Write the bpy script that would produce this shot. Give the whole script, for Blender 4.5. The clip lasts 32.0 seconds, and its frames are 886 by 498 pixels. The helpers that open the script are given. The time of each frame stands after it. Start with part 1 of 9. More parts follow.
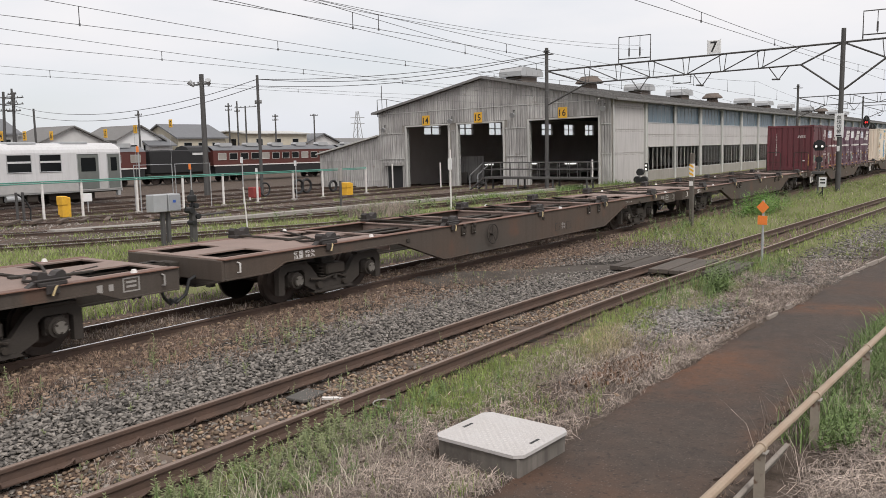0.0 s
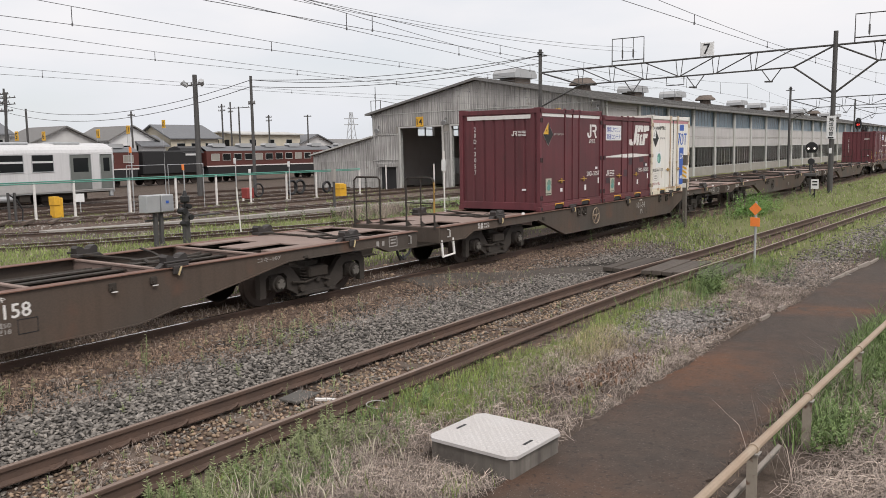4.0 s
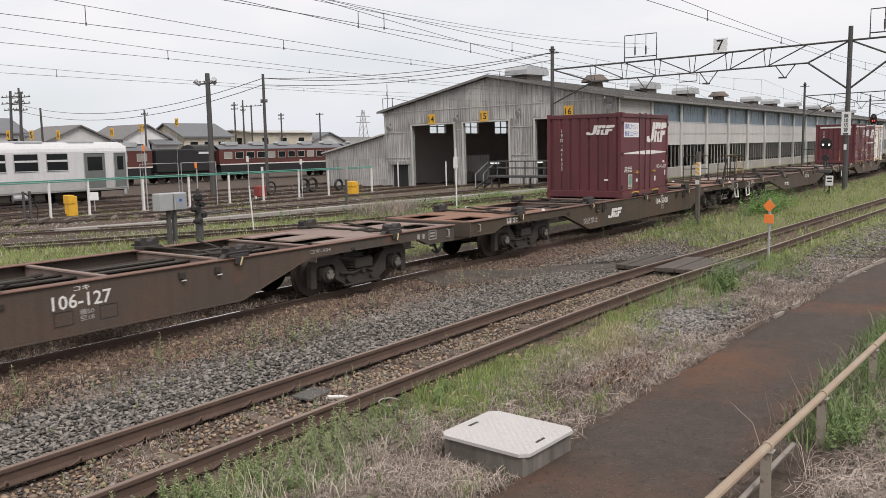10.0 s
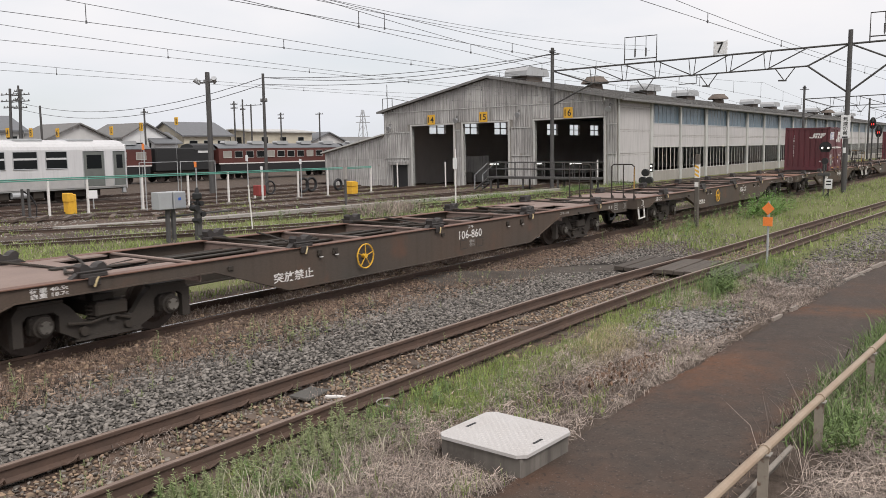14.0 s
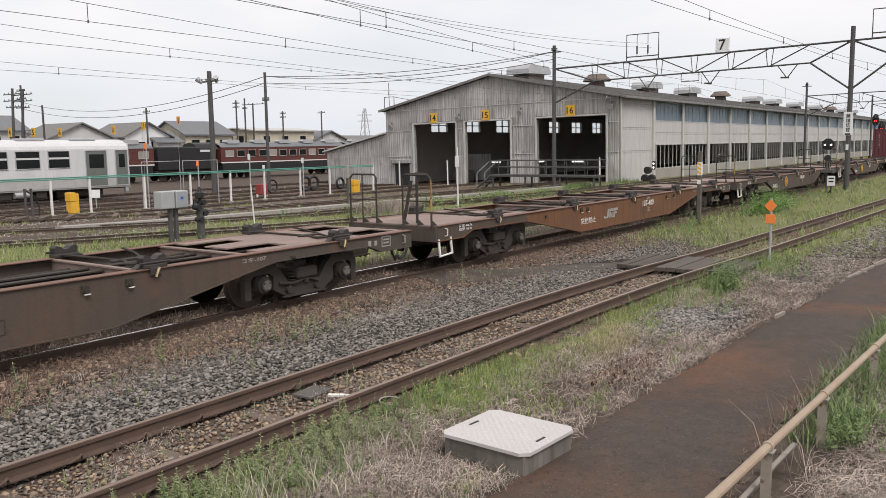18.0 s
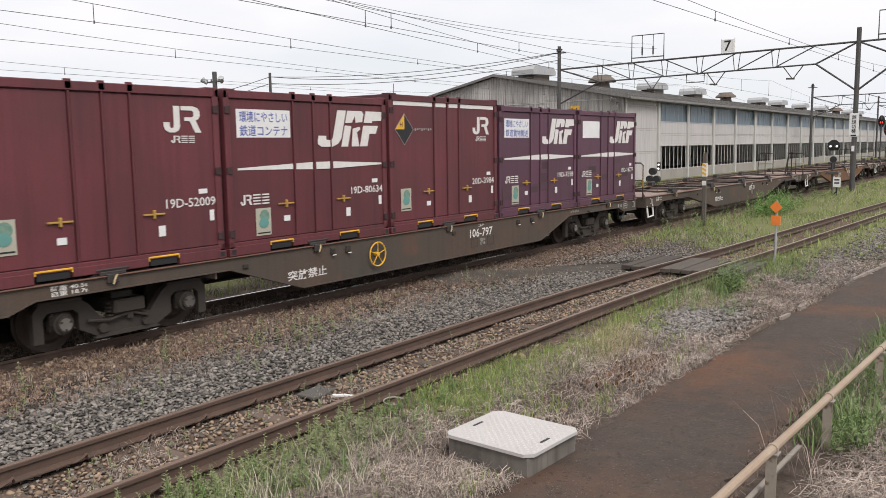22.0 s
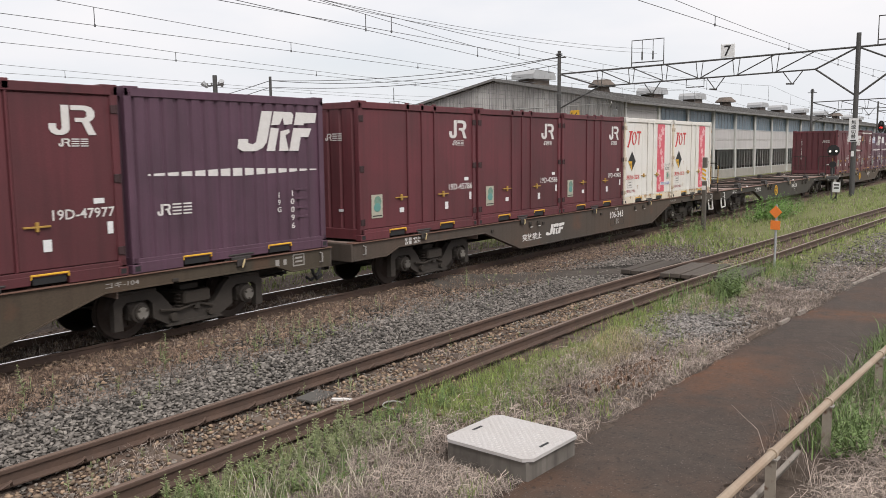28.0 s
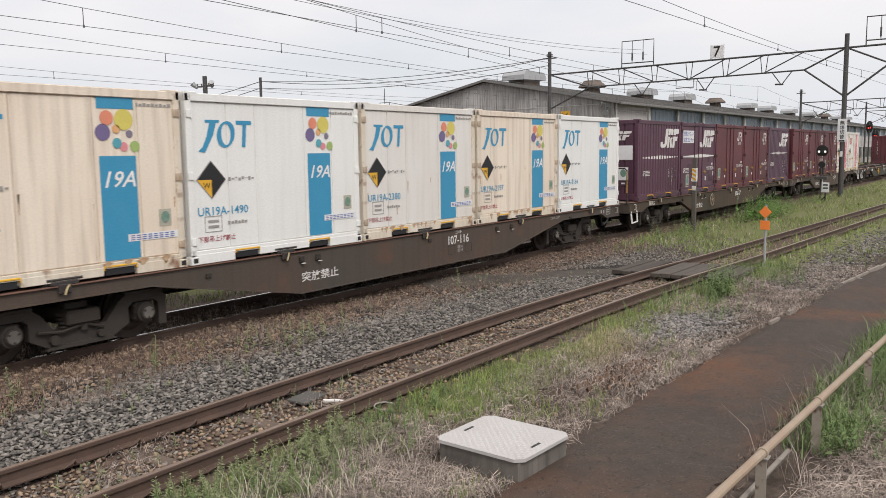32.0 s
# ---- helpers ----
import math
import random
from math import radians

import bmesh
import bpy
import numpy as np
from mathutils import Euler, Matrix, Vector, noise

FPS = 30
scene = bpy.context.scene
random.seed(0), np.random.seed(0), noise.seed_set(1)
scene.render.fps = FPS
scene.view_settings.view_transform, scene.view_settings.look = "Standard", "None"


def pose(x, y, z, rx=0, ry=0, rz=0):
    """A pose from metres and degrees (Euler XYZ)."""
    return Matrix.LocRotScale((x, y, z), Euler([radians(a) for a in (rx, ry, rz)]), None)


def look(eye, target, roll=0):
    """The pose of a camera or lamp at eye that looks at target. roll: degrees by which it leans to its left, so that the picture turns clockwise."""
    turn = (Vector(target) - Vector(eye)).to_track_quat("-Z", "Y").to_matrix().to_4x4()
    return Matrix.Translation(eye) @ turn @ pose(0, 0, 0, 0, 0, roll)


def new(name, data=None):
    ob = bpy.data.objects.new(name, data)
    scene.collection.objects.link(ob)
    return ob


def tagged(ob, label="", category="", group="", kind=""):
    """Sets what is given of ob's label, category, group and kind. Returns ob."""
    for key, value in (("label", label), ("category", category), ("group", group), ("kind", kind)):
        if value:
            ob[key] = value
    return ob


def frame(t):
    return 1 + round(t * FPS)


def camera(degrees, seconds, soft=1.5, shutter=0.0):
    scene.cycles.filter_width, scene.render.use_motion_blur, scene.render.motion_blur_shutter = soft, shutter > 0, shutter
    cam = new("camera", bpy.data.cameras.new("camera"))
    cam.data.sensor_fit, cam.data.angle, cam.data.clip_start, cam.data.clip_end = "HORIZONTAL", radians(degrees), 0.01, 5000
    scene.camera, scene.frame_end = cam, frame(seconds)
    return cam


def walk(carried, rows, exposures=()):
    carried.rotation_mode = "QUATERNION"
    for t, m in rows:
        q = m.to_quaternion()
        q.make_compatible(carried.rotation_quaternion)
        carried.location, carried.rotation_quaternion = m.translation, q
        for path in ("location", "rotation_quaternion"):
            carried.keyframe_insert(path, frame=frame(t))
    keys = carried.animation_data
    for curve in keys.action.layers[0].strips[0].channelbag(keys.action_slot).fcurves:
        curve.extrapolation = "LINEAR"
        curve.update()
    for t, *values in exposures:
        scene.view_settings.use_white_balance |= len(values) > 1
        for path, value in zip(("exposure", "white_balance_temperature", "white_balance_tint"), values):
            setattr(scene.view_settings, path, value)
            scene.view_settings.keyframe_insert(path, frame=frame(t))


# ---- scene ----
# A hand-held camera on the station side of a freight line. x runs along the train's track, y away from the camera,
# z = 0 is the top of that track's rails.
EYE = (0.0, -11.146, 2.634)
cam = camera(56.53, 32.0, soft=0.8, shutter=0.1)


def aim(yaw, pitch, roll):
    return pose(*EYE, 90 + pitch, 0, -yaw) @ pose(0, 0, 0, 0, 0, roll)


walk(cam, [(t, aim(a, b, c)) for t, a, b, c in (
    (0, 54.488, -7.004, -1.023), (0.5, 54.512, -6.959, -1.086), (1, 54.666, -7.001, -1.056), (1.5, 54.734, -6.975, -1.244),
    (2, 54.877, -6.959, -1.189), (2.5, 54.908, -6.930, -1.225), (3, 55.011, -6.943, -0.972), (3.5, 55.024, -6.940, -0.966),
    (5.5, 54.500, -6.864, -0.452), (6, 54.502, -6.878, -0.484), (6.5, 54.383, -6.887, -0.724), (7, 54.271, -6.944, -0.748),
    (7.5, 54.126, -7.018, -0.780), (8, 54.182, -7.096, -0.841), (8.5, 54.181, -7.103, -0.912), (9, 54.081, -7.116, -1.075),
    (9.5, 54.139, -7.110, -1.130), (10, 54.096, -7.084, -1.072), (10.5, 54.029, -7.102, -1.020), (11, 54.126, -7.139, -0.827),
    (11.5, 54.194, -7.145, -0.666), (12, 54.234, -7.137, -0.642), (12.5, 54.324, -7.096, -0.691), (13, 54.489, -7.063, -0.756),
    (13.5, 54.378, -7.089, -0.690), (14, 54.178, -7.046, -0.678), (14.5, 54.029, -7.038, -0.552), (16.5, 54.055, -7.115, -0.780),
    (17, 54.084, -7.296, -0.763), (17.5, 54.064, -7.260, -0.848), (18, 54.012, -7.163, -0.873), (18.5, 53.900, -7.132, -0.950),
    (19, 53.875, -7.131, -0.738), (19.5, 53.824, -7.133, -0.613), (20, 53.790, -7.142, -0.623), (20.5, 53.774, -7.146, -0.828),
    (21, 53.742, -7.081, -0.889), (21.5, 53.747, -7.155, -0.826), (22, 53.696, -7.109, -0.779), (22.5, 53.693, -7.099, -0.761),
    (23, 53.691, -7.098, -0.884), (23.5, 53.654, -7.074, -1.084), (24, 53.641, -7.104, -1.047), (24.5, 53.669, -7.074, -0.912),
    (25, 53.667, -7.046, -0.785), (25.5, 53.752, -7.037, -0.834), (27.5, 53.698, -6.899, -0.600), (28, 53.724, -6.832, -0.628),
    (28.5, 53.743, -6.810, -0.713), (29, 53.717, -6.858, -0.750), (29.5, 53.766, -6.835, -0.631), (30, 53.867, -6.798, -0.635),
    (30.5, 53.912, -6.760, -0.676), (31, 53.980, -6.777, -0.902), (31.5, 54.189, -6.767, -0.839), (32, 54.347, -6.785, -0.706),
)], exposures=((0, 0.0), (0.4, -0.02), (1, -0.10), (1.6, 0.0), (2, 0.02), (6, 0.0), (8, 0.06), (10, 0.02), (14, 0.02), (17, 0.08), (20, 0.02), (22, 0.13), (24, 0.05), (25, 0.0), (26.5, 0.04), (28, 0.06), (29, 0.12), (30, 0.12), (31, 0.0), (32, -0.02)))


def train_way(t):
    """How far the train has gone at t seconds; it gathers speed from 6.5 to 8.4 m/s."""
    u = (t - 16) / 16
    way = 0.0
    for k in (0.3645, -0.8104, 0.6735, 1.8593, -2.7667, 6.2543, 121.5231):
        way = (way + k) * u
    return way + START


START = 0.0
START = -train_way(0.0)

# ---- light ----
world = bpy.data.worlds.new("overcast_sky")
scene.world = world
world.use_nodes = True
wn, wl = world.node_tree.nodes, world.node_tree.links
wn.clear()
w_out = wn.new("ShaderNodeOutputWorld")
w_back = wn.new("ShaderNodeBackground")
w_sky = wn.new("ShaderNodeTexSky")
w_sky.sky_type, w_sky.sun_disc = "NISHITA", False
w_sky.sun_elevation, w_sky.sun_rotation = radians(50), radians(150)
w_dim = wn.new("ShaderNodeVectorMath")
w_dim.operation = "SCALE"
w_dim.inputs["Scale"].default_value = 0.12
w_co = wn.new("ShaderNodeTexCoord")
w_map = wn.new("ShaderNodeMapping")
w_map.inputs["Scale"].default_value = (1.2, 1.2, 4.0)
w_noise = wn.new("ShaderNodeTexNoise")
w_noise.inputs["Scale"].default_value, w_noise.inputs["Detail"].default_value = 2.2, 6
w_ramp = wn.new("ShaderNodeValToRGB")
w_ramp.color_ramp.elements[0].position, w_ramp.color_ramp.elements[1].position = 0.35, 0.62
w_ramp.color_ramp.elements[0].color = (0.74, 0.74, 0.74, 1)
w_ramp.color_ramp.elements[1].color = (1, 1, 1, 1)
w_mix = wn.new("ShaderNodeMixRGB")
w_sep = wn.new("ShaderNodeSeparateXYZ")
w_rise = wn.new("ShaderNodeMapRange")
w_rise.inputs["From Min"].default_value, w_rise.inputs["From Max"].default_value = 0.02, 0.24
w_veil = wn.new("ShaderNodeMixRGB")
w_veil.inputs["Color1"].default_value = (0.74, 0.76, 0.81, 1)
w_veil.inputs["Color2"].default_value = (0.99, 0.945, 0.94, 1)
wl.new(w_co.outputs["Generated"], w_sep.inputs["Vector"])
wl.new(w_sep.outputs["Z"], w_rise.inputs["Value"])
wl.new(w_rise.outputs["Result"], w_veil.inputs["Fac"])
wl.new(w_veil.outputs["Color"], w_mix.inputs["Color2"])
w_map.inputs["Location"].default_value = (3.1, 0.4, 1.7)
wl.new(w_co.outputs["Generated"], w_map.inputs["Vector"])
wl.new(w_map.outputs["Vector"], w_noise.inputs["Vector"])
wl.new(w_noise.outputs["Fac"], w_ramp.inputs["Fac"])
wl.new(w_sky.outputs["Color"], w_dim.inputs[0])
wl.new(w_ramp.outputs["Color"], w_mix.inputs["Fac"])
wl.new(w_dim.outputs["Vector"], w_mix.inputs["Color1"])
wl.new(w_mix.outputs["Color"], w_back.inputs["Color"])
w_back.inputs["Strength"].default_value = 1.05
wl.new(w_back.outputs["Background"], w_out.inputs["Surface"])
sun_data = bpy.data.lights.new("sun", "SUN")
sun_data.energy, sun_data.angle, sun_data.color = 2.4, radians(28), (1.0, 0.965, 0.92)
sun = new("sun", sun_data)
sun.matrix_world = look((0, 0, 30), (6, 10.4, 15.7))
scene.view_settings.exposure = 0.0


# ---- materials ----
MATS = {}


def mat(name, color, rough=0.7, metal=0.0, tint=None, amount=0.5, scale=3.0, grain=40.0, bump=0.15, depth=0.01,
        streak=0.0, rust=None, rust_at=0.6, rand=0.0, island=False, spec=0.5):
    """A surface with blotches (tint), grain, relief, streaks and rust patches; rand varies it from piece to piece."""
    if name in MATS:
        return MATS[name]
    m = bpy.data.materials.new(name)
    m.use_nodes = True
    n, l = m.node_tree.nodes, m.node_tree.links
    b = n["Principled BSDF"]
    b.inputs["Metallic"].default_value = metal
    b.inputs["Specular IOR Level"].default_value = spec
    co = n.new("ShaderNodeTexCoord")

    def noise_at(s, detail, stretch=None):
        t = n.new("ShaderNodeTexNoise")
        t.inputs["Scale"].default_value, t.inputs["Detail"].default_value = s, detail
        if stretch:
            mp = n.new("ShaderNodeMapping")
            mp.inputs["Scale"].default_value = stretch
            l.new(co.outputs["Object"], mp.inputs["Vector"])
            l.new(mp.outputs["Vector"], t.inputs["Vector"])
        else:
            l.new(co.outputs["Object"], t.inputs["Vector"])
        return t.outputs["Fac"]

    def ramp(fac, a, z):
        r = n.new("ShaderNodeMapRange")
        r.inputs["From Min"].default_value, r.inputs["From Max"].default_value = a, z
        l.new(fac, r.inputs["Value"])
        return r.outputs["Result"]

    def times(v, k):
        r = n.new("ShaderNodeMath")
        r.operation = "MULTIPLY"
        l.new(v, r.inputs[0])
        r.inputs[1].default_value = k
        return r.outputs[0]

    def mixed(fac, one, two, mode="MIX"):
        x = n.new("ShaderNodeMixRGB")
        x.blend_type = mode
        l.new(fac, x.inputs["Fac"])
        for key, v in (("Color1", one), ("Color2", two)):
            if isinstance(v, tuple):
                x.inputs[key].default_value = (*v, 1)
            else:
                l.new(v, x.inputs[key])
        return x.outputs["Color"]

    tint = tint or tuple(c * 0.7 for c in color)
    c = mixed(times(ramp(noise_at(scale, 5), 0.3, 0.7), amount), tuple(color), tuple(tint))
    fine = noise_at(grain, 4)
    c = mixed(times(ramp(fine, 0.35, 0.65), 0.35), c, tuple(v * 0.75 for v in color))
    if streak:
        c = mixed(times(ramp(noise_at(1.0, 4, (9.0, 9.0, 0.5)), 0.45, 0.75), streak), c, tuple(v * 0.45 for v in tint))
    if rust:
        c = mixed(ramp(noise_at(scale * 1.7 + 0.3, 7), rust_at, rust_at + 0.12), c, tuple(rust))
    if rand:
        src = n.new("ShaderNodeNewGeometry").outputs["Random Per Island"] if island else n.new("ShaderNodeObjectInfo").outputs["Random"]
        hs = n.new("ShaderNodeHueSaturation")
        r = n.new("ShaderNodeMapRange")
        r.inputs["To Min"].default_value, r.inputs["To Max"].default_value = 1 - rand, 1 + rand
        l.new(src, r.inputs["Value"])
        l.new(r.outputs["Result"], hs.inputs["Value"])
        l.new(c, hs.inputs["Color"])
        c = hs.outputs["Color"]
    l.new(c, b.inputs["Base Color"])
    rr = n.new("ShaderNodeMapRange")
    rr.inputs["To Min"].default_value, rr.inputs["To Max"].default_value = max(rough - 0.12, 0.03), min(rough + 0.12, 1)
    l.new(fine, rr.inputs["Value"])
    l.new(rr.outputs["Result"], b.inputs["Roughness"])
    if bump:
        bp = n.new("ShaderNodeBump")
        bp.inputs["Strength"].default_value, bp.inputs["Distance"].default_value = bump, depth
        l.new(fine, bp.inputs["Height"])
        l.new(bp.outputs["Normal"], b.inputs["Normal"])
    MATS[name] = m
    return m


def glow(name, color, power):
    m = mat(name, color, 0.3)
    b = m.node_tree.nodes["Principled BSDF"]
    b.inputs["Emission Color"].default_value, b.inputs["Emission Strength"].default_value = (*color, 1), power
    return m


M_WAGON = mat("wagon_grey", (0.067, 0.058, 0.050), 0.75, tint=(0.093, 0.063, 0.046), scale=0.55, amount=0.9, streak=0.30, rust=(0.105, 0.060, 0.042), rust_at=0.60, spec=0.35)
M_WAGON_DARK = mat("wagon_black", (0.044, 0.041, 0.036), 0.75, tint=(0.062, 0.052, 0.043), scale=0.6, amount=0.8, streak=0.3, spec=0.35)
M_WAGON_OLIVE = mat("wagon_olive", (0.060, 0.052, 0.038), 0.78, tint=(0.085, 0.058, 0.040), scale=0.5, amount=0.9, streak=0.3, rust=(0.10, 0.052, 0.033), rust_at=0.60, spec=0.3)
M_WAGON_RUST = mat("wagon_rusty", (0.17, 0.07, 0.028), 0.8, tint=(0.07, 0.045, 0.03), scale=1.1, streak=0.4)
M_DECK = mat("deck_rust", (0.26, 0.19, 0.162), 0.8, tint=(0.13, 0.098, 0.083), scale=1.6, rust=(0.16, 0.07, 0.04), rust_at=0.66)
M_DECKRUST = mat("orange_rust_deck", (0.24, 0.125, 0.080), 0.85, tint=(0.14, 0.082, 0.06), scale=1.4, rust=(0.10, 0.05, 0.035), rust_at=0.66)
M_FLANGE = mat("worn_flange", (0.17, 0.085, 0.06), 0.7, tint=(0.09, 0.065, 0.05), scale=3)
M_DARK = mat("under_dark", (0.040, 0.035, 0.030), 0.8, tint=(0.05, 0.035, 0.026), scale=3, spec=0.3)
M_BOGIE = mat("bogie_grime", (0.050, 0.042, 0.036), 0.8, tint=(0.030, 0.026, 0.023), scale=4, spec=0.3)
M_WHEEL = mat("wheel_steel", (0.045, 0.032, 0.026), 0.65, 0.2, scale=5)
M_WHITE = mat("white_paint", (0.72, 0.70, 0.68), 0.5, tint=(0.5, 0.46, 0.42), scale=6, amount=0.5)
M_MARK = mat("white_marking", (0.70, 0.68, 0.66), 0.6, tint=(0.5, 0.46, 0.43), scale=9, amount=0.35, bump=0)
M_GREYMARK = mat("faded_marking", (0.33, 0.31, 0.29), 0.7, bump=0)
M_BLACK = mat("black_paint", (0.015, 0.015, 0.016), 0.6)
M_YELLOW = mat("yellow_paint", (0.75, 0.42, 0.03), 0.55, tint=(0.5, 0.27, 0.04), scale=7)
M_ORANGE = mat("orange_reflector", (0.95, 0.26, 0.05), 0.5, amount=0.2)
M_RED_C = mat("container_red", (0.130, 0.027, 0.035), 0.55, tint=(0.072, 0.023, 0.026), scale=0.9, amount=0.8, streak=0.35, rust=(0.045, 0.02, 0.018), rust_at=0.66, rand=0.14)
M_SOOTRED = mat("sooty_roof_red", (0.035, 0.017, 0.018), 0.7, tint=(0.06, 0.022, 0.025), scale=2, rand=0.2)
M_SOOTCREAM = mat("rusty_cream_edge", (0.60, 0.52, 0.41), 0.6, tint=(0.30, 0.18, 0.10), scale=2.5, amount=0.9, streak=0.4)
M_PATCH = mat("newer_paint_patch", (0.060, 0.028, 0.038), 0.55, tint=(0.045, 0.022, 0.03), scale=2, rand=0.3)
M_EMBLEM = mat("emblem_cream", (0.44, 0.42, 0.34), 0.6, bump=0)
M_PURPLE_C = mat("container_purple", (0.100, 0.036, 0.062), 0.5, tint=(0.072, 0.029, 0.048), scale=0.9, amount=0.8, streak=0.35, rust=(0.05, 0.02, 0.018), rust_at=0.69, rand=0.12)
M_VIOLET_C = mat("container_violet", (0.110, 0.052, 0.083), 0.55, tint=(0.070, 0.036, 0.054), scale=1.3, amount=0.95, streak=0.4, rust=(0.05, 0.022, 0.022), rust_at=0.68, rand=0.05)
M_CREAM_C = mat("container_cream", (0.79, 0.70, 0.59), 0.5, tint=(0.70, 0.55, 0.42), scale=0.8, streak=0.42, rust=(0.34, 0.20, 0.11), rust_at=0.72, rand=0.06)
M_STAIN_C = mat("container_stained_white", (0.74, 0.72, 0.69), 0.5, tint=(0.66, 0.60, 0.52), scale=0.9, streak=0.15, rust=(0.42, 0.30, 0.20), rust_at=0.74)
M_WHITE_C = mat("container_white", (0.80, 0.80, 0.78), 0.45, tint=(0.72, 0.70, 0.66), scale=0.8, streak=0.10)
M_BLUE = mat("sky_blue_paint", (0.035, 0.26, 0.45), 0.5, tint=(0.07, 0.30, 0.46), scale=2, bump=0)
M_NAVY = mat("blue_paint", (0.03, 0.10, 0.42), 0.5, bump=0)
M_PINK = mat("pink_paint", (0.66, 0.11, 0.15), 0.5, bump=0)
M_PALEPINK = mat("pale_pink", (0.82, 0.45, 0.47), 0.5, bump=0)
M_LEAF = mat("emblem_green", (0.10, 0.21, 0.16), 0.6, tint=(0.24, 0.33, 0.27), scale=14, amount=0.9, bump=0)
M_LABEL = mat("label_white", (0.74, 0.74, 0.74), 0.55, amount=0.25, bump=0)
M_TEXTBLUE = mat("text_blue", (0.10, 0.13, 0.38), 0.6, bump=0)
M_RED = mat("red_paint", (0.55, 0.03, 0.03), 0.5)
M_STEEL = mat("galvanised", (0.44, 0.45, 0.46), 0.55, 0.4, scale=4, amount=0.4)
M_MAST = mat("dark_mast", (0.085, 0.082, 0.08), 0.7, 0.2, scale=2)
M_CONC = mat("concrete", (0.33, 0.31, 0.28), 0.9, tint=(0.22, 0.2, 0.18), scale=1.4, streak=0.2)
M_POLE = mat("concrete_pole", (0.20, 0.195, 0.19), 0.85, tint=(0.13, 0.125, 0.12), scale=1.1)
M_SIDING = mat("grey_siding", (0.45, 0.44, 0.425), 0.85, tint=(0.235, 0.225, 0.215), scale=0.5, amount=0.85, streak=0.8, rust=(0.17, 0.145, 0.125), rust_at=0.68, rand=0.14)
M_PALE = mat("pale_siding", (0.50, 0.478, 0.47), 0.8, tint=(0.40, 0.38, 0.37), scale=0.35, streak=0.35, rand=0.05)
M_TRIM = mat("pale_trim", (0.50, 0.50, 0.48), 0.7, tint=(0.36, 0.34, 0.31), scale=1.5)
M_ROOF = mat("shed_roof", (0.17, 0.165, 0.158), 0.9, tint=(0.09, 0.083, 0.076), scale=0.4, streak=0.3)
M_VENT = mat("roof_vent", (0.40, 0.41, 0.42), 0.6, tint=(0.28, 0.27, 0.26), scale=1.2)
M_VENTRUST = mat("rusted_vent", (0.15, 0.12, 0.10), 0.8, tint=(0.08, 0.06, 0.05), scale=2)
M_VERGE = mat("verge_sheet", (0.21, 0.205, 0.20), 0.8, tint=(0.10, 0.095, 0.09), scale=1.2, streak=0.4)
M_INSIDE = mat("shed_inside", (0.56, 0.52, 0.49), 0.9, tint=(0.36, 0.31, 0.28), scale=0.6)
M_FLOORD = mat("shed_floor", (0.40, 0.38, 0.36), 0.9)
M_RAIL = mat("rusty_rail", (0.095, 0.058, 0.042), 0.8, tint=(0.058, 0.039, 0.031), scale=4, amount=0.8)
M_YARDRAIL = mat("dark_yard_rail", (0.085, 0.055, 0.042), 0.75, tint=(0.05, 0.038, 0.032), scale=3)
M_RAILTOP = mat("rail_head", (0.26, 0.19, 0.15), 0.45, 0.4, tint=(0.17, 0.11, 0.085), scale=5)
M_SHINE = mat("shiny_rail_head", (0.62, 0.60, 0.58), 0.22, 1.0, amount=0.2)
M_SLEEPER = mat("old_sleeper", (0.12, 0.088, 0.068), 0.95, tint=(0.07, 0.055, 0.045), scale=4, rand=0.3)
M_STONE = mat("ballast_stone", (0.188, 0.170, 0.152), 0.8, tint=(0.105, 0.092, 0.082), scale=16, rand=0.72, island=True)
M_STONE_B = mat("brown_stone", (0.26, 0.185, 0.125), 0.9, tint=(0.15, 0.115, 0.09), scale=20, rand=0.62, island=True)
M_STONE_G = mat("dun_stone", (0.21, 0.185, 0.16), 0.9, tint=(0.12, 0.10, 0.085), scale=20, rand=0.6, island=True)
M_GRASS = mat("green_grass", (0.27, 0.345, 0.10), 0.75, tint=(0.15, 0.19, 0.055), scale=2, amount=0.8, rand=0.35, island=True, bump=0)
M_WEED = mat("weed_leaf", (0.155, 0.225, 0.075), 0.7, tint=(0.10, 0.15, 0.05), scale=3, rand=0.35, island=True, bump=0)
M_DRY = mat("dry_grass", (0.42, 0.35, 0.30), 0.9, tint=(0.12, 0.092, 0.078), scale=1.6, amount=0.9, rand=0.7, island=True, bump=0)
M_DRYRED = mat("reddish_dry_grass", (0.30, 0.205, 0.148), 0.9, tint=(0.17, 0.112, 0.083), scale=3, amount=0.8, rand=0.55, island=True, bump=0)
M_PIPE = mat("tan_pipe", (0.34, 0.27, 0.20), 0.6, tint=(0.25, 0.15, 0.09), scale=4, rust=(0.16, 0.07, 0.04), rust_at=0.68)
M_HATCH = mat("hatch_plate", (0.52, 0.50, 0.49), 0.6, 0.15, tint=(0.45, 0.42, 0.40), scale=4, amount=0.5)
M_DMU = mat("railcar_white", (0.60, 0.595, 0.60), 0.35, tint=(0.50, 0.495, 0.50), scale=0.8, streak=0.2)
M_DMUGREY = mat("railcar_grey", (0.30, 0.30, 0.29), 0.5, scale=1)
M_GLASS = mat("dark_glass", (0.012, 0.014, 0.015), 0.08, bump=0, spec=0.3)
M_COACH = mat("coach_brown", (0.105, 0.029, 0.023), 0.6, tint=(0.06, 0.022, 0.017), scale=1)
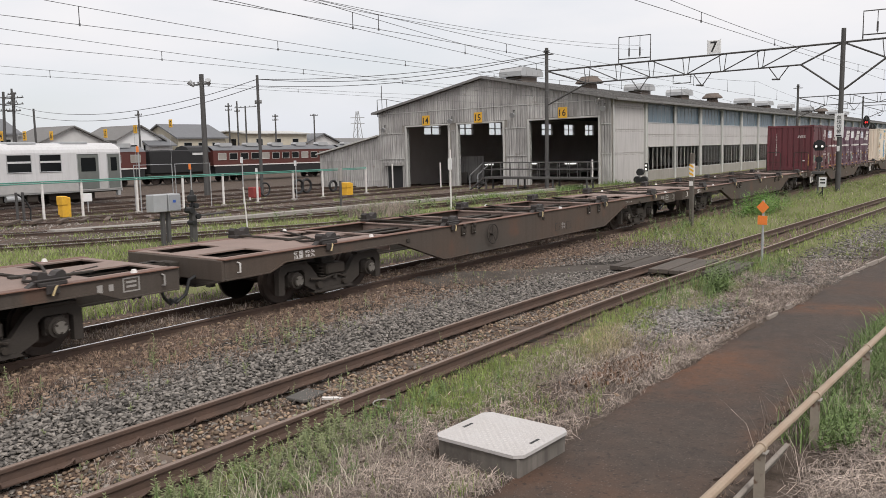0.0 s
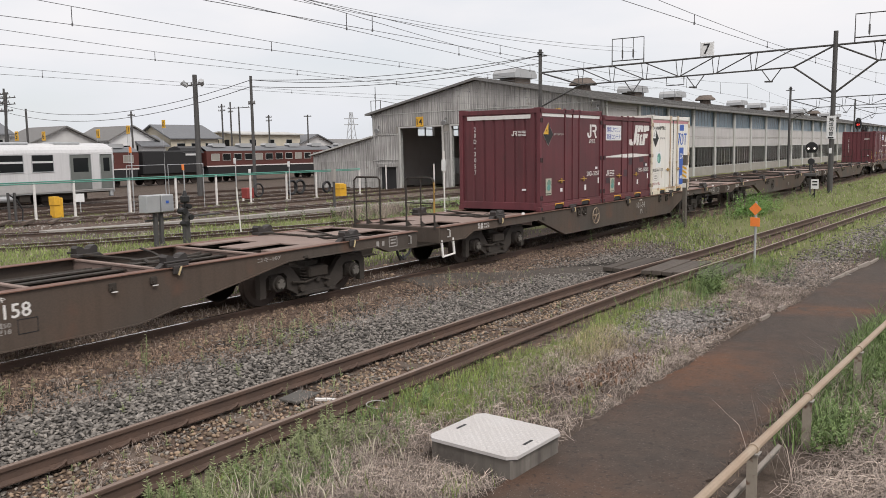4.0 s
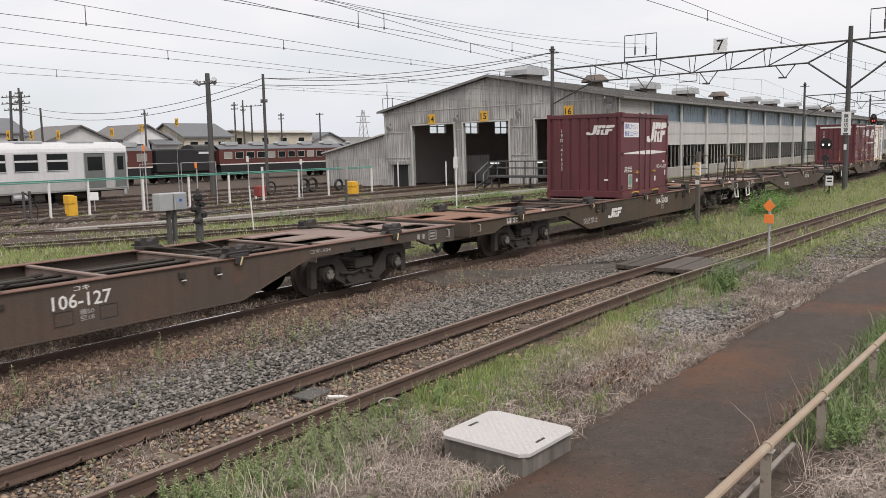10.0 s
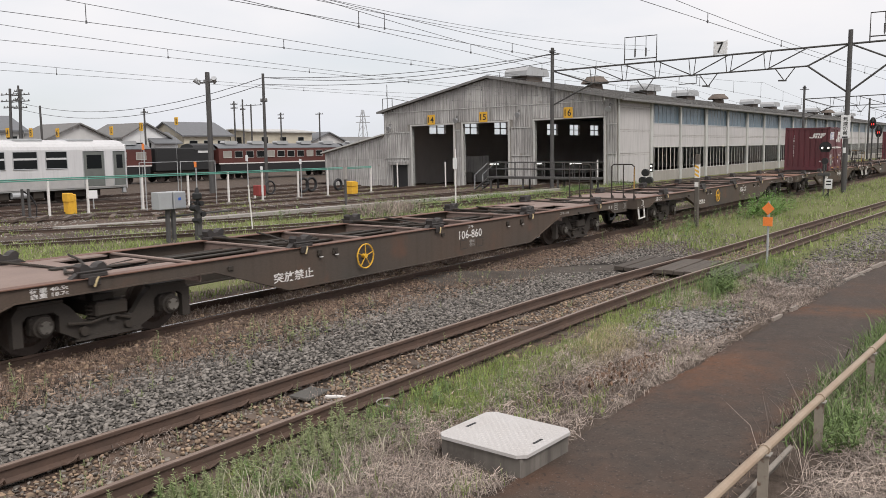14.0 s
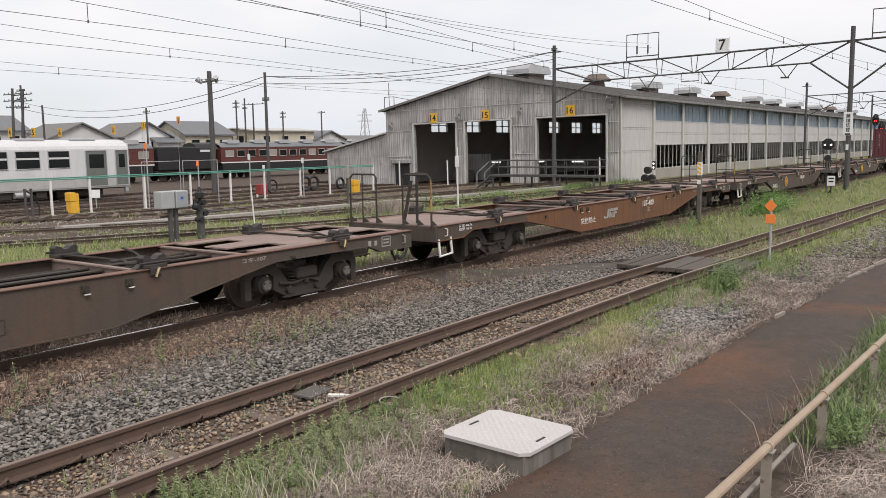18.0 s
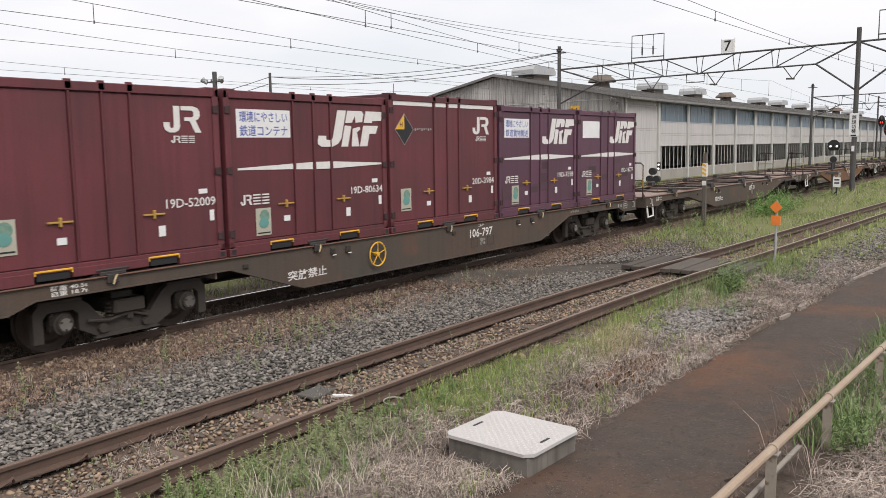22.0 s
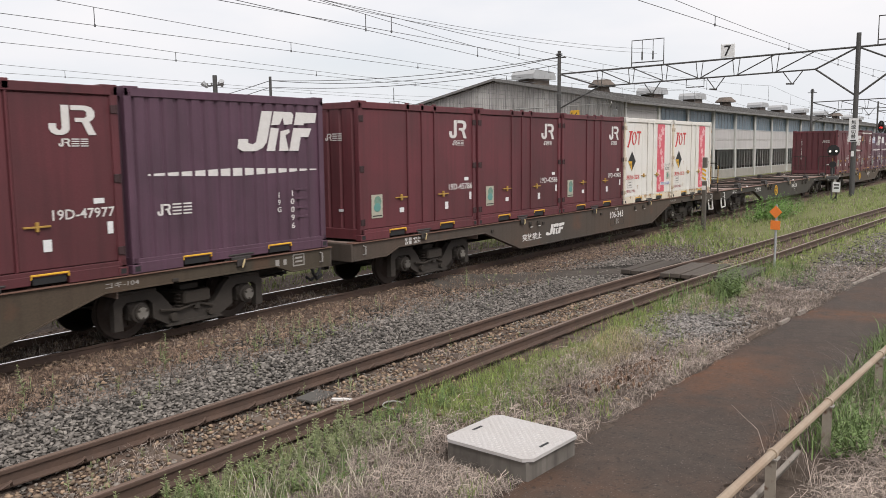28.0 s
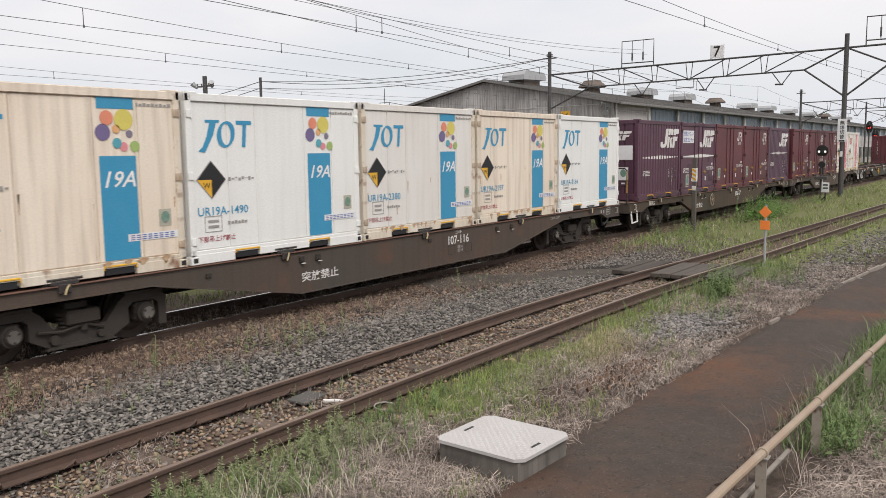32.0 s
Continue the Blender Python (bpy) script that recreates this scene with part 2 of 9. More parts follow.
M_TILE = mat("roof_tile", (0.155, 0.16, 0.17), 0.7, tint=(0.115, 0.118, 0.125), scale=2)
M_TILEB = mat("brown_roof", (0.17, 0.165, 0.16), 0.75, scale=2)
M_HOUSE = mat("house_wall", (0.58, 0.57, 0.56), 0.85, scale=1)
M_HOUSEB = mat("cream_wall", (0.55, 0.50, 0.40), 0.85, scale=1)
M_GREENP = mat("green_pipe", (0.10, 0.30, 0.24), 0.6)
M_WIRE = mat("wire", (0.11, 0.11, 0.115), 0.6, bump=0)


# ---- building helpers ----
class Geo:
    """Vertices and faces of one mesh in the making."""

    def __init__(self):
        self.v, self.f, self.m = [], [], []

    def add(self, verts, faces, mi=0):
        k = len(self.v)
        self.v += [tuple(p) for p in verts]
        self.f += [tuple(i + k for i in f) for f in faces]
        self.m += [mi] * len(faces)
        return self

    def box(self, x0, x1, y0, y1, z0, z1, c=0.0, mi=0):
        """A box, with chamfered edges where c is given."""
        if not c:
            return self.add([(x, y, z) for x in (x0, x1) for y in (y0, y1) for z in (z0, z1)],
                            [(0, 1, 3, 2), (4, 6, 7, 5), (0, 4, 5, 1), (2, 3, 7, 6), (0, 2, 6, 4), (1, 5, 7, 3)], mi)
        v, idx = [], {}
        for i, x in enumerate((x0, x1)):
            for j, y in enumerate((y0, y1)):
                for k, z in enumerate((z0, z1)):
                    dx, dy, dz = c * (1 - 2 * i), c * (1 - 2 * j), c * (1 - 2 * k)
                    for a, p in enumerate(((x, y + dy, z + dz), (x + dx, y, z + dz), (x + dx, y + dy, z))):
                        idx[i, j, k, a] = len(v)
                        v.append(p)
        f = []
        for s in (0, 1):
            ring = ((0, 0), (1, 0), (1, 1), (0, 1)) if s else ((0, 0), (0, 1), (1, 1), (1, 0))
            f.append([idx[s, p, q, 0] for p, q in ring])
            f.append([idx[q, s, p, 1] for p, q in ring])
            f.append([idx[p, q, s, 2] for p, q in ring])
        for p in (0, 1):
            for q in (0, 1):
                f.append([idx[0, p, q, 1], idx[0, p, q, 2], idx[1, p, q, 2], idx[1, p, q, 1]])
                f.append([idx[p, 0, q, 0], idx[p, 0, q, 2], idx[p, 1, q, 2], idx[p, 1, q, 0]])
                f.append([idx[p, q, 0, 0], idx[p, q, 0, 1], idx[p, q, 1, 1], idx[p, q, 1, 0]])
        for i in (0, 1):
            for j in (0, 1):
                for k in (0, 1):
                    f.append([idx[i, j, k, a] for a in range(3)])
        return self.add(v, f, mi)

    def tube(self, a, b, r, seg=8, r2=None, cap=True, mi=0):
        """A round bar from a to b."""
        a, b = Vector(a), Vector(b)
        w = (b - a).normalized()
        u = w.orthogonal().normalized()
        t = w.cross(u)
        r2 = r if r2 is None else r2
        v = []
        for p, q in ((a, r), (b, r2)):
            v += [p + (u * math.cos(2 * math.pi * i / seg) + t * math.sin(2 * math.pi * i / seg)) * q for i in range(seg)]
        f = [(i, (i + 1) % seg, seg + (i + 1) % seg, seg + i) for i in range(seg)]
        if cap:
            f += [tuple(range(seg))[::-1], tuple(range(seg, 2 * seg))]
        return self.add(v, f, mi)

    def run(self, pts, r, seg=6):
        """A bent bar through pts, in one piece."""
        pts = [Vector(p) for p in pts]
        n = len(pts)
        u = (pts[1] - pts[0]).normalized().orthogonal().normalized()
        v = []
        for i, p in enumerate(pts):
            w = (pts[min(i + 1, n - 1)] - pts[max(i - 1, 0)]).normalized()
            u = (u - w * u.dot(w))
            u = u.normalized() if u.length > 1e-5 else w.orthogonal().normalized()
            t = w.cross(u)
            v += [p + (u * math.cos(2 * math.pi * k / seg) + t * math.sin(2 * math.pi * k / seg)) * r for k in range(seg)]
        f = [(i * seg + k, i * seg + (k + 1) % seg, (i + 1) * seg + (k + 1) % seg, (i + 1) * seg + k) for i in range(n - 1) for k in range(seg)]
        f += [tuple(range(seg))[::-1], tuple(range((n - 1) * seg, n * seg))]
        return self.add(v, f)

    def prism(self, poly, axis, a, b, mi=0):
        """A flat outline, drawn in the two other axes, drawn out along axis from a to b."""
        put = {"x": lambda p, t: (t, p[0], p[1]), "y": lambda p, t: (p[0], t, p[1]), "z": lambda p, t: (p[0], p[1], t)}[axis]
        n = len(poly)
        v = [put(p, a) for p in poly] + [put(p, b) for p in poly]
        f = [(i, (i + 1) % n, n + (i + 1) % n, n + i) for i in range(n)] + [tuple(range(n))[::-1], tuple(range(n, 2 * n))]
        return self.add(v, f, mi)

    def disc(self, x, z, r, y0, y1, seg=14, mi=0):
        return self.tube((x, y0, z), (x, y1, z), r, seg, mi=mi)

    def ring(self, c, r, thick, axis="y", seg=18, mi=0):
        c = Vector(c)
        pts = []
        for i in range(seg + 1):
            a, b = r * math.cos(2 * math.pi * i / seg), r * math.sin(2 * math.pi * i / seg)
            pts.append(c + Vector({"y": (a, 0, b), "z": (a, b, 0), "x": (0, a, b)}[axis]))
        return self.run(pts, thick, 5)

    def mesh(self, name, mats):
        me = bpy.data.meshes.new(name)
        me.from_pydata(self.v, [], self.f)
        for m in mats if isinstance(mats, (list, tuple)) else [mats]:
            me.materials.append(m)
        if any(self.m):
            me.polygons.foreach_set("material_index", self.m)
        b = bmesh.new()
        b.from_mesh(me)
        bmesh.ops.recalc_face_normals(b, faces=b.faces)
        b.to_mesh(me)
        b.free()
        return me


def part(name, geo, material, parent=None, label="", at=None):
    """One mesh object, under a thing or a part where one is given."""
    ob = new(name, geo if isinstance(geo, bpy.types.Mesh) else geo.mesh(name, material))
    ob.parent = parent
    if at is not None:
        ob.matrix_basis = at
    if label:
        ob["label"] = label
    return ob


def thing(name, x, y, z, label, category, group="", kind="", rz=0):
    e = new(name)
    e.empty_display_size = 0.2
    e.matrix_basis = pose(x, y, z, 0, 0, rz)
    return tagged(e, label, category, group, kind)


TEXTS = {}


def text_mesh(words, height, material, width=None, slant=0.0):
    """Flat lettering in the xy plane, its middle at the origin, height metres high."""
    key = (words, height, material.name, width, slant)
    if key not in TEXTS:
        cu = bpy.data.curves.new("lettering", "FONT")
        cu.body, cu.align_x, cu.align_y, cu.size = words, "CENTER", "CENTER", 1.0
        cu.shear = slant
        cu.resolution_u, cu.offset = 2, 0.012
        tmp = new("lettering", cu)
        me = bpy.data.meshes.new_from_object(tmp)
        bpy.data.objects.remove(tmp)
        co = np.empty(len(me.vertices) * 3, np.float32)
        me.vertices.foreach_get("co", co)
        co = co.reshape(-1, 3)
        if len(co):
            lo, hi = co.min(0), co.max(0)
            s = height / max(hi[1] - lo[1], 1e-6)
            co = (co - (lo + hi) / 2) * s
            if width:
                co[:, 0] *= width / max((hi[0] - lo[0]) * s, 1e-6)
            me.vertices.foreach_set("co", co.astype(np.float32).ravel())
        me.materials.clear()
        me.materials.append(material)
        me.name = "lettering"
        TEXTS[key] = me
    return TEXTS[key]


def lettered(words, height, material, parent, x, y, z, face="-y", width=None, name="lettering", slant=0.0):
    turn = {"-y": (90, 0, 0), "-x": (90, 0, -90), "z": (0, 0, 0)}[face]
    return part(name, text_mesh(words, height, material, width, slant), None, parent, at=pose(x, y, z, *turn))


def plate(shape, material, parent, x, y, z, face="-y", name="marking", label=""):
    """Flat paint: outlines (lists of x, z) laid on a face, a hair thick."""
    g = Geo()
    for poly in shape:
        g.prism([(p[0], p[1]) for p in poly], "z", 0, 0.002)
    turn = {"-y": (90, 0, 0), "-x": (90, 0, -90)}[face]
    return part(name, g, material, parent, label, pose(x, y, z, *turn))


def rect(x0, x1, y0, y1):
    return [(x0, y0), (x1, y0), (x1, y1), (x0, y1)]


def oval(x, y, a, b=None, seg=16):
    b = a if b is None else b
    return [(x + a * math.cos(2 * math.pi * i / seg), y + b * math.sin(2 * math.pi * i / seg)) for i in range(seg)]


# ---- ground ----
def curve_y(x):
    """The sideways bend of the near track: straight at first, then swinging towards the camera's side."""
    d = max(x - 11.0, 0.0)
    return -4.74 - 0.0052 * d * d if d < 9 else -4.74 - 0.0052 * 81 - (d - 9) * 0.047


def ease(a, b, x):
    t = np.clip((x - a) / (b - a), 0, 1)
    return t * t * (3 - 2 * t)


def lumps(x, y, s, seed=0.0):
    """Cheap smooth noise between -1 and 1."""
    return (np.sin(x * s + seed) * np.cos(y * s * 1.13 + seed * 1.7) + np.sin((x * 0.71 + y * 0.63) * s * 1.9 + seed * 2.3) * 0.6
            + np.sin((x * -0.53 + y * 0.91) * s * 3.3 + seed * 0.7) * 0.4) / 2.0


def ground_z(x, y):
    x, y = np.asarray(x, float), np.asarray(y, float)
    bend = np.vectorize(curve_y)(x)
    z = -0.20 + 0 * x
    z -= 0.5 * ease(14, 36, y)
    # ballast shoulders under the two near tracks
    z += 0.085 * np.exp(-((y / 1.6) ** 4)) + 0.012 * np.exp(-(((y - bend) / 1.3) ** 4)) - 0.03 * np.exp(-(((y - bend) / 0.75) ** 4))
    z += 0.05 * np.exp(-(((y + 2.7) / 0.9) ** 2))
    z += 0.016 * lumps(x, y, 2.1) + 0.03 * lumps(x, y, 0.7, 3.0) * ease(-8.5, -6, y)
    z += 0.07 * np.exp(-(((x - 12.7) / 0.9) ** 2 + ((y + 6.75) / 0.45) ** 2))
    # the trodden path lies flat
    on_path = ease(-9.5, -9.3, y) * (1 - ease(-8.0, -7.75, y))
    z = z * (1 - on_path) + -0.20 * on_path
    z += 0.10 * (1 - ease(-10.6, -9.7, y))
    return z


def ground_sheet():
    xs = np.unique(np.concatenate([np.linspace(-1500, -40, 12), np.linspace(-40, 2, 22), np.linspace(2, 26, 190), np.linspace(26, 70, 130), np.linspace(70, 160, 60), np.linspace(160, 2500, 24)]))
    ys = np.unique(np.concatenate([np.linspace(-1500, -40, 10), np.linspace(-40, -13, 14), np.linspace(-13, 2, 130), np.linspace(2, 40, 110), np.linspace(40, 120, 20), np.linspace(120, 2500, 18)]))
    X, Y = np.meshgrid(xs, ys, indexing="ij")
    Z = ground_z(X, Y)
    far = (np.abs(X) > 200) | (np.abs(Y) > 120)
    Z = np.where(far, -0.7, Z)
    nx, ny = len(xs), len(ys)
    v = np.stack([X, Y, Z], -1).reshape(-1, 3)
    i, j = np.meshgrid(np.arange(nx - 1), np.arange(ny - 1), indexing="ij")
    a = (i * ny + j).ravel()
    faces = np.stack([a, a + ny, a + ny + 1, a + 1], 1)
    me = bpy.data.meshes.new("ground")
    me.from_pydata(v.tolist(), [], faces.tolist())
    me.polygons.foreach_set("use_smooth", [True] * len(me.polygons))
    bend = np.vectorize(curve_y)(X)
    n1, n2 = lumps(X, Y, 1.7, 1.0), lumps(X, Y, 0.6, 5.0)
    # what lies on the soil: r green growth, g crushed grey stone darkened for the shade in its gaps, b rust-brown
    # litter
    green = ease(-6.9, -6.2, Y + 0.3 * n1) * (1 - ease(-5.9, -5.5, Y)) * ease(5, 8, X)
    green = np.maximum(green, ease(20, 26, X + 2 * n1) * ease(-9, -7, Y) * (1 - ease(-1.6, -1.0, Y)) * (1 - np.exp(-(((Y - bend) / 0.9) ** 4))))
    green = np.maximum(green, ease(7.5, 9, Y + n1) * (1 - ease(14.2, 14.8, Y)) * ease(-0.3, 0.5, n2 + 0.5))
    green = np.maximum(green, 0.8 * ease(2.0, 2.8, Y) * (1 - ease(5.5, 7, Y)) * ease(-0.2, 0.4, n1 + 0.2))
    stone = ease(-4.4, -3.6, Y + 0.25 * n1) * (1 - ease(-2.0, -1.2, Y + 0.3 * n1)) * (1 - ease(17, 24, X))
    stone = np.maximum(stone, np.exp(-(((X - 12.7) / 1.2) ** 2 + ((Y + 6.75) / 0.6) ** 2)))
    brown = np.exp(-((Y / 1.7) ** 4)) + 0.8 * np.exp(-(((Y + 1.6) / 0.8) ** 2)) + 0.7 * np.exp(-(((Y - bend) / 1.1) ** 4)) + 0.5 * ease(14.5, 17, Y) * (1 - ease(33, 37, Y))
    col = np.stack([green, stone, np.clip(brown, 0, 1), np.ones_like(green)], -1)
    att = me.color_attributes.new("cover", "FLOAT_COLOR", "POINT")
    att.data.foreach_set("color", col.reshape(-1).astype(np.float32))
    return me


def ground_material():
    m = bpy.data.materials.new("yard_ground")
    m.use_nodes = True
    n, l = m.node_tree.nodes, m.node_tree.links
    b = n["Principled BSDF"]
    b.inputs["Roughness"].default_value = 0.95
    b.inputs["Specular IOR Level"].default_value = 0.2
    at = n.new("ShaderNodeVertexColor")
    at.layer_name = "cover"
    sep = n.new("ShaderNodeSeparateColor")
    l.new(at.outputs["Color"], sep.inputs["Color"])
    co = n.new("ShaderNodeTexCoord")

    def noisy(scale, detail=6):
        t = n.new("ShaderNodeTexNoise")
        t.inputs["Scale"].default_value, t.inputs["Detail"].default_value = scale, detail
        l.new(co.outputs["Object"], t.inputs["Vector"])
        return t.outputs["Fac"]

    def mixed(fac, a, z):
        x = n.new("ShaderNodeMixRGB")
        if hasattr(fac, "is_linked"):
            l.new(fac, x.inputs["Fac"])
        for key, v in (("Color1", a), ("Color2", z)):
            if isinstance(v, tuple):
                x.inputs[key].default_value = (*v, 1)
            else:
                l.new(v, x.inputs[key])
        return x.outputs["Color"]

    def span(v, a, z):
        r = n.new("ShaderNodeMapRange")
        r.inputs["From Min"].default_value, r.inputs["From Max"].default_value = a, z
        l.new(v, r.inputs["Value"])
        return r.outputs["Result"]

    def weigh(v, noise_out):
        """Breaks the edge of a patch up with noise."""
        s = n.new("ShaderNodeMath")
        s.operation = "ADD"
        l.new(v, s.inputs[0])
        l.new(noise_out, s.inputs[1])
        return span(s.outputs[0], 0.85, 1.15)

    fine, mid, big = noisy(55, 5), noisy(9), noisy(1.3)
    soil = mixed(span(mid, 0.35, 0.65), (0.060, 0.046, 0.038), (0.135, 0.106, 0.087))
    soil = mixed(span(big, 0.4, 0.65), soil, (0.078, 0.06, 0.048))
    vor = n.new("ShaderNodeTexVoronoi")
    vor.inputs["Scale"].default_value = 24
    l.new(co.outputs["Object"], vor.inputs["Vector"])
    vr = n.new("ShaderNodeSeparateColor")
    l.new(vor.outputs["Color"], vr.inputs["Color"])
    # stone colours kept very dark: contact shade between the loose stones is painted in
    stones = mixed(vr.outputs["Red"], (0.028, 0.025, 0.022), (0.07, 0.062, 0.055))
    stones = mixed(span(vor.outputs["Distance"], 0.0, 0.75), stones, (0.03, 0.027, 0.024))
    c = mixed(weigh(sep.outputs["Blue"], mid), soil, mixed(span(mid, 0.3, 0.7), (0.085, 0.058, 0.045), (0.165, 0.115, 0.09)))
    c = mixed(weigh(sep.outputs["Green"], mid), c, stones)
    c = mixed(weigh(sep.outputs["Red"], mid), c, mixed(span(fine, 0.3, 0.7), (0.12, 0.135, 0.05), (0.19, 0.19, 0.09)))
    c = mixed(span(fine, 0.55, 0.8), c, (0.09, 0.075, 0.06))
    l.new(c, b.inputs["Base Color"])
    bp = n.new("ShaderNodeBump")
    bp.inputs["Strength"].default_value, bp.inputs["Distance"].default_value = 0.7, 0.03
    l.new(fine, bp.inputs["Height"])
    l.new(bp.outputs["Normal"], b.inputs["Normal"])
    return m


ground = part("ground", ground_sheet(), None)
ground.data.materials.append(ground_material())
tagged(ground, "weedy railway yard ground of soil, ballast and litter", "ground", kind="structure")


def rail_profile():
    return [(-0.065, -0.153), (0.065, -0.153), (0.065, -0.140), (0.012, -0.118), (0.009, -0.045), (0.033, -0.035), (0.033, -0.006), (0.026, 0.0), (-0.026, 0.0), (-0.033, -0.006), (-0.033, -0.035), (-0.009, -0.045), (-0.012, -0.118), (-0.065, -0.140)]


def rail_run(name, line, z, parent, head, width=1.0, side=None):
    """A rail swept along a line of (x, y)."""
    prof = rail_profile()
    n = len(prof)
    v, f, mi = [], [], []
    for i, (x, y) in enumerate(line):
        a, b = line[max(i - 1, 0)], line[min(i + 1, len(line) - 1)]
        d = Vector((b[0] - a[0], b[1] - a[1])).normalized()
        zz = z(x, y) if callable(z) else z
        v += [(x - d.y * p * width, y + d.x * p * width, zz + q) for p, q in prof]
    for i in range(len(line) - 1):
        for k in range(n):
            f.append((i * n + k, i * n + (k + 1) % n, (i + 1) * n + (k + 1) % n, (i + 1) * n + k))
            mi.append(1 if k == 7 else 0)
    g = Geo()
    g.add(v, f)
    g.m = mi
    return part(name, g, [side or M_RAIL, head], parent)


def track(name, mid, x0, x1, step, z, label, head=None, gauge=1.067, sleepers=(), sleeper_z=-0.16, side=None):
    t = thing(name, 0, 0, 0, label, "railway track", kind="structure")
    xs = [x0 + (x1 - x0) * i / step for i in range(step + 1)]
    for s in (-1, 1):
        rail_run("rail", [(x, mid(x) + s * (gauge / 2 + 0.033)) for x in xs], z, t, head or M_RAILTOP, 1.0, side)
    if sleepers:
        a, b, gap = sleepers
        rng = random.Random(int(a * 10) + 3)
        me = Geo().box(-0.10, 0.10, -0.95, 0.95, -0.12, 0.0, 0.012).mesh("sleeper", M_SLEEPER)
        x = a
        while x < b:
            y = mid(x)
            turn = math.degrees(math.atan2(mid(x + 0.5) - mid(x - 0.5), 1.0))
            part("sleeper", me, None, t, at=pose(x + rng.uniform(-0.04, 0.04), y, sleeper_z + rng.uniform(-0.02, 0.012), 0, 0, turn + rng.uniform(-1, 1)))
            x += gap
    return t


track("train_track", lambda x: 0.0, -30, 240, 30, 0.0, "main line track with bright worn rail heads", M_SHINE, sleepers=(2.0, 60, 0.66), sleeper_z=-0.155)
track("near_track", curve_y, -12, 120, 130, 0.0, "rusty weed-grown siding with old wooden sleepers", M_RAILTOP, sleepers=(0.5, 24, 0.66), sleeper_z=-0.198)


# ---- engine shed ----
SX, SY0, SY1, SMID = 55.14, 13.3, 34.7, 24.0
EAVE, APEX, SLEN = 5.8, 7.95, 150.0


BOLT = Geo().box(-0.014, 0.014, -0.008, 0.0, -0.05, 0.03).mesh("sheet_bolt", M_CONC)


def shed():
    s = thing("engine_shed", SX, SY0, 0, "grey corrugated engine shed with three tall open doorways", "shed", kind="structure")
    s.matrix_basis = Matrix.Translation((0, 24, 2.6)) @ pose(0, 0, 0, -0.75, 0, 0) @ Matrix.Translation((0, -24, -2.6))
    doors = ((14.3, 19.95), (22.3, 26.5), (27.45, 31.7))
    floor = -0.75
    top = 4.48

    def roof_z(y):
        return EAVE + (APEX - EAVE) * (1 - abs(y - SMID) / (SY1 - SMID))

    # front wall in strips of ribbed cladding between, and above, the doorways
    edges = [SY0, 14.3, 19.95, 22.3, 26.5, 27.45, 31.7, SY1]
    for a, b in zip(edges, edges[1:]):
        z0 = top if any(abs(a - d[0]) < 0.01 for d in doors) else floor
        if z0 == floor:
            g = Geo().prism([(a, z0), (b, z0), (b, top), (a, top)], "x", SX, SX + 0.25)
            part("front_wall", g, M_CONC, s)
    g = Geo().prism([(SY0, top), (SY1, top), (SY1, EAVE - 0.02), (SMID, APEX - 0.02), (SY0, EAVE - 0.02)], "x", SX, SX + 0.25)
    part("gable", g, M_CONC, s)

    def sheet(name, y0, y1, z0, tops, off):
        """One corrugated sheet from y0 to y1; tops gives its upper edge."""
        n = max(int(round((y1 - y0) / 0.215)), 1)
        v, f = [], []
        for i in range(n):
            for k, d in ((0.0, 0.0), (0.25, 0.035), (0.6, 0.035), (0.85, 0.0)):
                y = y0 + (y1 - y0) * (i + k) / n
                v += [(SX - off - d, y, z0), (SX - off - d, y, tops(y))]
        v += [(SX - off, y1, z0), (SX - off, y1, tops(y1))]
        f = [(2 * i, 2 * i + 1, 2 * i + 3, 2 * i + 2) for i in range(len(v) // 2 - 1)]
        part(name, Geo().add(v, f), M_SIDING, s)

    for z, spans in ((5.71, ((SY0 + 0.6, SY1 - 0.6),)), (4.01, ((SY0, 14.06), (20.2, 22.06), (26.75, 27.2), (31.95, SY1))), (1.89, ((20.2, 22.06), (31.95, SY1), (SY0, 14.06)))):
        for a, b in spans:
            part("lap_strip", Geo().box(SX - 0.085, SX - 0.02, a, b, z - 0.03, z + 0.01), M_TRIM, s)
    # cladding hung in rows of sheets, each row lapping over the one below
    gaps = sorted([SY0] + [q for d in doors for q in d] + [SY1])
    for a, b in zip(gaps[::2], gaps[1::2]):
        a, b = a + (0.23 if a > SY0 else 0), b - (0.23 if b < SY1 else 0)
        n = max(int(round((b - a) / 0.86)), 1)
        for i in range(n):
            y0, y1 = a + (b - a) * i / n, a + (b - a) * (i + 1) / n
            sheet("cladding_sheet", y0, y1, floor, lambda y: 1.95, 0.004)
            sheet("cladding_sheet", y0, y1, 1.88, lambda y: 4.1, 0.016)
    n = 25
    for i in range(n):
        y0, y1 = SY0 + (SY1 - SY0) * i / n, SY0 + (SY1 - SY0) * (i + 1) / n
        in_door = any(p - 0.25 < (y0 + y1) / 2 < q + 0.25 for p, q in doors)
        sheet("cladding_sheet", y0, y1, top + 0.16 if in_door else 4.0, lambda y: min(5.78, roof_z(y) - 0.05), 0.028)
        if roof_z((y0 + y1) / 2) > 5.95:
            sheet("gable_sheet", y0, y1, 5.7, lambda y: roof_z(y) - 0.05, 0.042)
    for a, b in doors:
        g = Geo().box(SX - 0.09, SX + 0.3, a - 0.16, a, floor, top + 0.12, 0.02).box(SX - 0.09, SX + 0.3, b, b + 0.16, floor, top + 0.12, 0.02)
        g.box(SX - 0.09, SX + 0.3, a, b, top, top + 0.12, 0.02)
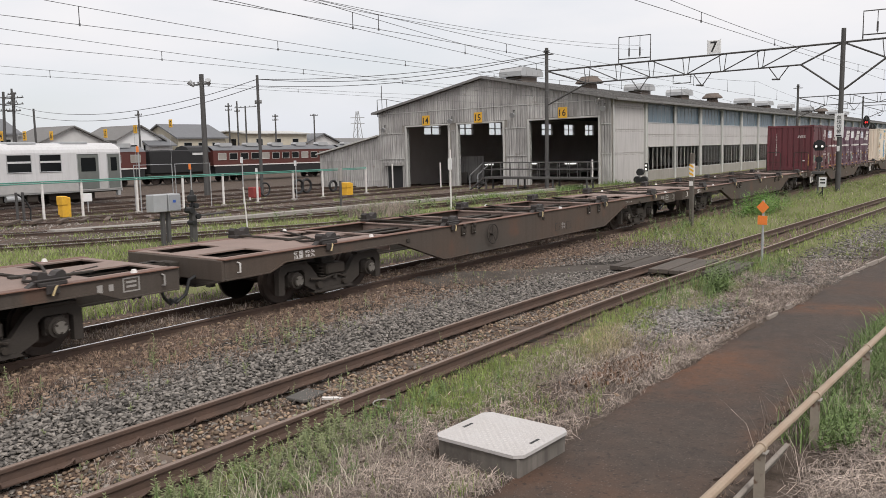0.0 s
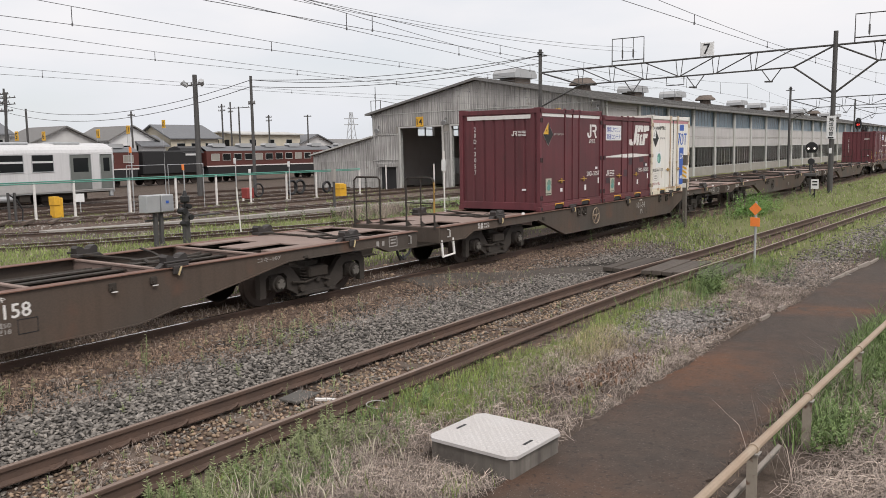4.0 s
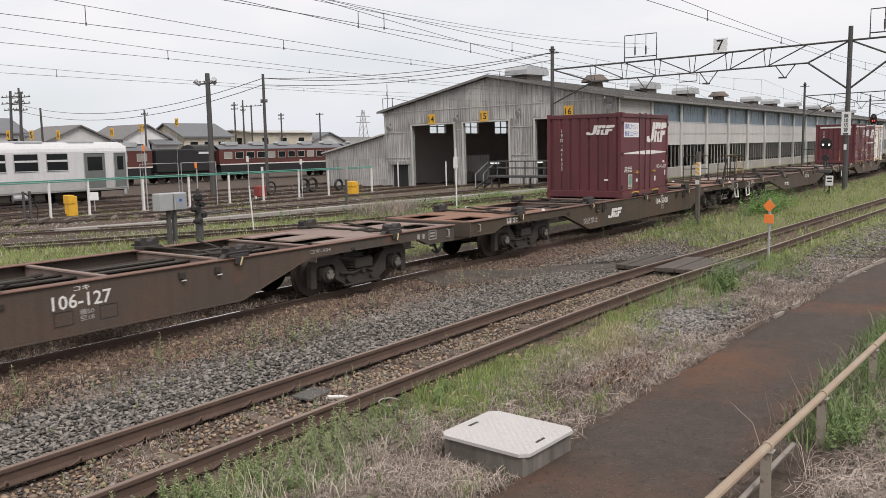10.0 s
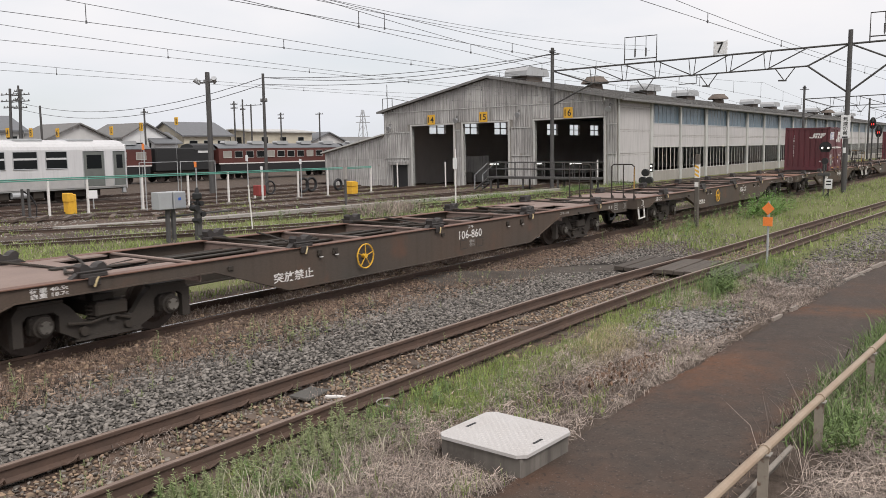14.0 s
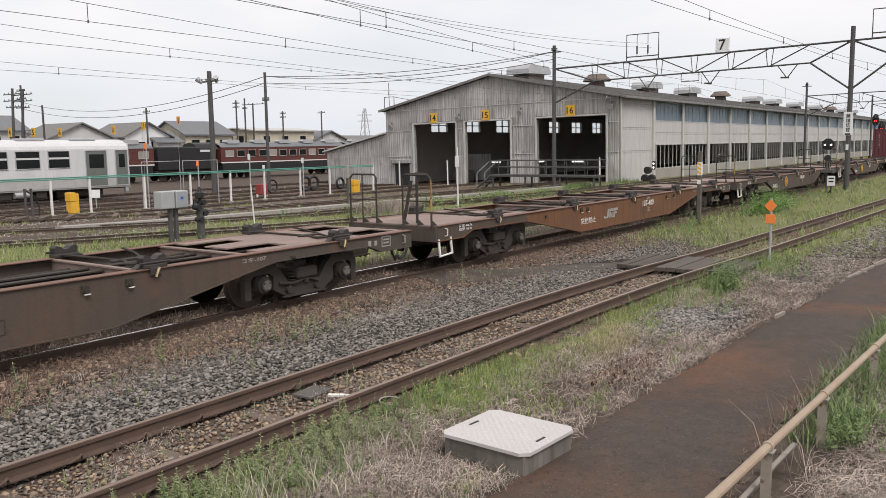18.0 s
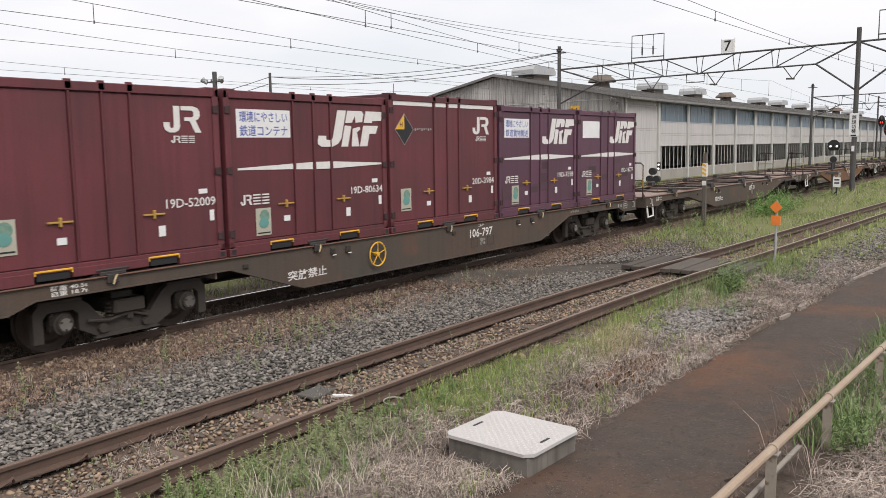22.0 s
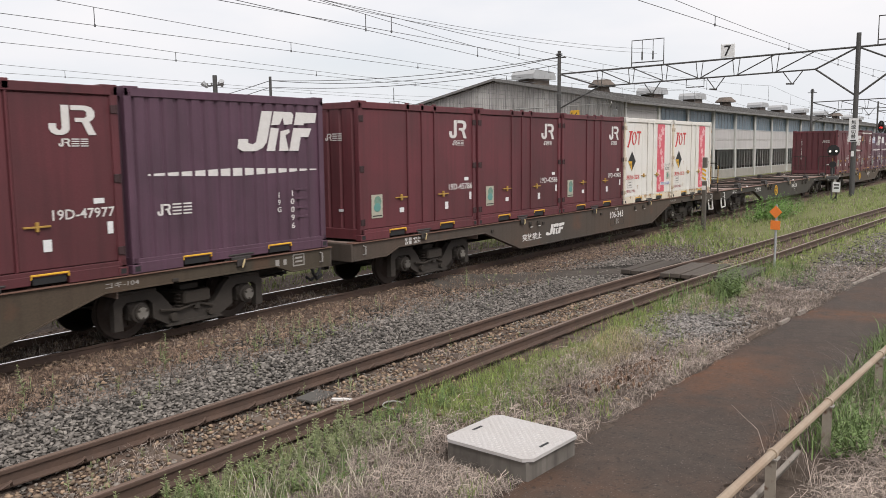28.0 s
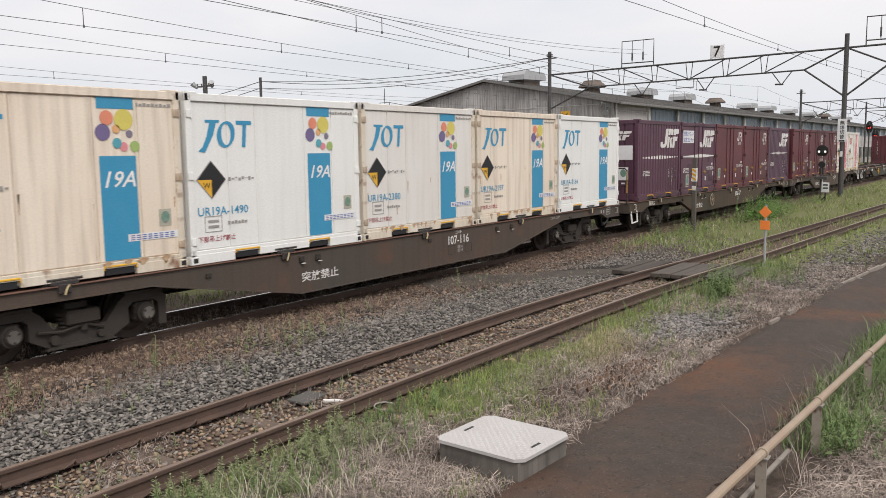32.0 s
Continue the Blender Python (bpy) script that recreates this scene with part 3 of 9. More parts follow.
        part("door_frame", g, M_TRIM, s)
    # long side wall with its two window bands
    bay = 6.42
    x = SX + 0.25
    first = True
    k = 0
    while x < SX + SLEN:
        x2 = x + (5.95 if first else bay)
        yo = SY0
        if first:
            part("side_panel", Geo().box(x, x2, yo, yo + 0.2, -0.4, EAVE, 0), M_PALE, s)
        else:
            part("side_panel", Geo().box(x, x2, yo, yo + 0.2, 2.32, 4.16).box(x, x2, yo, yo + 0.2, 5.66, EAVE), M_PALE, s)
            part("plinth", Geo().box(x, x2, yo - 0.03, yo + 0.2, -0.4, 0.45), M_CONC, s)
            for z0, z1, m in ((0.45, 2.32, MATS["clear_glass"]), (4.16, 5.66, MATS["blue_glass"])):
                part("window_pane", Geo().box(x + 0.1, x2 - 0.1, yo + 0.08, yo + 0.10, z0, z1), m, s).visible_shadow = z0 > 1
                g = Geo()
                n = 7
                for i in range(n + 1):
                    xx = x + 0.1 + (x2 - x - 0.2) * i / n
                    g.box(xx - 0.018, xx + 0.018, yo + 0.055, yo + 0.10, z0, z1)
                g.box(x, x2, yo - 0.02, yo + 0.12, z0 - 0.05, z0 + 0.03).box(x, x2, yo - 0.02, yo + 0.12, z1 - 0.04, z1 + 0.04)
                part("window_frame", g, M_TRIM if z0 < 1 else M_STEEL, s)
        part("column", Geo().box(x2 - 0.13, x2 + 0.13, yo - 0.16, yo, -0.4, EAVE, 0.02), M_TRIM, s)
        if k % 2 == 0:
            part("downpipe", Geo().tube((x2 + 0.2, yo - 0.12, -0.35), (x2 + 0.2, yo - 0.12, EAVE - 0.1), 0.055, 8), M_TRIM, s)
        for z in (3.25,) if not first else (1.9, 3.6, 5.3):
            part("wall_lap", Geo().box(x, x2 - 0.13, yo - 0.015, yo, z - 0.012, z + 0.012), M_CONC, s)
            for i in range(int((x2 - x - 0.3) / 0.22)):
                part("sheet_bolt", BOLT, None, s, at=pose(x + 0.2 + i * 0.22, yo - 0.006, z - 0.12))
        x, first, k = x2, False, k + 1
    part("far_wall", Geo().box(SX + 0.25, SX + SLEN, SY1 - 0.2, SY1, floor, 4.02).box(SX + 0.25, SX + SLEN, SY1 - 0.2, SY1, 5.25, EAVE), M_INSIDE, s)
    x = SX + 0.6
    while x < SX + SLEN - 6:
        part("far_column", Geo().box(x + 2.6, x + 5.6, SY1 - 0.22, SY1 + 0.02, 4.0, 5.27), M_INSIDE, s)
        part("far_window_frame", Geo().box(x + 1.25, x + 1.35, SY1 - 0.15, SY1 - 0.05, 4.0, 5.27).box(x, x + 2.6, SY1 - 0.15, SY1 - 0.05, 4.6, 4.68), M_INSIDE, s)
        part("far_window_pane", Geo().box(x, x + 2.6, SY1 - 0.11, SY1 - 0.10, 4.02, 5.25), MATS["clear_glass"], s).visible_shadow = False
        x += 5.6
    part("back_wall", Geo().box(SX + SLEN, SX + SLEN + 0.2, SY0, SY1, floor, EAVE), M_INSIDE, s)
    part("shed_floor", Geo().box(SX + 0.3, SX + SLEN, SY0 + 0.2, SY1 - 0.2, -0.78, -0.6), M_FLOORD, s)
    for sgn, ya in ((-1, SY0), (1, SY1)):
        over = ya + sgn * 0.5
        zo = EAVE - 0.10
        g = Geo().prism([(over, zo), (SMID, APEX + 0.02), (SMID, APEX + 0.14), (over, zo + 0.12)], "x", SX - 0.35, SX + SLEN + 0.3)
        n = 200
        for i in range(n):
            xx = SX - 0.3 + i * (SLEN / n)
            g.prism([(over, zo + 0.12), (SMID, APEX + 0.14), (SMID, APEX + 0.19), (over, zo + 0.17)], "x", xx, xx + 0.12)
        part("roof_slope", g, M_ROOF, s)
        g = Geo().prism([(over, zo - 0.04), (SMID, APEX - 0.02), (SMID, APEX + 0.16), (over, zo + 0.14)], "x", SX - 0.42, SX - 0.34)
        part("barge_board", g, M_VERGE, s)
    part("gutter", Geo().box(SX - 0.3, SX + SLEN, SY0 - 0.66, SY0 - 0.50, EAVE - 0.2, EAVE - 0.04, 0.02), M_VERGE, s)
    for x in (SX + 0.05,):
        part("downpipe", Geo().tube((x, SY0 - 0.15, -0.3), (x, SY0 - 0.15, EAVE - 0.1), 0.06, 8), M_TRIM, s)
    # monitor vents along the ridge
    for i in range(12):
        x = (58.5, 71.0, 83.0, 95.0, 107.0, 121.5, 132.0, 146.0, 161.0, 174.0, 186.0, 196.0)[min(i, 11)] + (6 if i > 11 else 0) * (i - 11)
        g = Geo()
        z = APEX - 0.1
        y0 = SMID - 1.5
        zz = roof_z(y0)
        if i in (1, 4, 9):
            g.tube((x, y0, zz - 0.2), (x, y0, zz + 0.75), 0.8, 14, 0.62).tube((x, y0, zz + 0.62), (x, y0, zz + 0.80), 1.30, 14, 1.22).tube((x, y0, zz + 0.80), (x, y0, zz + 1.10), 1.22, 14, 0.85).tube((x, y0, zz + 1.10), (x, y0, zz + 1.22), 0.85, 14, 0.80)
            part("roof_cowl", g, M_VENTRUST, s, "rusted round roof cowl")
        else:
            g.prism([(x - 1.8, zz + 0.42), (x + 1.8, zz + 0.52), (x + 1.8, zz + 0.80), (x + 1.45, zz + 1.12), (x - 1.45, zz + 1.12), (x - 1.8, zz + 0.80)], "y", y0 - 1.0, y0 + 1.0)
            hood = part("roof_monitor", g, M_VENT, s, "pale sheet-metal roof ventilator")
            part("vent_neck", Geo().box(x - 1.25, x + 1.25, y0 - 0.7, y0 + 0.7, zz - 0.3, zz + 0.47), M_VENTRUST, hood, "dark louvred neck")
            for q in (-0.9, 0.0, 0.9):
                part("vent_seam", Geo().box(x + q - 0.03, x + q + 0.03, y0 - 1.015, y0 + 1.015, zz + 0.5, zz + 0.82), M_VENT, hood)
    # number boards over the doorways
    for y, w in ((29.6, "14"), (24.5, "15"), (17.1, "16")):
        b = part("number_board", Geo().box(SX - 0.12, SX - 0.06, y - 0.36, y + 0.36, 4.55, 5.35, 0.01), M_YELLOW, s, "yellow track number board")
        lettered(w, 0.5, M_BLACK, b, SX - 0.126, y, 4.95, "-x")
    # floodlights, downpipes and an aerial ladder on the front
    for y, z in ((33.9, 4.35), (26.95, 4.75), (21.2, 4.95), (13.75, 5.05)):
        lamp = part("flood_lamp", Geo().tube((SX - 0.5, y, z), (SX - 0.2, y, z + 0.12), 0.22, 10, 0.08), M_STEEL, s, "grey enamelled lamp shade")
        part("lamp_arm", Geo().run([(SX, y, z + 0.35), (SX - 0.22, y, z + 0.4), (SX - 0.25, y, z + 0.1)], 0.03, 6), M_MAST, lamp)
    part("lamp_bracket", Geo().tube((SX, 14.4, 5.45), (SX - 0.55, 14.0, 5.75), 0.045, 6), M_TRIM, s)
    for y in (14.05, 27.2, 32.1):
        part("guard_post", Geo().tube((SX - 1.6, y, floor), (SX - 1.6, y, 1.5), 0.06, 8), M_WHITE, s)
    ladder = part("roof_frame", Geo().run([(SX - 0.1, 34.72, 5.5), (SX - 0.1, 34.72, 6.92), (SX - 0.1, 33.67, 6.92), (SX - 0.1, 33.67, 5.8)], 0.035, 6), M_MAST, s, "small steel roof-edge frame")
    part("frame_bar", Geo().tube((SX - 0.1, 34.72, 5.95), (SX - 0.1, 33.67, 5.95), 0.03, 6), M_MAST, ladder)
    part("frame_mast", Geo().tube((SX - 0.1, 34.2, 5.7), (SX - 0.1, 34.2, 8.1), 0.03, 6), M_MAST, ladder)
    part("frame_stay", Geo().tube((SX - 0.1, 33.67, 6.9), (SX - 0.1, 31.4, 6.45), 0.022, 6), M_MAST, ladder)
    # red tail lamps and a pale wall clock deep inside the third road
    for y in (16.0, 19.2):
        part("tail_lamp", Geo().tube((SX + 14.0, y, 2.6), (SX + 14.1, y, 2.6), 0.11, 8), TAIL_RED, s, "small glowing red lamp")
    for y, x in ((29.4, 9), (24.9, 9), (19.6, 6)):
        part("strip_lamp", Geo().box(SX + x, SX + x + 0.15, y - 0.5, y + 0.5, 1.05, 1.17), STRIP_WHITE, s, "small white strip lamp")
    # lean-to on the far side
    y2 = 41.8
    g = Geo().prism([(SY1, -0.9), (y2, -0.9), (y2, 2.45), (SY1, 3.85)], "x", SX, SX + 14)
    part("lean_to", g, M_CONC, s)
    n = 8
    for i in range(n):
        y0, y1 = SY1 + 0.02 + (y2 - SY1) * i / n, SY1 + 0.02 + (y2 - SY1) * (i + 1) / n
        sheet("cladding_sheet", y0, y1, -0.8, lambda y: 0.12, 0.004)
        sheet("cladding_sheet", y0, y1, 0.06, lambda y: 1.9, 0.014)
        sheet("cladding_sheet", y0, y1, 1.84, lambda y: 2.4 + 1.4 * (y2 - y) / (y2 - SY1) - 0.05, 0.024)
    part("lean_to_roof", Geo().prism([(SY1, 3.85), (y2 + 0.3, 2.40), (y2 + 0.3, 2.52), (SY1, 3.97)], "x", SX - 0.3, SX + 14.2), M_TRIM, s)
    part("side_doorway", Geo().box(SX - 0.07, SX + 0.0, 32.25, 33.8, -0.8, 1.27), M_BLACK, s, "dark side doorway")
    part("door_canopy", Geo().box(SX - 0.5, SX, 32.1, 34.0, 1.3, 1.62, 0.02), M_SIDING, s, "grey box canopy over the side doorway")
    # a partition and stored crates within the first road
    part("partition", Geo().box(SX + 7.0, SX + 7.15, 28.6, 31.9, -0.6, 1.9), M_SIDING, s, "grey sheet partition")
    part("crate", Geo().box(SX + 5.2, SX + 6.4, 30.0, 31.2, -0.6, 0.5, 0.02), M_CONC, s)
    return s


TAIL_RED = glow("tail_lamp_red", (0.9, 0.05, 0.03), 1.5)
STRIP_WHITE = glow("strip_lamp_white", (0.9, 0.9, 0.85), 1.2)
clear = mat("clear_glass", (0.9, 0.92, 0.92), 0.05, bump=0)
clear.node_tree.nodes["Principled BSDF"].inputs["Transmission Weight"].default_value = 1.0
clear.node_tree.nodes["Principled BSDF"].inputs["IOR"].default_value = 1.02
mat("blue_glass", (0.10, 0.15, 0.19), 0.35, tint=(0.07, 0.11, 0.14), scale=0.5)
shed()


# ---- yard: path, pipe rail, hatch, signs, masts ----
def asphalt_material():
    """Dark worn asphalt, finely pitted, with rust stains where the sheet carries them."""
    m = mat("worn_asphalt", (0.070, 0.056, 0.047), 0.8, tint=(0.050, 0.041, 0.036), scale=0.9, amount=0.9, grain=150, bump=0.5, depth=0.005, spec=0.2)
    n, l = m.node_tree.nodes, m.node_tree.links
    b = n["Principled BSDF"]
    old = b.inputs["Base Color"].links[0].from_socket
    co = n.new("ShaderNodeTexCoord")
    at = n.new("ShaderNodeVertexColor")
    at.layer_name = "stain"

    def over(fac, color, src):
        x = n.new("ShaderNodeMixRGB")
        l.new(fac, x.inputs["Fac"])
        l.new(src, x.inputs["Color1"])
        x.inputs["Color2"].default_value = (*color, 1)
        return x.outputs["Color"]

    def blotch(scale, lo, hi, top=1.0):
        t, r = n.new("ShaderNodeTexNoise"), n.new("ShaderNodeMapRange")
        t.inputs["Scale"].default_value, t.inputs["Detail"].default_value = scale, 8
        r.inputs["From Min"].default_value, r.inputs["From Max"].default_value, r.inputs["To Max"].default_value = lo, hi, top
        l.new(co.outputs["Object"], t.inputs["Vector"])
        l.new(t.outputs["Fac"], r.inputs["Value"])
        return r.outputs["Result"]

    add = n.new("ShaderNodeMath")
    add.operation = "MULTIPLY_ADD"
    l.new(at.outputs["Color"], add.inputs[0])
    l.new(blotch(2.4, 0.3, 0.75, 1.3), add.inputs[1])
    add.inputs[2].default_value = 0.0
    c = over(blotch(5.0, 0.50, 0.72, 0.55), (0.085, 0.066, 0.054), old)
    c = over(add.outputs[0], (0.135, 0.064, 0.035), c)
    c = over(blotch(26.0, 0.57, 0.66, 0.6), (0.030, 0.026, 0.023), c)
    c = over(blotch(60.0, 0.635, 0.68, 0.6), (0.20, 0.17, 0.15), c)
    c = over(blotch(1.7, 0.60, 0.78, 0.6), (0.035, 0.031, 0.029), c)
    l.new(c, b.inputs["Base Color"])
    return m


WALK_X = [-4, 0, 5.3, 6.7, 8.0, 9.6, 11.4, 12.8, 15.1, 18.4, 21.2, 28, 40, 70]
WALK_L = [-7.7, -7.7, -7.71, -7.68, -7.66, -7.70, -7.77, -7.82, -8.0, -8.12, -8.4, -8.9, -9.6, -11.4]
WALK_R = [-9.2, -9.2, -9.2, -9.2, -9.22, -9.25, -9.35, -9.4, -9.65, -9.95, -10.3, -11.0, -11.8, -13.8]


def asphalt():
    xs = np.unique(np.concatenate([np.arange(-4, 4, 0.5), np.arange(4, 22, 0.08), np.arange(22, 70, 1.0)]))
    rng = np.random.RandomState(5)
    left = np.interp(xs, WALK_X, WALK_L) + 0.03 * np.sin(xs * 2.3) + 0.02 * np.sin(xs * 7.1 + 1) + rng.uniform(-0.015, 0.015, len(xs))
    right = np.interp(xs, WALK_X, WALK_R) + 0.05 * np.sin(xs * 3.1) + 0.03 * np.sin(xs * 8.3 + 2) + rng.uniform(-0.03, 0.03, len(xs))
    u = np.array([0, 0.0, 0.03, 0.1, 0.2, 0.3, 0.4, 0.5, 0.6, 0.7, 0.8, 0.9, 0.97, 1.0, 1.0])
    X = np.repeat(xs[:, None], len(u), 1)
    Y = left[:, None] + (right - left)[:, None] * u[None]
    Z = -0.176 + 0.004 * lumps(X, Y, 3.0) - 0.006 * (np.abs(u - 0.5) > 0.45)
    Z[:, 0] = Z[:, -1] = -0.32
    m = len(u)
    i, j = np.meshgrid(np.arange(len(xs) - 1), np.arange(m - 1), indexing="ij")
    a = (i * m + j).ravel()
    me = bpy.data.meshes.new("pavement")
    me.from_pydata(np.stack([X, Y, Z], -1).reshape(-1, 3).tolist(), [], np.stack([a, a + 1, a + m + 1, a + m], 1).tolist())
    rust = (0.9 * np.exp(-((X - 9.9) / 1.3) ** 2 - ((Y + 7.7) / 0.35) ** 2) + 0.55 * np.exp(-((X - 10.3) / 1.5) ** 2 - ((Y + 8.3) / 0.5) ** 2) + 0.9 * np.exp(-((X - 14.9 + 0.3 * (Y + 8.5)) / 0.45) ** 2)
            + 0.32 * np.exp(-((X - 5.6) / 0.9) ** 2) + 0.8 * np.exp(-((Y + 9.12) / 0.08) ** 2 - ((X - 9.0) / 1.3) ** 2) + 0.25 * np.exp(-((X - 17.5) / 1.2) ** 2) + 0.06)
    att = me.color_attributes.new("stain", "FLOAT_COLOR", "POINT")
    att.data.foreach_set("color", np.repeat(np.clip(rust, 0, 1).reshape(-1, 1), 4, 1).astype(np.float32).ravel())
    me.materials.append(asphalt_material())
    return tagged(part("pavement", me, None), "dark asphalt walkway stained with rust", "walkway", kind="structure")


asphalt()


def hatch():
    h = thing("cable_pit", 6.26, -7.31, -0.2, "concrete cable pit with a pale chequer-plate lid", "cable pit")
    h.matrix_basis = pose(6.26, -7.31, -0.175, 0, 0, -3)
    part("pit_wall", Geo().box(-0.40, 0.40, -0.44, 0.44, -0.14, 0.17, 0.015), mat("stained_concrete", (0.20, 0.18, 0.16), 0.9, tint=(0.075, 0.064, 0.055), scale=2.2, amount=0.95, streak=0.6), h)
    c = 0.07
    a, b = 0.43, 0.475
    part("lid", Geo().prism([(-a + c, -b), (a - c, -b), (a, -b + c), (a, b - c), (a - c, b), (-a + c, b), (-a, b - c), (-a, -b + c)], "z", 0.17, 0.20), M_HATCH, h, "pale chequered steel lid")
    g = Geo()
    for i in range(22):
        for j in range(25):
            x, y = -0.385 + i * 0.0367, -0.44 + j * 0.0367
            d = 0.012 if (i + j) % 2 else -0.012
            g.add([(x - 0.014, y - d, 0.199), (x + 0.004, y + 0.006, 0.199), (x + 0.014, y + d, 0.199), (x - 0.004, y - 0.006, 0.199), (x, y, 0.206)], [(0, 1, 4), (1, 2, 4), (2, 3, 4), (3, 0, 4)])
    part("tread_pattern", g, M_HATCH, h)
    for y in (-0.37, 0.37):
        part("lid_slot", Geo().box(-0.10, 0.04, y - 0.012, y + 0.012, 0.198, 0.204), M_BLACK, h)
    return h


hatch()


def pipe_rail():
    p = thing("pipe_rail", 0, 0, 0, "low weathered tan steel pipe rail beside the walkway", "railing")
    line = [(x, -9.52 - 0.045 * (x - 5.26), 0.30) for x in (1, 3, 5.26, 7.93, 9.5, 11.2, 13.5, 16, 20)]
    part("pipe", Geo().run(line, 0.034, 10), M_PIPE, p)
    for x in (2.9, 6.38, 8.0, 10.2, 12.5):
        y = -9.52 - 0.045 * (x - 5.26)
        part("post", Geo().prism([(x - 0.035, y - 0.04), (x - 0.022, y - 0.04), (x - 0.022, y + 0.028), (x + 0.035, y + 0.028), (x + 0.035, y + 0.04), (x - 0.035, y + 0.04)], "z", -0.25, 0.262), mat("post_paint", (0.30, 0.26, 0.21), 0.8, rust=(0.1, 0.05, 0.03), rust_at=0.55, scale=6), p)
        part("seat_plate", Geo().box(x - 0.05, x + 0.05, y - 0.05, y + 0.05, 0.262, 0.272), M_CONC, p)
        part("clamp", Geo().tube((x - 0.02, y, 0.30), (x + 0.02, y, 0.30), 0.044, 10), M_PIPE, p)
    return p


pipe_rail()


def marker_sign():
    s = thing("marker_sign", 19.94, -6.11, -0.2, "orange diamond and square plates on a thin white post", "sign")
    part("post", Geo().tube((0, 0, 0), (0, 0, 1.5), 0.028, 8), M_STEEL, s)
    d = 0.15
    part("diamond_plate", Geo().prism([(d, 0), (0, d), (-d, 0), (0, -d)], "x", -0.04, -0.03), M_ORANGE, s, at=pose(0, 0, 1.33))
    part("square_plate", Geo().box(-0.04, -0.03, -0.115, 0.115, 0.92, 1.13, 0.004), M_ORANGE, s)
    s.matrix_basis = pose(19.94, -6.11, -0.2, 0, 0, -10)


marker_sign()


def striped_post():
    s = thing("marker_post", 27.8, -1.76, -0.2, "dark wooden post with a yellow and white striped band", "post")
    part("post", Geo().box(-0.068, 0.068, -0.068, 0.068, -0.2, 2.5, 0.015), mat("old_post", (0.12, 0.105, 0.09), 0.9, tint=(0.07, 0.06, 0.052), scale=3, streak=0.4), s)
    part("band", Geo().box(-0.072, 0.072, -0.072, 0.072, 1.7, 2.15), M_WHITE, s)
    for i in range(3):
        part("stripe", Geo().prism([(-0.072, 1.72 + i * 0.14), (0.072, 1.80 + i * 0.14), (0.072, 1.87 + i * 0.14), (-0.072, 1.79 + i * 0.14)], "x", -0.076, -0.072), M_YELLOW, s)
    part("reflector", Geo().box(-0.085, -0.068, -0.065, 0.065, 1.40, 1.55, 0.004), M_WHITE, s)


striped_post()


def mast(name, x, y, z0, z1, r, label, m=None):
    p = thing(name, x, y, z0, label, "pole")
    part("shaft", Geo().tube((0, 0, 0), (0, 0, z1 - z0), r, 12, r * 0.8), m or M_MAST, p)
    return p


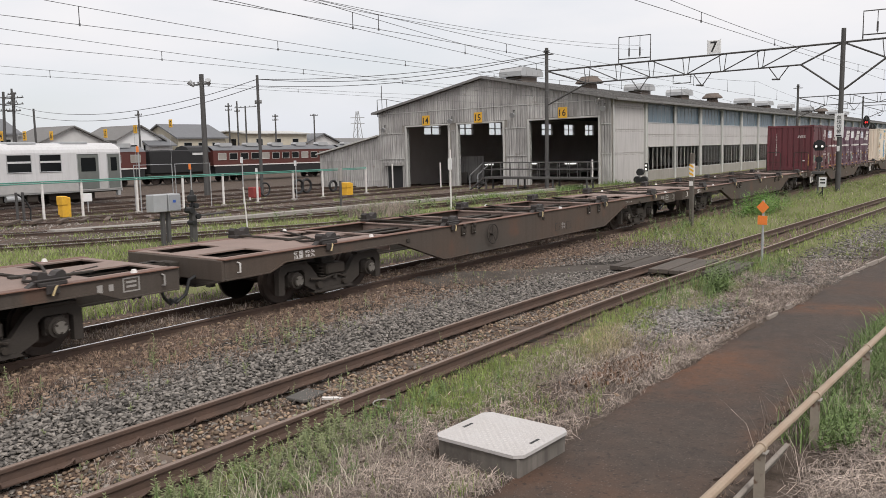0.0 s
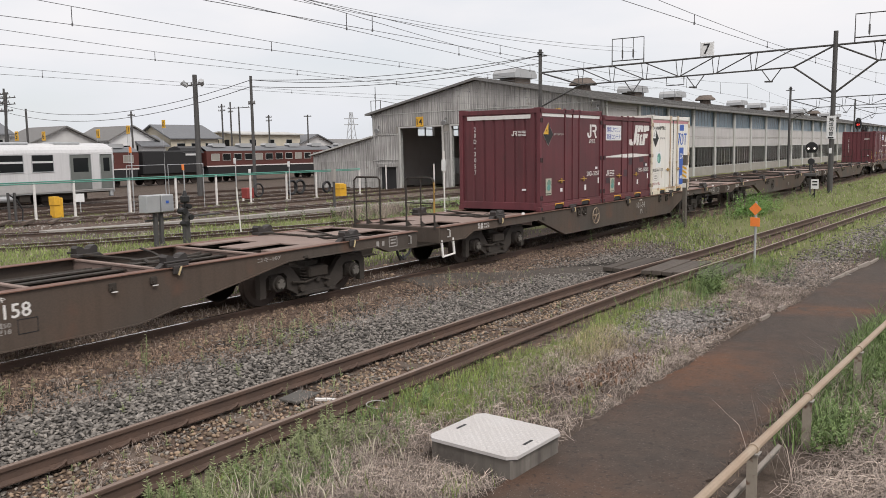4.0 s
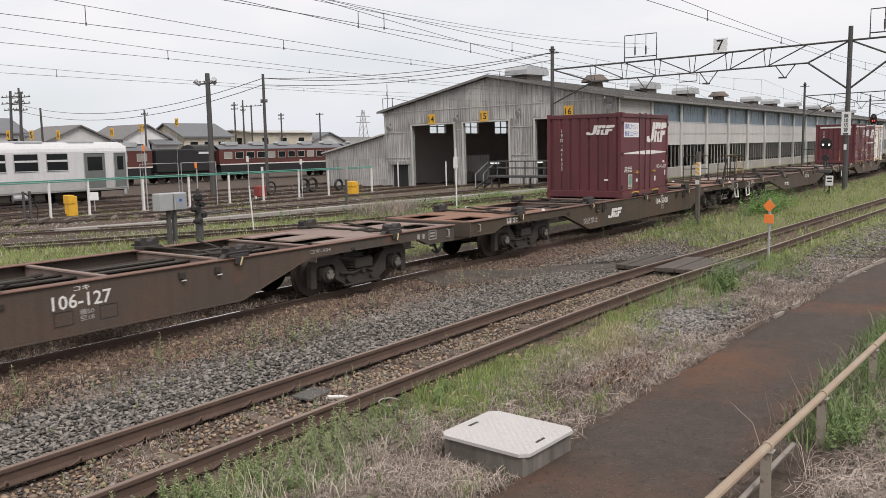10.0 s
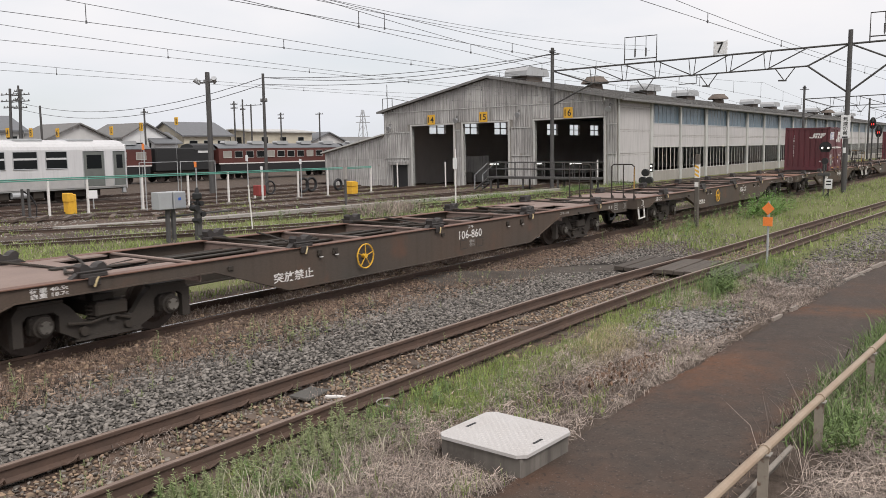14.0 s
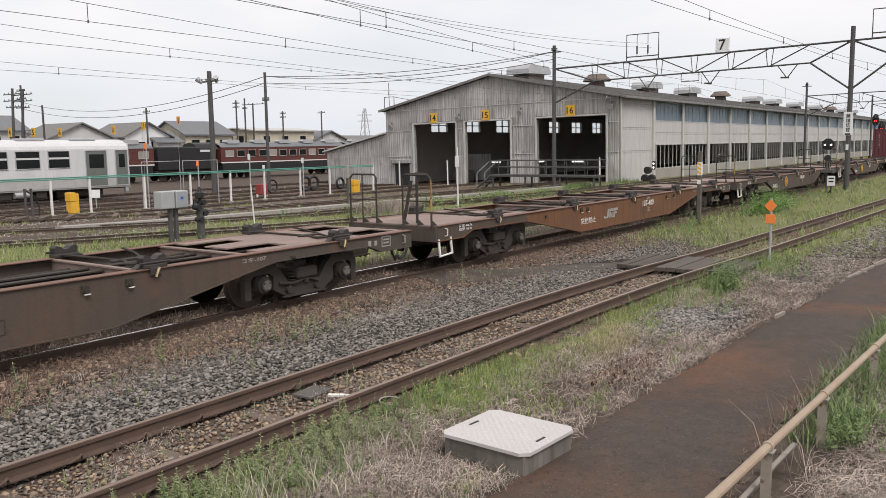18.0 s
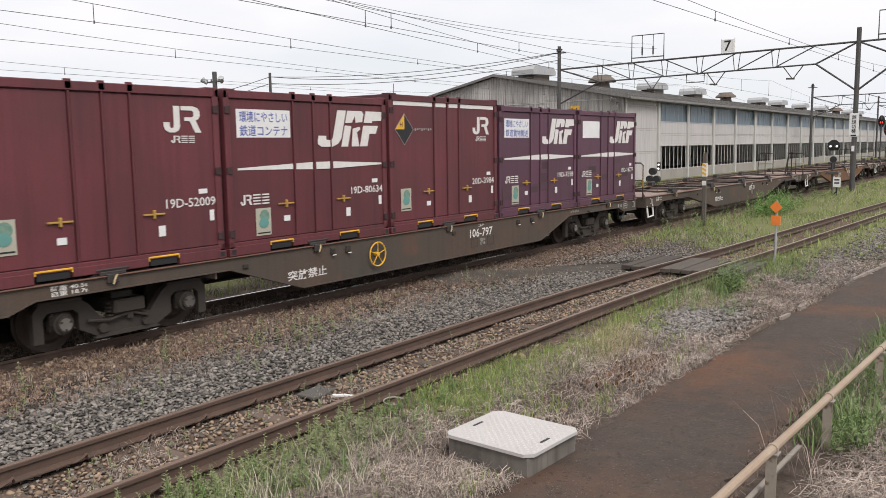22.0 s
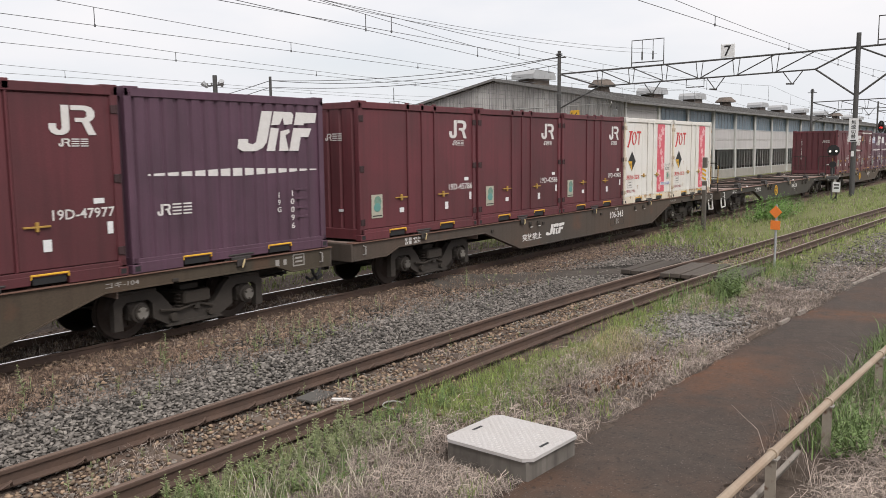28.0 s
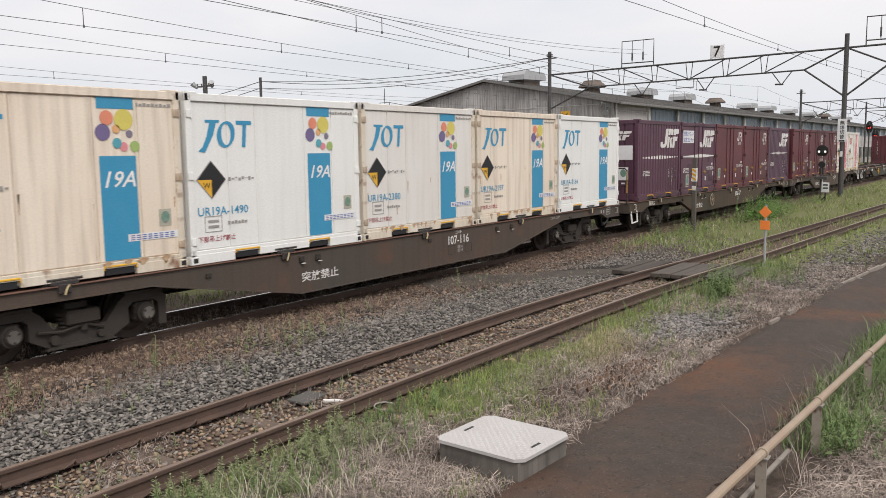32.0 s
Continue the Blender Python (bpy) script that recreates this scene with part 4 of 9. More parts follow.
def truss_gantry(x, y_far, y_mid, y_end, lift=0.0, board=True, step=2.1):
    g = thing("overhead_gantry", 0, 0, 0, "dark steel truss gantry across the tracks on tall masts", "gantry")
    for y, z1 in ((y_far, 9.2), (y_mid, 8.75), (y_end, 8.7)):
        part("mast", Geo().tube((x, y, -0.5), (x, y, z1 + lift), 0.145, 12, 0.12), M_MAST, g)
        if y > 10:
            for z in (8.9, 9.0):
                part("clamp", Geo().tube((x, y, z - 0.02), (x, y, z + 0.02), 0.22, 12), M_MAST, g)
            part("cross_arm", Geo().box(x - 0.05, x + 0.05, y - 0.5, y + 0.5, 8.72, 8.8), M_MAST, g)

    def top(y):
        return 7.66 + lift + (y_far - y) * 0.018

    def low(y):
        return top(y) - 1.02

    part("top_chord", Geo().tube((x, y_far, top(y_far)), (x, y_end, top(y_end)), 0.055, 6), M_MAST, g)
    for a, b in ((y_far - 3.0, y_mid + 2.15), (y_mid - 2.15, y_end + 2.3)):
        part("bottom_chord", Geo().tube((x, a, low(a)), (x, b, low(b)), 0.045, 6), M_MAST, g)
        n = max(int(round((a - b) / step)), 1)
        for i in range(n):
            p, q = a - (a - b) * i / n, a - (a - b) * (i + 1) / n
            rise = i < n * 0.5
            part("brace", Geo().tube((x, p, low(p) if not rise else top(p)), (x, q, top(q) if not rise else low(q)), 0.035, 6), M_MAST, g)
            part("hanger", Geo().tube((x, p + 0.1, low(p)), (x, p + 0.22, top(p)), 0.025, 5).tube((x, p - 0.1, low(p)), (x, p - 0.22, top(p)), 0.025, 5), M_MAST, g)
        for e, m in ((a, y_far if a > y_mid else y_mid), (b, y_mid if b > y_mid else y_end)):
            part("knee_brace", Geo().tube((x, e, low(e)), (x, m, top(m)), 0.05, 6).tube((x, e, low(e)), (x, m, 5.35 + lift), 0.055, 6), M_MAST, g)
    if board:
        for y0, y1, z1 in ((8.68, 10.8, 9.42), (-5.6, -3.3, 9.55)):
            z0 = top(y0)
            f = Geo().run([(x, y0, z0), (x, y0, z1), (x, y1, z1), (x, y1, z0)], 0.035).tube((x, y0, z0 + 0.25), (x, y1, z0 + 0.25), 0.035, 6)
            for yy in (y0 + 0.7, y1 - 0.7):
                f.tube((x, yy, z0 + 0.3), (x, yy, z1), 0.02, 6).tube((x, yy, z0 + 0.4), (x, yy, z0 + 0.9), 0.05, 6)
            part("insulator_frame", f, M_MAST, g)
        zb = top(4.7)
        b = part("number_board", Geo().box(x - 0.06, x - 0.03, 4.33, 5.1, zb + 0.08, zb + 0.85, 0.01).run([(x, 4.33, zb), (x, 4.33, zb + 0.9)], 0.03).run([(x, 5.1, zb), (x, 5.1, zb + 0.9)], 0.03), M_LABEL, g, "white number board")
        lettered("7", 0.62, M_BLACK, b, x - 0.066, 4.72, zb + 0.47, "-x")
    for y in (9.4, 5.4, 1.0):
        if y < y_far:
            part("wire_support", Geo().tube((x, y - 0.55, low(y)), (x, y, low(y) - 0.75), 0.03, 5).tube((x, y + 0.55, low(y)), (x, y, low(y) - 0.75), 0.03, 5).tube((x, y - 0.1, low(y) - 0.72), (x, y + 0.35, low(y) - 0.7), 0.05, 6), M_MAST, g)
    part("pull_off", Geo().run([(x, 7.2, low(7.2)), (x, 7.2, low(7) - 0.5), (x, 6.1, low(6) - 0.5), (x, 6.1, low(6))], 0.03), M_MAST, g)


truss_gantry(50.5, 16.0, -2.35, -15.5)
truss_gantry(103.0, 11.4, -4.6, -19.0, 0.0, False, 2.6)
truss_gantry(152.0, 12.0, -8.0, -22.0, 0.6, False, 3.0)


def signboard_on_mast():
    s = thing("caution_board", 50.24, -2.35, 0, "white board of black vertical writing on a mast", "sign")
    part("board", Geo().box(-0.04, 0.0, -0.24, 0.24, 2.85, 4.12, 0.01), M_LABEL, s)
    lettered("無\n線\n切\n替", 1.0, M_BLACK, s, -0.045, 0, 3.53, "-x", width=0.24)
    part("writing_bar", Geo().box(-0.046, -0.04, -0.14, 0.14, 2.88, 2.96), M_BLACK, s)
    part("reflector", Geo().box(-0.04, 0.0, -0.07, 0.07, 2.05, 2.35, 0.005), M_LABEL, s)
    part("bracket", Geo().box(0, 0.12, -0.05, 0.05, 2.15, 4.0), M_MAST, s)


signboard_on_mast()


def ground_signal(x, y, z0, tall, lamps, label, name="shunting_signal"):
    s = thing(name, x, y, z0, label, "signal")
    part("post", Geo().tube((0, 0, 0), (0, 0, tall * 0.62), 0.05, 8), M_MAST, s)
    h = tall
    part("head", Geo().prism([(-0.20, h * 0.85), (0.20, h * 0.85), (0.31, h * 0.92), (0.27, h * 1.0), (0.10, h * 1.05), (-0.10, h * 1.05), (-0.27, h * 1.0), (-0.31, h * 0.92)], "x", 0.0, 0.06).box(0.06, 0.26, -0.16, 0.16, h * 0.86, h * 1.02, 0.03), M_BLACK, s)
    part("lower_head", Geo().tube((0.0, 0, h * 0.68), (0.14, 0, h * 0.68), 0.17, 14).box(-0.02, 0.1, -0.1, 0.1, h * 0.5, h * 0.62, 0.02), M_BLACK, s)
    for yy in (-0.15, 0.15):
        part("hood", Geo().tube((-0.14, yy, h * 0.93), (0.02, yy, h * 0.93), 0.10, 10, cap=False), M_BLACK, s)
        part("lens", Geo().tube((-0.012, yy, h * 0.93), (0.0, yy, h * 0.93), 0.055, 12), lamps, s, "lit white lens")
    part("junction_box", Geo().box(-0.14, 0.14, -0.3, 0.3, h * 0.40, h * 0.46, 0.02), M_MAST, s)
    return s


M_LAMP = glow("lamp_white", (1.0, 0.93, 0.85), 1.3)
M_LAMPRED = glow("lamp_red", (1.0, 0.05, 0.04), 2.0)
ground_signal(47.0, -2.0, -0.2, 2.75, M_LAMP, "black shunting signal with two lit white lenses")
t = thing("track_label", 45.6, -2.5, -0.2, "small white plate of black writing on a low stand", "sign")
part("stand", Geo().tube((0, 0, 0), (0, 0, 0.55), 0.03, 6).tube((0, 0.0, 0.3), (0.1, 0.25, 0.0), 0.03, 6), M_BLACK, t)
part("plate", Geo().box(-0.04, -0.02, -0.18, 0.18, 0.5, 1.0, 0.005), M_LABEL, t)
for i in range(2):
    part("writing_bar", Geo().box(-0.046, -0.04, -0.12, 0.12, 0.84 - i * 0.16, 0.91 - i * 0.16), M_BLACK, t)


def colour_light(x, y, z):
    s = thing("colour_light_signal", x, y, -0.2, "tall black colour-light signal showing red", "signal")
    part("post", Geo().tube((0, 0, 0), (0, 0, z + 0.5), 0.07, 8), M_MAST, s)
    part("head", Geo().prism(oval(0, z, 0.32, 0.62), "x", 0.0, 0.1), M_BLACK, s)
    part("lens", Geo().tube((-0.03, 0, z - 0.1), (0.0, 0, z - 0.1), 0.13, 14), M_LAMPRED, s, "red lit lens")
    part("hood", Geo().tube((-0.28, 0, z - 0.06), (0.0, 0, z - 0.1), 0.24, 12, cap=False), M_BLACK, s)


colour_light(95.0, 2.95, 4.75)
colour_light(95.0, 2.38, 3.9)


def crossing():
    c = thing("plank_crossing", 18.2, 0, 0, "weathered grey planks laid across the siding", "crossing", kind="structure")
    c.matrix_basis = pose(0, 0, 0)
    wood = mat("grey_plank", (0.085, 0.070, 0.058), 0.9, tint=(0.05, 0.042, 0.036), scale=5, rand=0.25)
    y0 = curve_y(17.6)
    for lane, (a, b) in enumerate(((y0 - 0.46, y0 + 0.46), (y0 + 0.68, y0 + 1.35), (y0 - 1.25, y0 - 0.68))):
        n = 4 if lane == 0 else 3
        for i in range(n):
            q = a + (b - a) * i / n
            part("plank", Geo().box(16.9, 18.9, q + 0.012, q + (b - a) / n - 0.012, -0.12, -0.025 - 0.012 * (i % 2), 0.008), wood, c)
    return c


crossing()


def crossing_way():
    tar = mat("grey_asphalt", (0.105, 0.092, 0.080), 0.95, tint=(0.060, 0.052, 0.046), scale=2.5, amount=0.9, grain=70, bump=0.5, spec=0.15)
    g = Geo()
    mid = [(18.2, -8.4), (18.1, -6.4), (17.9, -4.6), (17.3, -3.4), (16.2, -2.4), (14.6, -1.4), (13.2, -0.9)]
    rows = []
    for i in range(len(mid) - 1):
        for j in range(8):
            rows.append((mid[i][0] + (mid[i + 1][0] - mid[i][0]) * j / 8, mid[i][1] + (mid[i + 1][1] - mid[i][1]) * j / 8))
    v, f = [], []
    for i, (x, y) in enumerate(rows):
        a, b = rows[max(i - 1, 0)], rows[min(i + 1, len(rows) - 1)]
        d = Vector((b[0] - a[0], b[1] - a[1])).normalized()
        half = 0.72 + 0.12 * math.sin(i * 1.7) + 0.08 * math.sin(i * 4.1)
        for k in range(9):
            s = half * (k - 4) / 4
            px, py = x - d.y * s, y + d.x * s
            v.append((px, py, float(ground_z(px, py)) + (0.018 if 0 < k < 8 else -0.03)))
    for i in range(len(rows) - 1):
        for k in range(8):
            f.append((i * 9 + k, i * 9 + k + 9, i * 9 + k + 10, i * 9 + k + 1))
    g.add(v, f)
    tagged(part("crossing_pavement", g, tar), "cracked grey asphalt path to the crossing", "path", kind="structure")


crossing_way()


def edging():
    e = thing("timber_edging", 0, 0, 0, "broken timber edging along the walkway", "edging")
    kerb_stone = mat("pale_kerb", (0.30, 0.26, 0.225), 0.9, tint=(0.18, 0.15, 0.13), scale=4)
    rng = random.Random(8)
    for x, n, m in ((11.25, 0.75, M_SLEEPER), (12.05, 0.95, M_SLEEPER), (13.6, 0.42, kerb_stone), (14.5, 0.3, kerb_stone), (18.3, 0.95, kerb_stone), (19.3, 0.95, kerb_stone), (20.3, 0.95, kerb_stone), (21.3, 0.95, kerb_stone)):
        a, b = (float(np.interp(q, WALK_X, WALK_L)) + 0.05 for q in (x, x + n))
        top = -0.135 + rng.uniform(-0.015, 0.02)
        part("edging_board", Geo().prism([(x, a - 0.02), (x + n, b - 0.02), (x + n, b + 0.03), (x, a + 0.03)], "z", -0.3, top), m, e)
    return e


edging()
t = thing("loose_board", 6.85, -9.41, -0.2, "weathered grey board lying behind the pipe rail", "board")
part("board", Geo().box(-0.75, 0.72, -0.02, 0.02, 0.0, 0.15, 0.008), mat("driftwood", (0.26, 0.23, 0.20), 0.9, tint=(0.15, 0.13, 0.11), scale=5), t, at=pose(0, 0, 0.015, 28, 0, -2))
t = thing("base_plate", 6.55, -4.55, -0.205, "loose grey slab and a white conduit between the rails", "scrap")
part("plate", Geo().box(-0.22, 0.22, -0.13, 0.13, 0, 0.03, 0.006), mat("grey_slab", (0.10, 0.094, 0.085), 0.9, tint=(0.065, 0.06, 0.055), scale=6), t, at=pose(0, 0.05, 0.03, 3, 2, 12))
part("conduit", Geo().run([(0.0, -0.2, 0.05), (0.12, -0.32, 0.04), (0.18, -0.55, 0.03)], 0.022, 6), M_WHITE, t)
t = thing("loose_cable", 6.75, -5.5, -0.21, "thin pale cable coiled beside the rail", "cable")
part("cable", Geo().run([(0.16 * math.cos(a) * (1 if a < 5 else 0.5), 0.09 * math.sin(a), 0.05 + 0.05 * math.sin(a * 0.7)) for a in [i * 0.5 for i in range(16)]], 0.008, 5), M_GREYMARK, t)


def spikes():
    """Rail clips where the camera passes nearest."""
    s = thing("rail_clips", 0, 0, 0, "bent rusty spring clips holding the siding rails", "rail clip", kind="structure")
    me = Geo().run([(-0.07, 0.0, 0.0), (-0.05, 0.03, 0.05), (0.0, 0.05, 0.03), (0.06, 0.04, 0.01), (0.09, 0.0, 0.0)], 0.013, 5).mesh("rail_clip", M_RAIL)
    x = 0.5
    while x < 14:
        for sd in (-1, 1):
            for q in (-1, 1):
                part("rail_clip", me, None, s, at=pose(x, curve_y(x) + sd * 0.567 + q * 0.085, -0.13, 0, 0, 0 if q > 0 else 180))
        x += 0.66
    return s


spikes()


# ---- far yard: tracks, fence, railcar, coaches, poles, houses, wires ----
def smooth_line(pts):
    """A y(x) through a few points, eased between them."""
    def at(x):
        if x <= pts[0][0]:
            (a, b), (c, d) = pts[0], pts[1]
            return b + (x - a) * (d - b) / (c - a)
        for (a, b), (c, d) in zip(pts, pts[1:]):
            if x <= c:
                return b + (d - b) * (x - a) / (c - a)
        return pts[-1][1]
    return lambda x: (at(x - 1.5) + at(x - 0.5) + at(x + 0.5) + at(x + 1.5)) / 4


def yard_z(x, y):
    return float(-0.07 - 0.5 * ease(14, 36, y))


YARD = [[(7, 18.0), (12.2, 13.85), (16.8, 11.95), (22.5, 9.75), (30, 8.2), (45, 7.0), (120, 5.0)],
        [(8, 25.0), (14.5, 18.6), (17.5, 16.3), (20.5, 14.6), (25, 13.5), (32, 12.2), (45, 11.0), (120, 10.4)],
        [(10, 33.0), (18, 25.0), (22.5, 21.4), (30, 18.6), (40, 17.3), (62, 17.1)],
        [(10, 27.5), (25, 24.9), (40, 24.4), (62, 24.4)],
        [(10, 32.5), (25, 30.2), (40, 29.6), (62, 29.6)],
        [(5, 34.0), (25, 34.0), (60, 34.6)], [(5, 38.1), (60, 38.1)], [(5, 44.0), (60, 44.0)]]
for i, pts in enumerate(YARD):
    track("yard_track", smooth_line(pts), pts[0][0], pts[-1][0], 60, yard_z, "rusty shed road with dark rails", M_SHINE, sleepers=(pts[0][0], min(pts[-1][0], 34), 0.75) if i < 3 else (), sleeper_z=-0.2, side=M_YARDRAIL)

kerb = smooth_line([(15, 18.0), (21.7, 16.2), (27, 15.95), (33, 15.4), (40, 14.5), (52, 13.3)])
g = Geo()
for i in range(22):
    x = 16 + i * 1.6
    g.prism([(x, kerb(x) - 0.28), (x + 1.57, kerb(x + 1.57) - 0.28), (x + 1.57, kerb(x + 1.57) + 0.28), (x, kerb(x) + 0.28)], "z", -0.35, -0.08)
tagged(part("cable_trough", g, M_CONC), "pale concrete cable trough along the yard tracks", "cable trough", kind="structure")


def yard_fence():
    f = thing("pipe_fence", 0, 0, 0, "white posts carrying thin green pipes beside the shed roads", "fence")
    xs = (14.0, 17.4, 20.9, 22.9, 26.0, 28.9, 31.7, 34.3, 37.3, 40.0, 44.4)
    y = 27.1
    for x in xs:
        z = float(ground_z(x, y))
        part("post", Geo().box(x - 0.05, x + 0.05, y - 0.05, y + 0.05, z - 0.1, 1.36, 0.01), M_WHITE, f)
        part("post_foot", Geo().box(x - 0.12, x + 0.12, y - 0.12, y + 0.12, z - 0.1, z + 0.12, 0.02), M_CONC, f)
    for z in (1.36, 1.28):
        part("pipe", Geo().tube((12, y - 0.04, z + 0.02), (44.4, y - 0.04, z - 0.02), 0.03, 6), M_GREENP, f)
    for x0, x1 in ((26.3, 28.7), (28.9, 31.3)):
        part("pipe_frame", Geo().run([(x0, y + 0.6, -0.5), (x0, y + 0.6, 2.0), (x1, y + 0.6, 2.0), (x1, y + 0.6, -0.5)], 0.026, 6), M_STEEL, f)
    return f


yard_fence()


def railcar():
    r = thing("railcar", 0, 0, 0, "white and grey diesel railcar standing in the yard", "railcar")
    y, x1, x0 = 39.5, 33.3, 13.5
    top, low = 3.38, 0.28
    n = 8
    sec = [(y, low), (y, 2.75)] + [(y + 1.4 - 1.4 * math.cos(a), 2.75 + 0.63 * math.sin(a)) for a in [math.pi / 2 * i / 5 for i in range(1, 6)]]
    sec += [(2 * (y + 1.4) - p, q) for p, q in sec[::-1]]
    part("body", Geo().prism(sec, "x", x0, x1), M_DMU, r)
    part("lower_band", Geo().box(x0, x1 + 0.01, y - 0.012, y + 0.02, low, 0.95), mat("railcar_band", (0.42, 0.41, 0.40), 0.5), r)
    part("red_line", Geo().box(x0, x1, y - 0.016, y, 0.92, 0.98), M_PINK, r)
    for a, b in ((15.5, 17.0), (17.5, 19.0), (19.5, 21.0), (21.5, 23.0), (23.55, 25.1), (25.6, 27.1), (27.65, 29.05)):
        w = part("window", Geo().box(a, b, y - 0.02, y + 0.02, 1.58, 2.62, 0.01), M_GLASS, r)
        part("glazing_bar", Geo().box(a, b, y - 0.03, y - 0.018, 2.13, 2.25), M_DMU, w)
        part("window_frame", Geo().run([(a, y - 0.02, 1.56), (b, y - 0.02, 1.56), (b, y - 0.02, 2.64), (a, y - 0.02, 2.64), (a, y - 0.02, 1.56)], 0.035, 5), M_STEEL, w)
    for a, b in ((30.15, 31.65), (32.3, 33.2)):
        d = part("door", Geo().box(a, b, y - 0.025, y, 0.35, 2.62, 0.02), mat("railcar_door", (0.14, 0.15, 0.14), 0.5), r, "grey-green passenger door")
        part("door_window", Geo().box(a + 0.25, b - 0.2, y - 0.032, y - 0.02, 1.5, 2.4, 0.01), M_GLASS, d)
        part("door_frame", Geo().run([(a, y - 0.03, 0.35), (a, y - 0.03, 2.64), (b, y - 0.03, 2.64), (b, y - 0.03, 0.35)], 0.03, 5), M_STEEL, d)
    part("cab_end", Geo().box(x1, x1 + 0.12, y + 0.1, y + 2.7, low - 0.2, 3.1, 0.05), M_DMU, r)
    for x, w, m in ((18.0, 1.2, M_DARK), (19.5, 1.5, M_BOGIE), (21.3, 0.9, M_DARK), (22.4, 1.4, M_BOGIE), (24.2, 1.1, M_DARK), (25.6, 0.9, M_BOGIE), (26.8, 0.7, M_DARK)):
        part("underfloor_box", Geo().box(x, x + w, y + 0.15, y + 2.5, -0.3, 0.3, 0.04), m, r)
    part("air_tank", Geo().tube((25.4, y + 0.1, -0.02), (26.4, y + 0.1, -0.02), 0.2, 12), M_STEEL, r)
    part("side_skirt", Geo().box(x0, x1, y + 0.02, y + 0.1, 0.18, 0.29), M_DMUGREY, r)
    part("tail_pipe", Geo().box(33.0, 33.25, y + 0.05, y + 0.3, -0.2, 0.3, 0.04), M_STEEL, r)
    part("underframe", Geo().box(x0, x1, y + 0.2, y + 2.6, 0.1, 0.3), M_DARK, r)
    for x in (14.6, 16.7, 28.9, 31.0):
        part("wheelset", Geo().tube((x, y + 0.75, -0.2), (x, y + 0.9, -0.2), 0.42, 16).tube((x, y + 1.9, -0.2), (x, y + 2.05, -0.2), 0.42, 16).tube((x, y + 0.4, -0.2), (x, y + 2.4, -0.2), 0.07, 8), M_WHEEL, r)
    for x in (15.65, 29.95):
        part("bogie_frame", Geo().box(x - 1.6, x + 1.6, y + 0.45, y + 0.6, -0.3, 0.1, 0.04).box(x - 1.6, x + 1.6, y + 2.2, y + 2.35, -0.3, 0.1, 0.04), M_DARK, r)
    for x in (19.5, 27.0, 30.5):
        part("roof_unit", Geo().box(x - 0.9, x + 0.9, y + 0.7, y + 2.1, 3.3, 3.46, 0.04), M_STEEL, r)


railcar()


def coach(x0, x1, y, colour, windows, label, name="passenger_coach"):
    c = thing(name, 0, 0, 0, label, "railway coach")
    sec = [(y, 1.15), (y, 2.75), (y + 0.25, 2.95), (y + 0.8, 3.2), (y + 1.4, 3.28), (y + 2.0, 3.2), (y + 2.55, 2.95), (y + 2.8, 2.75), (y + 2.8, 1.15)]
    part("body", Geo().prism(sec, "x", x0, x1), colour, c)
    part("roof", Geo().prism([(y - 0.03, 2.78), (y + 0.25, 2.97), (y + 0.8, 3.23), (y + 1.4, 3.31), (y + 2.0, 3.23), (y + 2.55, 2.97), (y + 2.83, 2.78)], "x", x0, x1), M_TILE, c)
    part("stripe", Geo().box(x0, x1, y - 0.02, y, 1.05, 1.17), M_WHITE, c)
    part("underframe", Geo().box(x0 + 0.2, x1 - 0.2, y + 0.02, y + 2.78, -0.05, 1.1), M_BLACK, c)
    for i in range(5):
        xv = x0 + 2.2 + (x1 - x0 - 4.4) * i / 4
        part("roof_ventilator", Geo().prism([(xv - 0.75, 3.2), (xv + 0.75, 3.2), (xv + 0.95, 3.42), (xv + 0.8, 3.62), (xv - 0.8, 3.62), (xv - 0.95, 3.42)], "y", y + 0.5, y + 1.3), M_VENT, c, "pale roof ventilator")
    n = windows
    for i in range(n):
        x = x0 + 1.2 + (x1 - x0 - 2.4) * i / max(n - 1, 1)
        w = part("window", Geo().box(x - 0.55, x + 0.55, y - 0.03, y, 1.75, 2.45, 0.01), M_GLASS if i % 4 else M_CONC, c)
        part("window_frame", Geo().run([(x - 0.56, y - 0.03, 1.74), (x + 0.56, y - 0.03, 1.74), (x + 0.56, y - 0.03, 2.46), (x - 0.56, y - 0.03, 2.46), (x - 0.56, y - 0.03, 1.74)], 0.03, 5), M_TRIM, w)
    for x in (x0 + 2.2, x0 + 4.3, x1 - 4.3, x1 - 2.2):
        part("wheelset", Geo().tube((x, y + 0.7, -0.25), (x, y + 0.85, -0.25), 0.42, 14).tube((x, y + 1.95, -0.25), (x, y + 2.1, -0.25), 0.42, 14).tube((x, y + 0.5, -0.25), (x, y + 2.3, -0.25), 0.08, 8), M_WHEEL, c)
    return c


coach(31.0, 51.0, 62.0, M_COACH, 9, "dark brown passenger coach with a white waist line")
coach(59.5, 79.5, 62.0, M_COACH, 12, "dark brown passenger coach with a white waist line")
coach(80.0, 100.0, 62.0, M_COACH, 12, "dark brown passenger coach with a white waist line")


